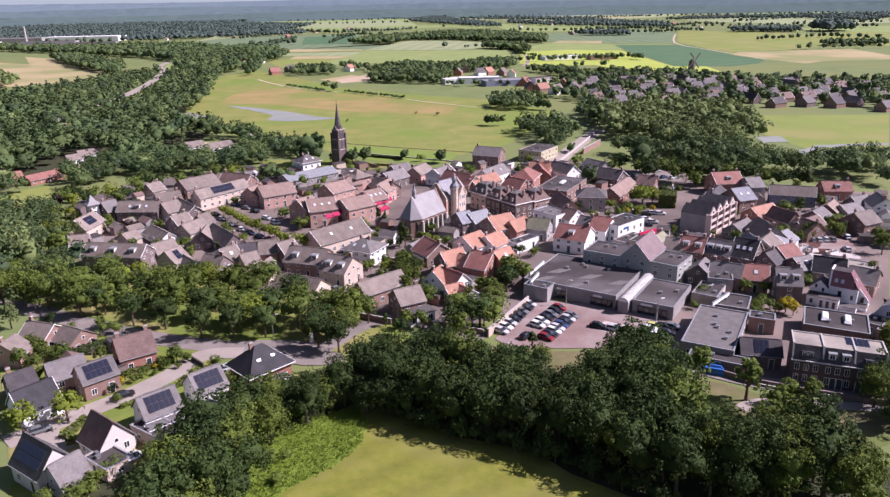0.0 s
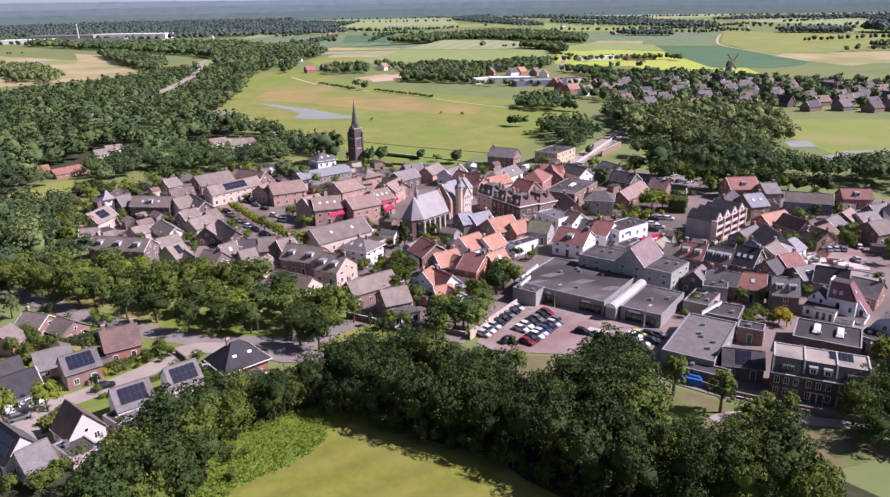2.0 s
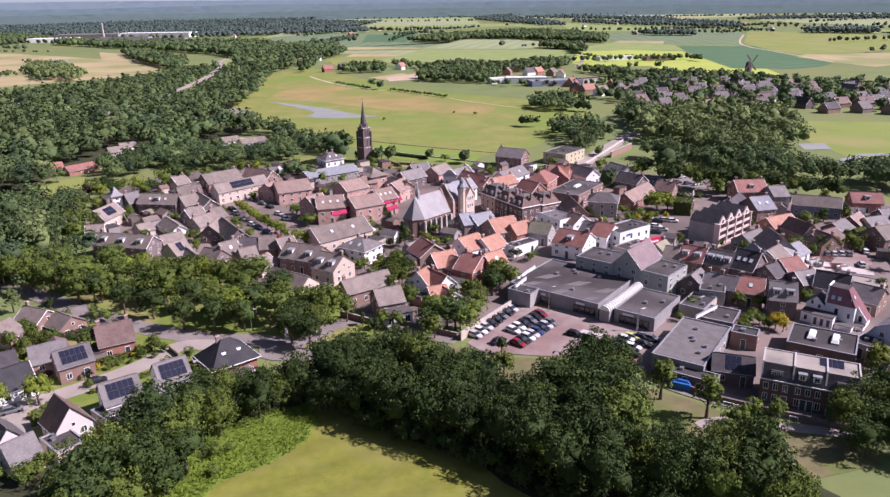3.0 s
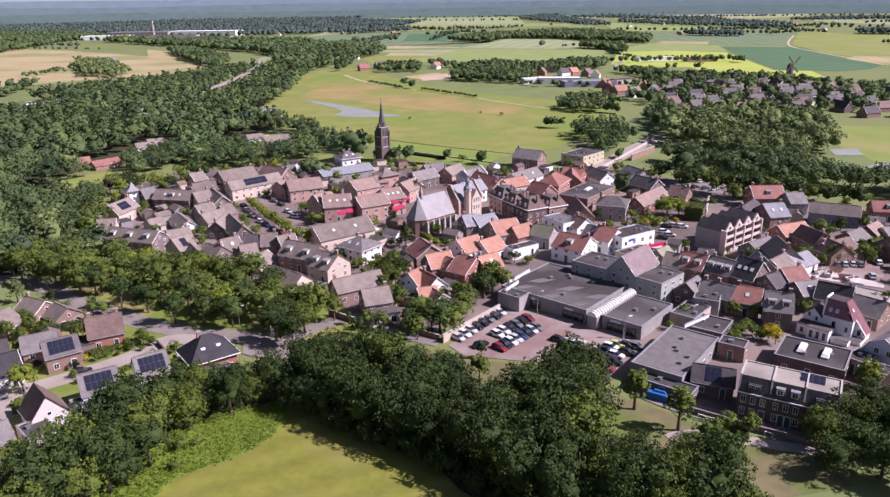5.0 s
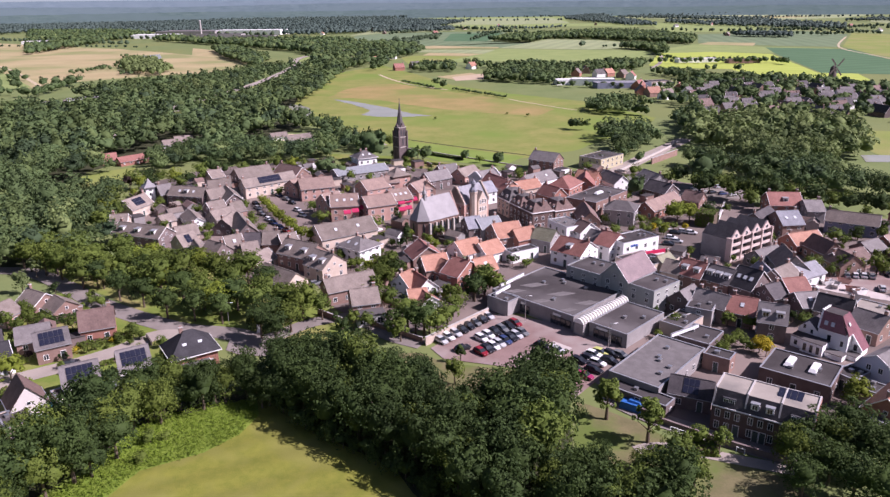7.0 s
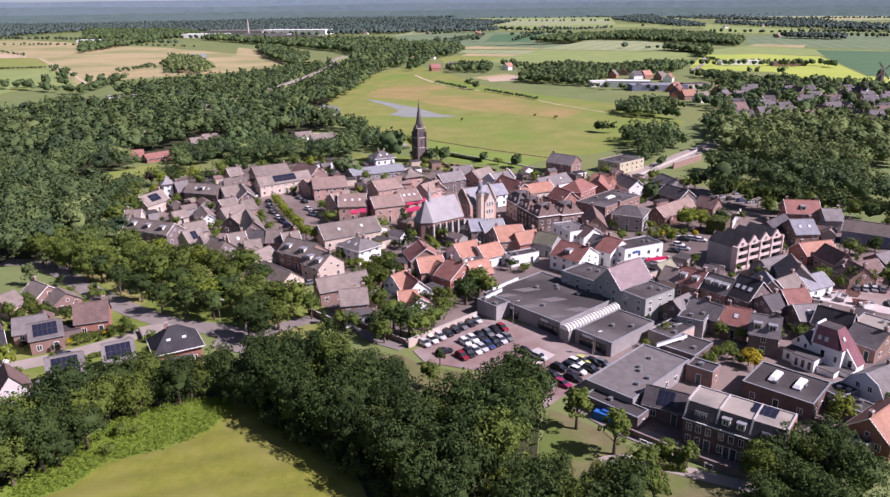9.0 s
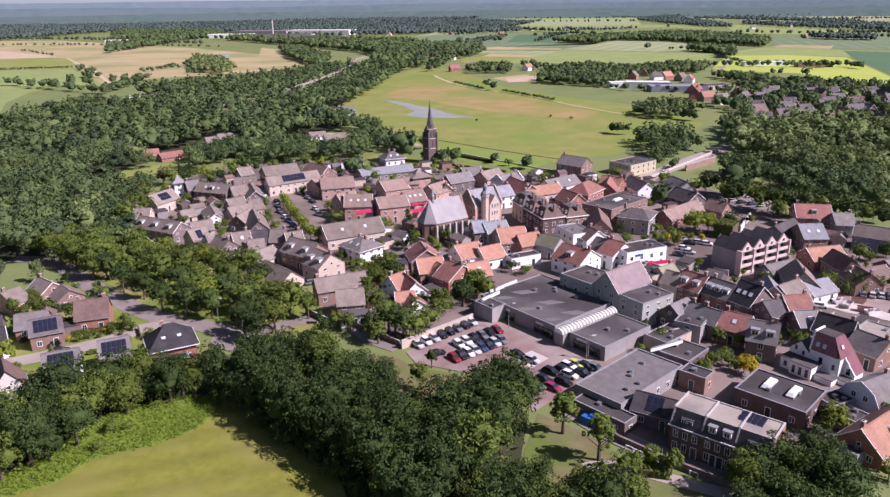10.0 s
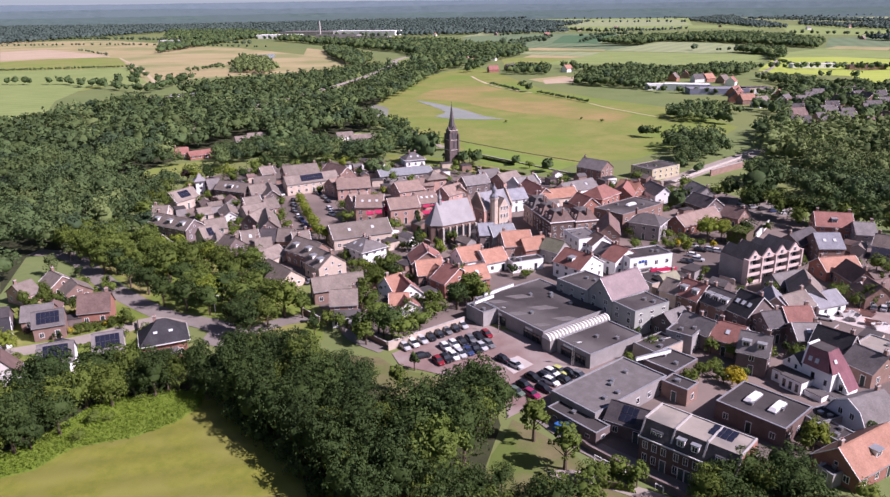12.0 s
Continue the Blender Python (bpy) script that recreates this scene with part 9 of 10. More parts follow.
woods([(569.1, 1368.8), (667.3, 1300.0), (690.9, 1360.1), (575.3, 1420.5)], 9.0, 12.0, "dark", "dark copse between fields", 1)
woods([(689.7, 2398.8), (724.1, 2052.5), (823.4, 1832.1), (930.3, 1625.5), (1046.5, 1851.0), (1050.8, 2378.7), (792.3, 2257.2), (769.1, 2643.1)], 17.0, 13.0, "dark", "far belt of wood", 1)
woods([(438.3, 3096.8), (460.6, 2637.8), (515.8, 2111.0), (583.5, 2049.6), (610.4, 2183.7), (649.7, 3118.0), (760.8, 3900.0), (680.6, 3900.0)], 17.0, 13.0, "dark", "far belt of wood", 1)
woods([(924.7, 1319.8), (1035.9, 1234.4), (1092.7, 1335.7), (962.8, 1385.5)], 10.0, 13.0, "dark", "dark copse between fields", 1)
woods([(762.9, 797.8), (859.2, 777.0), (880.0, 830.0), (780.4, 840.0)], 9.0, 10.0, "dark", "hedgerow trees round a farm", 1)
woods([(1075.5, 1204.0), (1150.5, 1219.3), (1180.0, 1290.0), (1110.0, 1300.0)], 9.0, 24.0, "dark", "tall trees round a farmstead", 1)
woods([(-339.7, 2589.8), (-185.9, 2027.1), (-57.1, 2484.7), (-120.0, 2560.0), (-221.2, 2428.1), (-332.8, 2738.9)], 16.0, 13.0, "dark", "far belt of wood", 1)
woods([(-357.5, 1771.3), (-98.6, 1805.7), (-25.1, 1872.3), (-34.7, 2100.3), (-276.0, 2022.6), (-377.8, 1961.3)], 15.0, 12.0, "dark", "far belt of wood", 1)
woods([(1250.0, 2300.0), (1500.0, 2500.0), (2300.0, 2400.0), (2000.0, 2050.0), (1600.0, 1700.0), (1700.0, 2200.0)], 19.0, 13.0, "dark", "far belt of wood", 1)
woods([(700.0, 3300.0), (1000.0, 2500.0), (1150.0, 2560.0), (950.0, 3300.0)], 20.0, 13.0, "dark", "far belt of wood", 1)
tree_line([(-55.6, 2072.3), (67.7, 1841.4), (186.9, 1934.1)], 13.0, 12.0, 6.0, "dark field tree row")
tree_line([(-150.0, 1250.0), (-90.0, 1330.0), (-40.0, 1330.0)], 16.0, 13.0, 10.0, "field trees beside the lane")
tree_line([(-190.0, 1180.0), (-120.0, 1140.0), (-60.0, 1170.0)], 22.0, 13.0, 8.0, "field trees beside the lane")
tree_line([(20.0, 1320.0), (60.0, 1560.0), (130.0, 1760.0)], 20.0, 10.0, 6.0, "field tree row")
tree_line([(205.0, 1060.0), (215.0, 1075.0)], 8.0, 13.0, 4.0, "single field trees")
tree_line([(240.0, 1055.0), (265.0, 1035.0)], 9.0, 7.0, 4.0, "field hedge")
tree_line([(232.0, 700.0), (300.0, 705.0), (345.0, 690.0), (390.0, 700.0), (395.0, 660.0)], 8.0, 9.0, 5.0, "trees round the long sheds")
tree_line([(890.0, 1380.0), (880.0, 1500.0), (800.0, 1620.0), (700.0, 1660.0)], 14.0, 11.0, 6.0, "field tree row")
tree_line([(1050.0, 1180.0), (950.0, 1250.0), (900.0, 1300.0)], 30.0, 9.0, 6.0, "field tree row")
tree_line([(600.0, 3000.0), (1000.0, 3050.0), (1500.0, 2900.0), (2300.0, 2700.0)], 26.0, 12.0, 12.0, "far field tree row")
tree_line([(-100.0, 3600.0), (200.0, 3500.0), (600.0, 3450.0)], 30.0, 13.0, 14.0, "far field tree row")
tree_line([(-60.0, 2950.0), (150.0, 2900.0), (420.0, 2800.0)], 24.0, 12.0, 10.0, "far field tree row")
tree_line([(900.0, 3700.0), (1600.0, 3600.0), (2400.0, 3200.0)], 28.0, 13.0, 14.0, "far field tree row")
tree_line([(1300.0, 1930.0), (1600.0, 2100.0), (2000.0, 2300.0)], 20.0, 12.0, 10.0, "far field tree row")
tree_line([(1000.0, 1650.0), (1300.0, 1580.0), (1580.0, 1600.0)], 20.0, 11.0, 10.0, "far field tree row")
tree_line([(500.0, 1690.0), (700.0, 1575.0), (860.0, 1620.0)], 16.0, 11.0, 8.0, "field tree row")
tree_line([(-745.0, 635.0), (-690.0, 655.0), (-640.0, 680.0), (-600.0, 700.0)], 2.6, 4.0, 2.0, "hedge between the fields")
tree_line([(-580.0, 690.0), (-520.0, 610.0), (-460.0, 530.0)], 12.0, 8.0, 12.0, "hedgerow along the track")
tree_line([(-482.0, 468.0), (-430.0, 482.8), (-396.0, 514.6)], 11.0, 12.0, 6.0, "row of round field trees")
tree_line([(-965.0, 1093.0), (-860.0, 1000.0), (-780.0, 930.0)], 14.0, 5.0, 6.0, "scrub along the ditch")
tree_line([(-1300.0, 1270.0), (-1050.0, 1300.0), (-790.0, 1245.0), (-600.0, 1180.0)], 12.0, 6.0, 8.0, "scrub along the ditch")
tree_line([(-540.0, 950.0), (-500.0, 880.0), (-470.0, 790.0), (-440.0, 700.0)], 9.0, 6.0, 16.0, "scrub on the river bank")
x, y = scatter([(-470.7, 779.3), (-475.0, 830.0), (-430.0, 800.0), (-351.9, 659.6), (-340.4, 600.1), (-397.8, 633.5)], 9.0, 13)
forest(x, y, 11.0, "leaf_pale", "pale willow scrub on the river bank", 1)
tree_line([(-900.0, 1500.0), (-760.0, 1540.0), (-640.0, 1500.0), (-540.0, 1470.0)], 13.0, 12.0, 16.0, "trees before the factory")
tree_line([(-660.0, 1690.0), (-560.0, 1700.0), (-470.0, 1640.0)], 13.0, 13.0, 16.0, "trees before the factory")
tree_line([(-130.3, 991.5), (-95.2, 1350.8), (-52.8, 1553.3)], 9.0, 10.0, 4.0, "field tree row")
tree_line([(-58.2, 514.5), (-21.9, 448.9)], 2.6, 3.0, 1.5, "low hedge row in the meadow")
tree_line([(-5.6, 440.0), (18.1, 406.2), (41.6, 372.2)], 2.4, 3.0, 1.5, "low hedge row in the meadow")
tree_line([(-15.5, 450.0), (-12.0, 448.0)], 3.0, 10.0, 2.0, "single round meadow tree")
tree_line([(72.0, 222.0), (78.7, 208.7)], 8.0, 9.0, 2.0, "meadow trees")
tree_line([(-463.1, 631.4), (-470.4, 719.1), (-410.7, 683.8), (-386.5, 603.4)], 6.0, 6.0, 20.0, "river bank scrub")
tree_line([(-598.2, 472.7), (-516.9, 477.7), (-377.2, 408.9), (-407.0, 546.2)], 10.0, 10.0, 10.0, "tree row")
tree_line([(-1643.9, 1651.9), (-1109.0, 1530.3), (-675.9, 1283.6)], 12.0, 10.0, 8.0, "tree row")
tree_line([(383.8, 3963.8), (1168.0, 4596.3), (2068.2, 4188.7)], 14.0, 11.0, 4.0, "tree row")
tree_line([(641.4, 1523.8), (754.4, 1365.4), (880.2, 1444.1)], 12.0, 10.0, 8.0, "tree row")
tree_line([(1010.0, 1458.0), (1158.7, 1424.9), (1351.3, 1351.5)], 12.0, 11.0, 20.0, "tree row")
tree_line([(324.1, 4008.8), (516.3, 3544.4), (824.8, 3801.9)], 13.0, 10.0, 10.0, "far field tree row")
tree_line([(925.2, 3260.1), (1201.4, 2943.9), (1542.4, 2955.4)], 13.0, 10.0, 10.0, "far field tree row")
tree_line([(15.3, 1594.8), (118.7, 1698.1), (169.4, 1611.7)], 13.0, 10.0, 10.0, "far field tree row")
tree_line([(731.4, 2374.5), (1062.5, 2518.8)], 13.0, 10.0, 10.0, "far field tree row")
tree_line([(901.1, 1650.0), (1125.5, 1827.5), (1156.1, 1719.7)], 13.0, 10.0, 10.0, "far field tree row")
tree_line([(567.5, 1423.4), (723.4, 1496.4)], 13.0, 10.0, 10.0, "far field tree row")
tree_line([(88.5, 2051.6), (197.0, 1914.2), (314.9, 2064.3)], 13.0, 10.0, 10.0, "far field tree row")
tree_line([(-184.8, 1656.9), (-124.9, 1858.0)], 13.0, 10.0, 10.0, "far field tree row")
tree_line([(766.5, 990.4), (934.0, 1028.2), (966.1, 909.1)], 13.0, 10.0, 10.0, "far field tree row")
tree_line([(675.1, 751.3), (815.0, 735.6)], 13.0, 10.0, 10.0, "far field tree row")
tree_line([(269.1, 597.9), (312.7, 577.4)], 13.0, 10.0, 10.0, "far field tree row")
tree_line([(-184.6, 2522.8), (28.7, 3102.1)], 13.0, 10.0, 10.0, "far field tree row")
tree_line([(-430.1, 2369.4), (-215.9, 2170.8), (-115.1, 2359.9)], 13.0, 10.0, 10.0, "far field tree row")
tree_line([(112.5, 369.8), (127.9, 353.5), (150.5, 317.7)], 7.0, 6.0, 5.0, "hedge row")
tree_line([(94.0, 297.6), (104.0, 300.0), (114.5, 290.1), (126.7, 272.4), (134.0, 276.0)], 5.0, 9.0, 5.0, "row of round meadow trees")
tree_line([(278.1, 833.4), (284.1, 766.7), (284.2, 690.7)], 7.0, 6.0, 5.0, "hedge row")
tree_line([(82.3, 656.4), (131.3, 618.5)], 7.0, 6.0, 5.0, "hedge row")
tree_line([(307.3, 742.5), (384.5, 748.7)], 7.0, 6.0, 5.0, "hedge row")

# ---- cars, walls and street furniture ----
PAINT = {"white": (0.75, 0.75, 0.75), "silver": (0.48, 0.49, 0.50), "grey": (0.16, 0.165, 0.17), "black": (0.018, 0.018, 0.022), "red": (0.24, 0.02, 0.03),
         "blue": (0.04, 0.06, 0.15), "yellow": (0.50, 0.52, 0.16), "magenta": (0.30, 0.03, 0.10), "green": (0.12, 0.16, 0.12)}
for k, c in PAINT.items():
    surface("car_" + k, c, tuple(v * 0.94 for v in c), 0.8, 0.25, spec=0.6)


def car(x, y, turn, colour):
    """A hatchback: lofted body, glasshouse, four wheels, lamps."""
    e = thing("car", x, y, 0.10, turn, "%s parked hatchback car on paving" % colour, "car", "parked cars")

    def body():
        def ring(px, w, z0, z1):
            return [(px, -w * 0.92, z0), (px, w * 0.92, z0), (px, w, (z0 + z1) / 2), (px, w * 0.86, z1), (px, -w * 0.86, z1), (px, -w, (z0 + z1) / 2)]
        return Shape().loft([ring(-2.1, 0.68, 0.40, 0.72), ring(-1.95, 0.82, 0.25, 0.92), ring(-0.9, 0.88, 0.22, 0.95), ring(0.9, 0.88, 0.22, 0.93),
                             ring(1.75, 0.84, 0.25, 0.80), ring(2.1, 0.66, 0.38, 0.64)]).mesh("body", ["car_" + colour])

    def ring2(px, w0, w1, z0, z1):
        return [(px, -w0, z0), (px, w0, z0), (px, w1, z1), (px, -w1, z1)]
    part("body", shared(("car", colour), body), None, e)
    part("glasshouse", shared("carglass", lambda: Shape().loft([ring2(-1.85, 0.74, 0.72, 0.90, 0.93), ring2(-1.35, 0.78, 0.62, 0.90, 1.38), ring2(0.25, 0.78, 0.62, 0.90, 1.40), ring2(1.05, 0.76, 0.70, 0.88, 0.92)]).mesh("glasshouse", ["glass"])), None, e, "dark tinted glass")
    part("roof", shared(("carroof", colour), lambda: Shape().loft([ring2(-1.38, 0.62, 0.55, 1.38, 1.42), ring2(-0.6, 0.63, 0.56, 1.41, 1.47), ring2(0.3, 0.62, 0.55, 1.39, 1.43)]).mesh("roof", ["car_" + colour])), None, e)
    for wx in (-1.3, 1.32):
        for wy in (-0.8, 0.8):
            part("wheel", shared("wheel", lambda: Shape().tube(0, 0, -0.1, 0.31, 0.1, 0.31, 10).mesh("wheel", ["rubber"])), None, e, at=pose(wx, wy, 0.31, 90))
    for wy in (-0.5, 0.5):
        part("headlight", shared("hl", lambda: Shape().box(0, 0, 0, 0.12, 0.3, 0.13).mesh("headlight", ["metal_light"])), None, e, at=pose(2.02, wy, 0.58))
        part("tail_light", shared("tl", lambda: Shape().box(0, 0, 0, 0.1, 0.22, 0.2).mesh("tail_light", ["sign_red"])), None, e, at=pose(-2.02, wy, 0.66))


def garden_wall(x, y, turn, L, h, th, mat, label):
    e = thing("garden_wall", x, y, 0, turn, label, "wall")
    part("wall_body", Shape().box(0, 0, 0, L, th, h), [mat], e)
    part("coping", Shape().box(0, 0, h, L + 0.1, th + 0.12, 0.08), [mat if mat in ("timber_dark", "brick_dark") else "concrete"], e)


def street_lamp(x, y, h):
    e = thing("street_lamp", x, y, 0.05, 0, "slim grey steel street lamp post", "street lamp")
    part("post", Shape().tube(0, 0, 0, 0.09, h, 0.05, 8), ["metal_light"], e)
    part("arm", Shape().box(0.6, 0, h - 0.05, 1.3, 0.06, 0.06), ["metal_light"], e)
    part("lantern", Shape().box(1.2, 0, h - 0.1, 0.7, 0.25, 0.12), ["paint_white"], e)


def rail_hoop(x, y):
    e = thing("cycle_rack", x, y, 0.1, -33, "white tubular hoop rail beside the lane", "rail")
    for q in (-0.7, 0.7):
        part("post", Shape().box(q, 0, 0, 0.12, 0.12, 1.0), ["paint_white"], e)
    part("top_rail", Shape().box(0, 0, 1.0, 1.55, 0.14, 0.12), ["paint_white"], e)


def monument(x, y):
    e = thing("monument", x, y, 0.05, 10, "small white stone monument at the junction", "monument")
    part("base", Shape().box(0, 0, 0, 1.3, 1.3, 0.4), ["stone"], e)
    part("pillar", Shape().box(0, 0, 0.4, 0.8, 0.6, 2.2, 0, 0.85), ["plaster_white"], e)


def pool(x, y):
    e = thing("paddling_pool", x, y, 0.06, 0, "round turquoise garden paddling pool", "pool")
    part("rim", Shape().tube(0, 0, 0, 1.6, 0.6, 1.6, 18), ["paint_white"], e)
    part("water_surface", Shape().tube(0, 0, 0.6, 1.45, 0.63, 1.45, 18), ["pool_blue"], e, "turquoise water")


def parasol(x, y):
    e = thing("parasol", x, y, 0.06, 0, "white square garden parasol on a pole", "parasol")
    part("pole", Shape().tube(0, 0, 0, 0.04, 2.3, 0.03, 6), ["metal_light"], e)
    part("canopy", Shape().tube(0, 0, 2.1, 1.7, 2.7, 0.08, 8), ["paint_white"], e)


def tarp(x, y):
    e = thing("covered_stack", x, y, 0.1, -35, "goods stack under a creased blue tarpaulin", "tarpaulin")
    part("cover", Shape().box(0, 0, 0, 4.5, 2.6, 1.5, 0, 0.9).box(0.4, 0.2, 1.5, 3.0, 1.6, 0.4, 0, 0.7), ["tarp_blue"], e)


def awning(x, y, z, turn):
    e = thing("awning", x, y, z, turn, "red fabric sun awning on the apartments", "awning", "red awnings")
    part("fabric", Shape().loft([[(-1.3, 0.2, 0.1), (1.3, 0.2, 0.1), (1.3, 0.2, 0.16), (-1.3, 0.2, 0.16)], [(-1.3, -1.3, -0.8), (1.3, -1.3, -0.8), (1.3, -1.3, -0.74), (-1.3, -1.3, -0.74)]]), ["awning_red"], e)
    part("valance", Shape().box(0, -1.31, -1.05, 2.6, 0.04, 0.3), ["awning_red"], e)


def shop_sign(x, y, turn):
    e = thing("shop_sign", x, y, 2.4, turn, "long red shop fascia with white lettering bar", "sign")
    part("board", Shape().box(0, 0, 0, 8.0, 0.5, 2.4), ["sign_red"], e)
    part("lettering_bar", Shape().box(0.3, -0.28, 0.95, 5.5, 0.06, 0.5), ["paint_white"], e, "plain white bar")


def parapet_wall(x, y, z, turn, L, h):
    e = thing("parapet_wall", x, y, z, turn, "white rendered parapet wall on the shop roof", "parapet")
    part("wall_body", Shape().box(0, 0, 0, L, 0.35, h), ["plaster_white"], e)
    part("coping", Shape().box(0, 0, h, L + 0.1, 0.45, 0.06), ["zinc"], e)


def chimney_stack(x, y, h):
    e = thing("factory_chimney", x, y, 0, 0, "tall pale factory chimney far away", "chimney")
    part("shaft", Shape().tube(0, 0, 0, 3.0, h, 1.8, 12), ["concrete"], e)
    part("rim", Shape().tube(0, 0, h, 2.0, h + 1, 2.0, 12), ["paint_white"], e)


def shed(x, y, turn, L, W, h, pitched, wall, roof):
    e = thing("outbuilding", x, y, 0, turn, "small %s outbuilding with %s roof" % (WALL[wall][0], ROOF[roof][0]), "outbuilding", "yard outbuildings")
    if pitched:
        sec = [(-W / 2, 0), (W / 2, 0), (W / 2, h), (0, h + W * 0.3), (-W / 2, h)]
        part("wall", Shape().loft([[(-L / 2, a, b) for a, b in sec], [(L / 2, a, b) for a, b in sec]]), [WALL[wall][1]], e)
        part("roof", roof_shape(L, W, h, h + W * 0.3 + 0.02, 0.2, 0.1), [ROOF[roof][1]], e)
    else:
        part("wall", Shape().box(0, 0, 0, L, W, h), [WALL[wall][1]], e)
        part("roof", Shape().box(0, 0, h, L + 0.25, W + 0.25, 0.16), [ROOF["flatroof"][1]], e)


def yards(poly, turn, seed, gap=7.0):
    """Outbuildings, shrubs and garden walls in the yards between the houses of a block."""
    x, y = scatter(poly, gap, seed, False)
    g = random.Random(seed)
    for a, b in zip(x, y):
        a, b = float(a), float(b)
        free = min(math.hypot(a - p, b - q) - r * 0.72 for p, q, r in FOOT)
        if free < 1.2:
            continue
        k = g.random()
        if k < 0.40:
            L, W = g.uniform(3.5, 6.0), g.uniform(3.0, 4.5)
            FOOT.append((a, b, L / 2))
            shed(a, b, turn + g.choice((0, 90)) + g.uniform(-4, 4), L, W, g.uniform(2.3, 3.0), g.random() < 0.55, g.choice(("brown", "dark", "cream", "white", "grey")), g.choice(("taupe", "grey", "taupe", "darkgrey", "brown")))
        elif k < 0.88:
            tree(a, b, g.uniform(2.0, 4.6), g.choice(("bush", "bush", "bush", "mid", "bush", "dark")))
        else:
            garden_wall(a, b, turn + g.choice((0, 90)), g.uniform(4, 7), 1.8, 0.2, g.choice(("brick_brown", "timber_dark", "brick_cream")), "garden wall between the yards")


def skip(x, y, turn, mat, label):
    """An open steel builder's skip with sloping ends."""
    e = thing("builders_skip", x, y, 0, turn, label, "skip", "builders' skips on the square")
    s = Shape()
    for g in (-1, 1):
        s.loft([[(-1.2, g * 0.85, 0.15), (1.2, g * 0.85, 0.15), (1.9, g * 0.9, 1.4), (-1.9, g * 0.9, 1.4)], [(-1.2, g * 0.8, 0.15), (1.2, g * 0.8, 0.15), (1.9, g * 0.85, 1.4), (-1.9, g * 0.85, 1.4)]])
        s.loft([[(g * 1.2, -0.8, 0.15), (g * 1.2, 0.8, 0.15), (g * 1.9, 0.85, 1.4), (g * 1.9, -0.85, 1.4)], [(g * 1.15, -0.8, 0.15), (g * 1.15, 0.8, 0.15), (g * 1.85, 0.85, 1.4), (g * 1.85, -0.85, 1.4)]])
    part("shell", s, [mat], e)
    part("floor", Shape().box(0, 0, 0, 2.4, 1.6, 0.16), ["trim_dark"], e)
    part("rubble", Shape().box(0.2, 0, 0.16, 2.2, 1.4, 0.7, 0, 0.6), ["concrete"], e)


def shopfront(x, y, turn, panes):
    """Glazed shop windows in a slim dark frame with a white sign board above."""
    e = thing("shopfront", x, y, 0, turn, "dark glazed shop windows under a white sign board", "shopfront")
    L = panes * 1.5
    s = Shape().box(0, -0.05, 2.3, L + 0.1, 0.14, 0.12).box(0, -0.05, 0.25, L + 0.1, 0.14, 0.1)
    for i in range(panes + 1):
        s.box(-L / 2 + 1.5 * i, -0.05, 0.35, 0.09, 0.13, 1.95)
    part("frame", s, ["trim_dark"], e)
    for i in range(panes):
        part("pane", pane_mesh(1.4, 1.95), None, e, at=pose(-L / 2 + 1.5 * i + 0.75, -0.02, 0.35))
    part("sign_board", Shape().box(-L * 0.2, -0.06, 2.6, L * 0.4, 0.1, 0.55), ["paint_white"], e, "plain white sign board")


def lettering(x, y, z, turn, L):
    """Plain bars in place of shop lettering, standing proud of the wall."""
    e = thing("shop_lettering", x, y, z, turn, "plain blue lettering bars on a white shop wall", "sign")
    for i in range(3):
        part("lettering_bar", Shape().box(-L / 3 + i * L / 3, -0.06, 0.1 * (i % 2), L * 0.26, 0.08, 0.7), ["sign_blue"], e)


surface("sign_blue", (0.03, 0.09, 0.32), (0.05, 0.13, 0.40), 1.0, 0.5)

car(0.8, -78.2, -50, "silver")
car(2.4, -76.2, -50, "white")
car(4.1, -74.2, -50, "silver")
car(5.7, -72.2, -50, "black")
car(7.3, -70.2, -50, "black")
car(8.9, -68.2, -50, "grey")
car(10.6, -66.3, -50, "black")
car(12.2, -64.3, -50, "silver")
car(10.3, -77.0, -52, "white")
car(12.0, -75.2, -52, "white")
car(13.7, -73.5, -52, "black")
car(15.5, -71.8, -52, "grey")
car(17.2, -70.1, -52, "black")
car(18.9, -68.4, -52, "red")
car(10.1, -84.0, -52, "red")
car(11.5, -82.6, -52, "black")
car(13.0, -81.1, -52, "white")
car(14.4, -79.7, -52, "silver")
car(15.9, -78.2, -52, "blue")
car(17.3, -76.7, -52, "black")
car(18.7, -75.3, -52, "silver")
car(20.2, -73.8, -52, "grey")
car(5.9, -82.2, 35, "black")
car(24.4, -80.9, -38, "black")
car(27.5, -83.1, -38, "silver")
car(30.2, -91.7, -38, "black")
car(31.7, -88.1, -38, "black")
car(34.2, -87.2, -38, "black")
car(35.5, -85.2, -38, "white")
car(37.2, -84.2, -38, "yellow")
car(39.5, -84.9, -38, "black")
car(41.4, -85.4, -38, "grey")
car(35.6, -89.2, -38, "white")
car(38.5, -88.1, -38, "black")
car(34.3, -92.4, -38, "black")
car(31.9, -95.0, -38, "magenta")
car(28.7, -94.7, -38, "green")
car(-75.0, 38.6, -45, "silver")
car(-71.5, 30.5, -45, "grey")
car(-66.6, 22.8, -45, "white")
car(-63.7, 18.3, -45, "blue")
car(-59.8, 12.6, -45, "blue")
car(-56.5, 8.4, -45, "red")
car(-58.6, 35.4, -45, "white")
car(-55.1, 28.2, -45, "white")
car(-71.7, 58.5, -45, "blue")
car(-66.9, 51.9, -45, "grey")
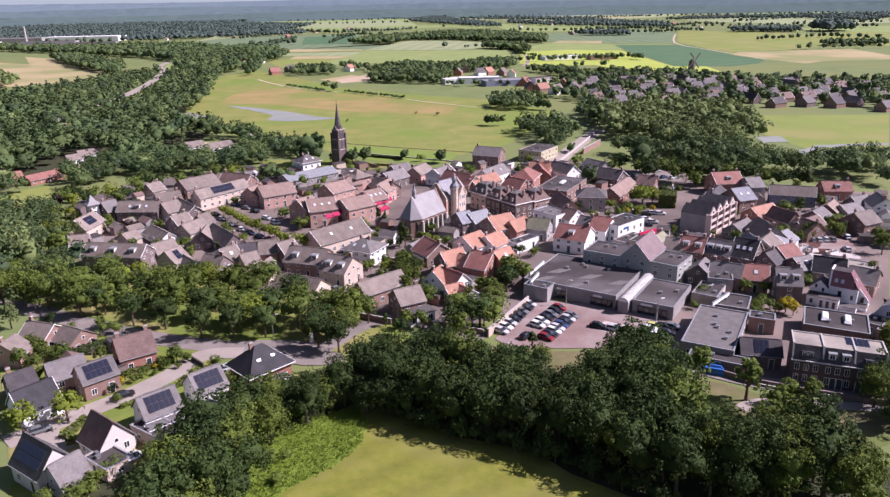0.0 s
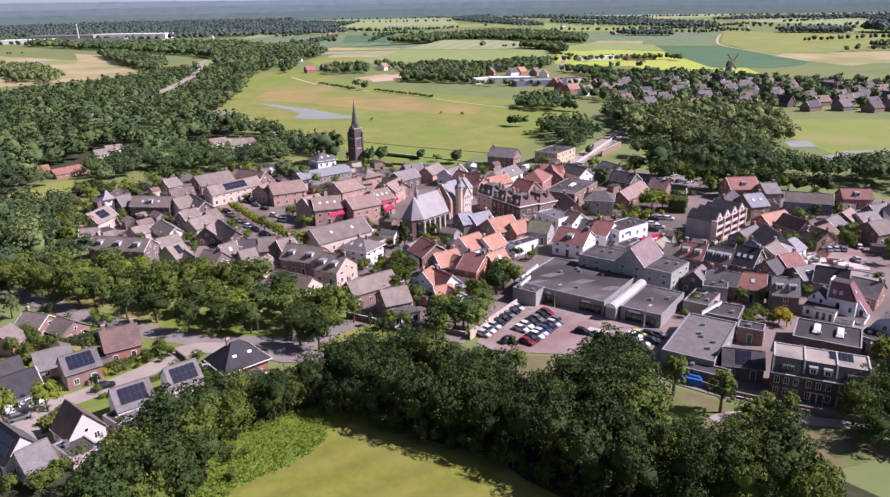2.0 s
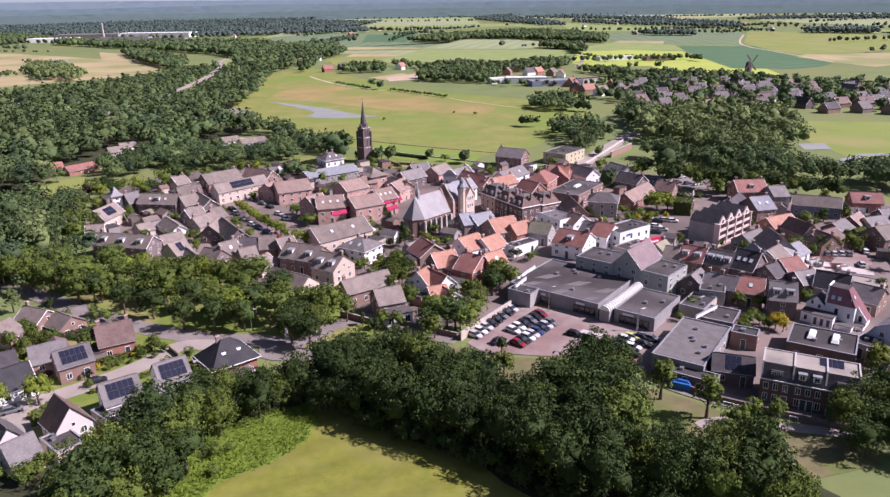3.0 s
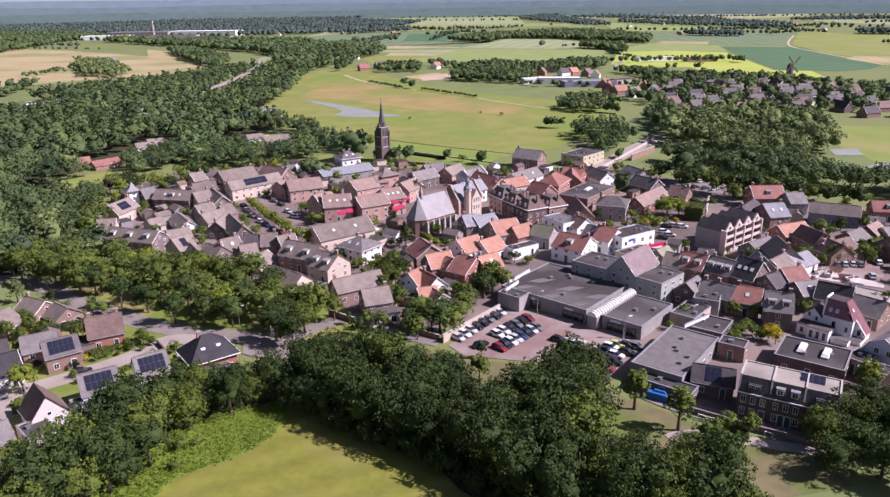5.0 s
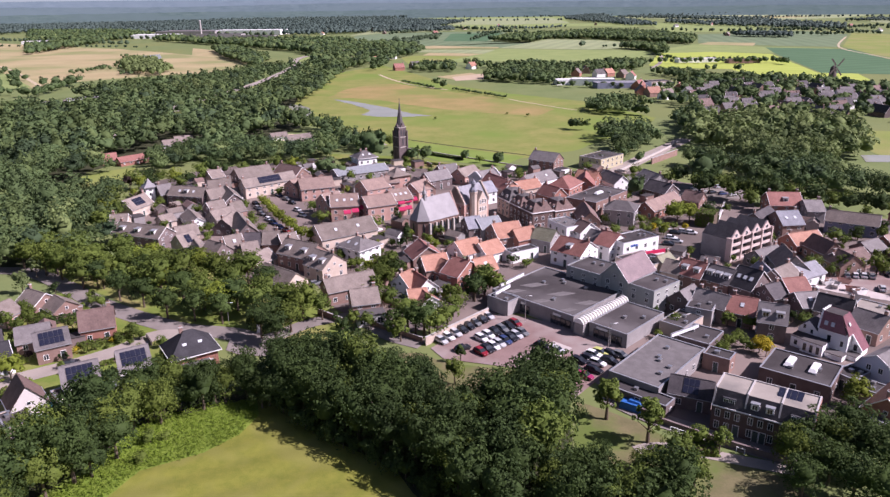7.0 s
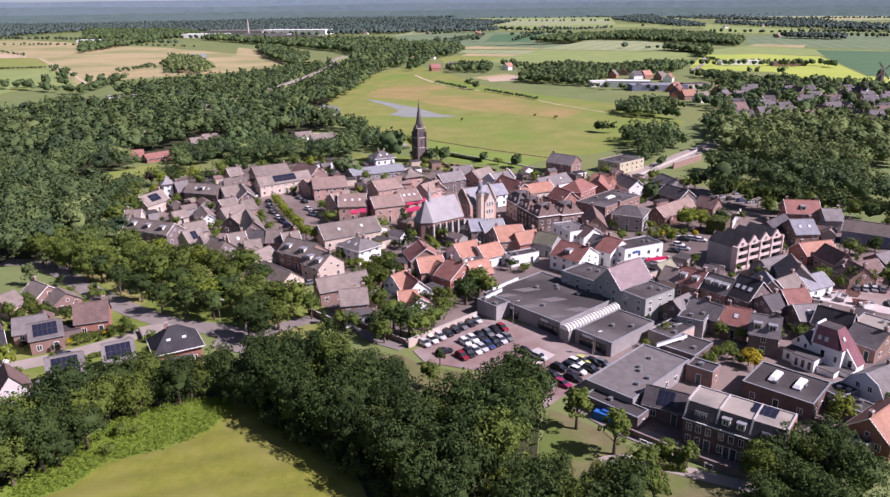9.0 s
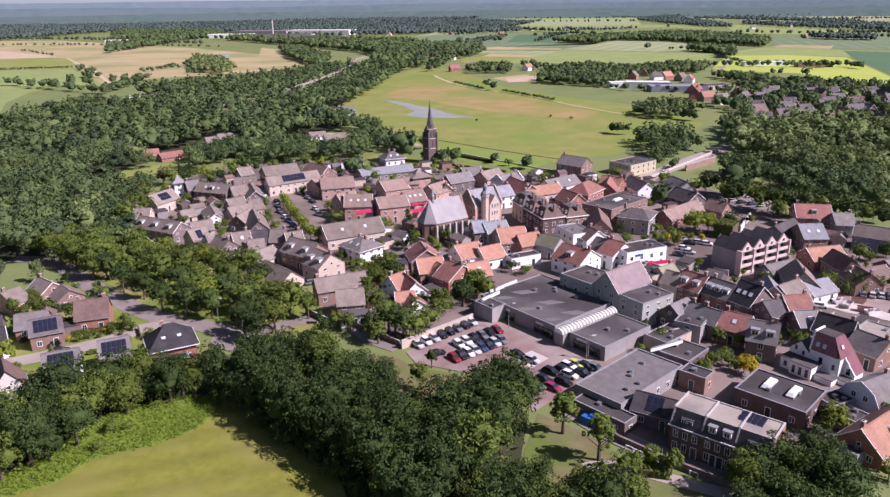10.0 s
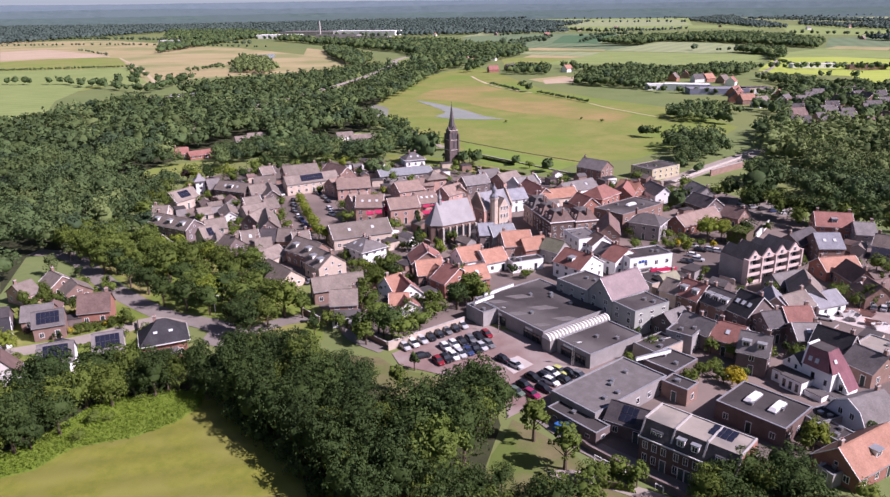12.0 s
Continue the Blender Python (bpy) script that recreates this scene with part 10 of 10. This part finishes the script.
car(-63.3, 46.4, -45, "black")
car(-87.2, 54.7, -45, "white")
car(-77.8, 45.4, -45, "black")
car(76.4, 9.1, -20, "white")
car(78.4, 5.1, -20, "black")
car(81.5, 6.2, -20, "silver")
car(83.8, 4.8, -20, "white")
car(75.5, -0.6, -20, "white")
car(76.3, -4.4, -20, "silver")
car(72.8, -7.2, -20, "black")
car(116.1, -36.0, 70, "grey")
car(118.4, -36.1, 70, "silver")
car(120.7, -36.2, 70, "silver")
car(122.7, -36.8, 70, "grey")
car(128.5, -34.1, 70, "black")
car(129.0, -35.6, 70, "white")
car(120.6, -46.1, 70, "silver")
car(101.6, 63.5, 20, "grey")
car(105.0, 61.4, 20, "silver")
car(108.5, 59.2, 20, "black")
car(112.0, 57.1, 20, "blue")
car(115.3, 55.1, 20, "white")
car(110.2, 71.1, 20, "black")
car(114.3, 68.8, 20, "silver")
car(-82.1, -89.9, 25, "black")
car(-61.9, -82.5, 25, "silver")
car(-94.9, -100.1, 25, "grey")
car(130.7, 25.4, -30, "white")
car(140.9, 28.8, -30, "grey")
car(134.8, 36.4, -30, "white")
car(101.9, -45.0, -20, "white")
car(106.6, -36.9, -20, "red")
car(-26.5, -12.4, 40, "silver")
car(-25.7, 9.1, 40, "white")
car(35.9, -18.8, 40, "white")
car(-36.4, -41.7, 40, "grey")
car(-30.3, -50.3, 40, "black")
garden_wall(4.8, -71.4, 48.3, 22.8, 2.2, 0.30, "brick_cream", "cream brick garden wall beside the car park")
garden_wall(39.9, -108.1, -49.9, 11.8, 1.3, 0.35, "brick_dark", "dark brick retaining wall along the lane")
garden_wall(48.4, -116.1, -36.4, 11.5, 1.3, 0.35, "brick_dark", "dark brick retaining wall along the lane")
garden_wall(58.8, -123.0, -31.8, 13.5, 1.3, 0.35, "brick_dark", "dark brick retaining wall along the lane")
garden_wall(-100.8, -12.5, -41.1, 20.4, 1.6, 0.30, "brick_brown", "brick garden wall below the row houses")
garden_wall(-28.0, -64.8, -36.8, 9.1, 1.6, 0.25, "brick_brown", "brick wall beside the street")
garden_wall(-11.1, -73.0, -35.2, 18.5, 1.4, 0.25, "brick_brown", "brick wall along the street")
garden_wall(106.6, 127.4, 49.7, 28.0, 3.0, 0.60, "brick_brown", "brick abutment wall of the bridge")
garden_wall(101.7, 134.9, 56.2, 83.6, 1.0, 0.40, "stone", "pale stone parapet of the bridge road")
garden_wall(60.6, -69.4, 33.6, 8.7, 3.2, 0.30, "brick_cream", "cream side wall of a yard")
garden_wall(4.3, 136.5, -38.4, 76.2, 0.5, 0.40, "brick_brown", "low brick churchyard wall")
garden_wall(102.3, 29.5, 66.0, 19.3, 2.2, 0.40, "plaster_white", "white wall beside the hedge")
garden_wall(-69.2, -78.0, -54.0, 5.2, 1.0, 0.20, "timber_dark", "dark timber fence by the lane")
garden_wall(-73.1, -107.1, -49.3, 6.0, 1.8, 0.12, "timber_dark", "timber garden fence")
garden_wall(-91.8, -65.0, -35.2, 7.6, 1.8, 0.12, "timber_dark", "dark timber garden fence")
street_lamp(21.6, -66.3, 7.0)
street_lamp(39.7, -80.6, 6.0)
street_lamp(-52.9, -68.3, 6.0)
street_lamp(40.1, -80.3, 6.0)
street_lamp(-7.2, -68.1, 6.0)
street_lamp(98.5, -40.7, 6.0)
rail_hoop(45.2, -115.6)
rail_hoop(46.6, -116.6)
rail_hoop(49.2, -117.9)
rail_hoop(55.1, -122.0)
monument(-43.9, -73.4)
pool(-77.7, -108.0)
parasol(-75.2, -115.0)
parasol(-25.0, 2.3)
parasol(-23.6, 4.9)
tarp(39.4, -107.2)
awning(-36.2, 17.1, 5.5, 20)
awning(-33.6, 19.2, 5.5, 20)
awning(-31.6, 23.8, 5.5, 20)
awning(-17.6, 28.4, 6.0, 20)
awning(-15.2, 30.8, 6.0, 20)
awning(-13.2, 33.2, 6.0, 20)
awning(-17.1, 26.1, 4.0, 20)
awning(-14.9, 28.3, 4.0, 20)
shop_sign(63.9, -25.6, 23)
yards([(-134.9, 59.4), (-112.1, 88.3), (-80.7, 56.6), (-70.5, 16.4), (-52.8, -9.5), (-54.1, -20.4), (-74.7, -16.9), (-92.7, -2.0), (-114.5, 18.4)], 40, 3)
yards([(-42.5, -4.1), (-17.0, 14.0), (3.5, 20.1), (21.8, -6.8), (13.6, -17.8), (-0.8, -49.9), (-7.3, -41.3), (-12.4, -64.5), (-32.0, -26.3)], -40, 4)
yards([(21.1, 103.6), (82.5, 99.9), (86.6, 57.0), (67.5, 10.1), (33.0, -7.3), (33.3, 26.0), (21.5, 70.3)], 35, 5)
yards([(72.1, -14.7), (91.5, -20.9), (98.0, -45.1), (111.5, -49.8), (109.9, -68.4), (94.7, -80.7), (79.0, -80.2), (66.4, -67.0), (60.9, -52.0)], -35, 6)
yards([(124.5, 46.0), (130.4, 7.3), (154.7, 6.2), (179.0, 3.4), (133.8, -48.2), (126.7, -40.7), (118.1, -24.6), (107.4, -4.5)], -30, 7)
yards([(-111.2, -69.5), (-100.6, -46.5), (-81.7, -64.1), (-86.6, -85.1), (-99.3, -87.1)], 35, 8)
yards([(-91.6, 110.5), (-63.1, 121.6), (-6.2, 118.0), (4.3, 71.2), (-13.0, 72.2), (-44.0, 64.0), (-75.8, 65.7)], 30, 9)
yards([(80.6, -103.3), (103.4, -83.1), (92.4, -114.5), (81.3, -114.9)], -40, 10)
parapet_wall(19.4, -48.2, 3.7, 51.2, 10.8, 0.9)
parapet_wall(16.4, -55.4, 3.7, 55.0, 7.2, 0.9)
parapet_wall(57.1, -79.9, 3.6, 34.8, 9.4, 0.8)
chimney_stack(-672.4, 1674.5, 40)
windmill(344.9, 455.5)
skip(106.9, -40.1, -20, "brick_pink", "faded red steel builders' skip full of rubble")
skip(107.9, -41.9, 15, "paint_white", "white steel builders' skip full of rubble")
skip(109.0, -44.2, 50, "concrete", "grey steel builders' skip full of rubble")
skip(112.2, -46.9, -20, "brick_pink", "faded red steel builders' skip full of rubble")
skip(113.3, -48.6, 15, "paint_white", "white steel builders' skip full of rubble")
skip(104.1, -39.1, 50, "concrete", "grey steel builders' skip full of rubble")
skip(113.0, -40.8, -20, "brick_pink", "faded red steel builders' skip full of rubble")
shopfront(30.04, -69.38, -43, 4)
shopfront(39.88, -77.84, -43, 5)
shopfront(21.77, -61.67, -43, 2)
lettering(58.44, -21.15, 4.4, 30.7, 3.0)

for leaf, rows in FAR_TREES.items():
    a = np.array(rows)
    forest(a[:, 0], a[:, 1], a[:, 2], leaf, "%s garden and field trees beyond the town" % ("pale" if leaf == "leaf_pale" else "green"), 2, name="garden_trees")
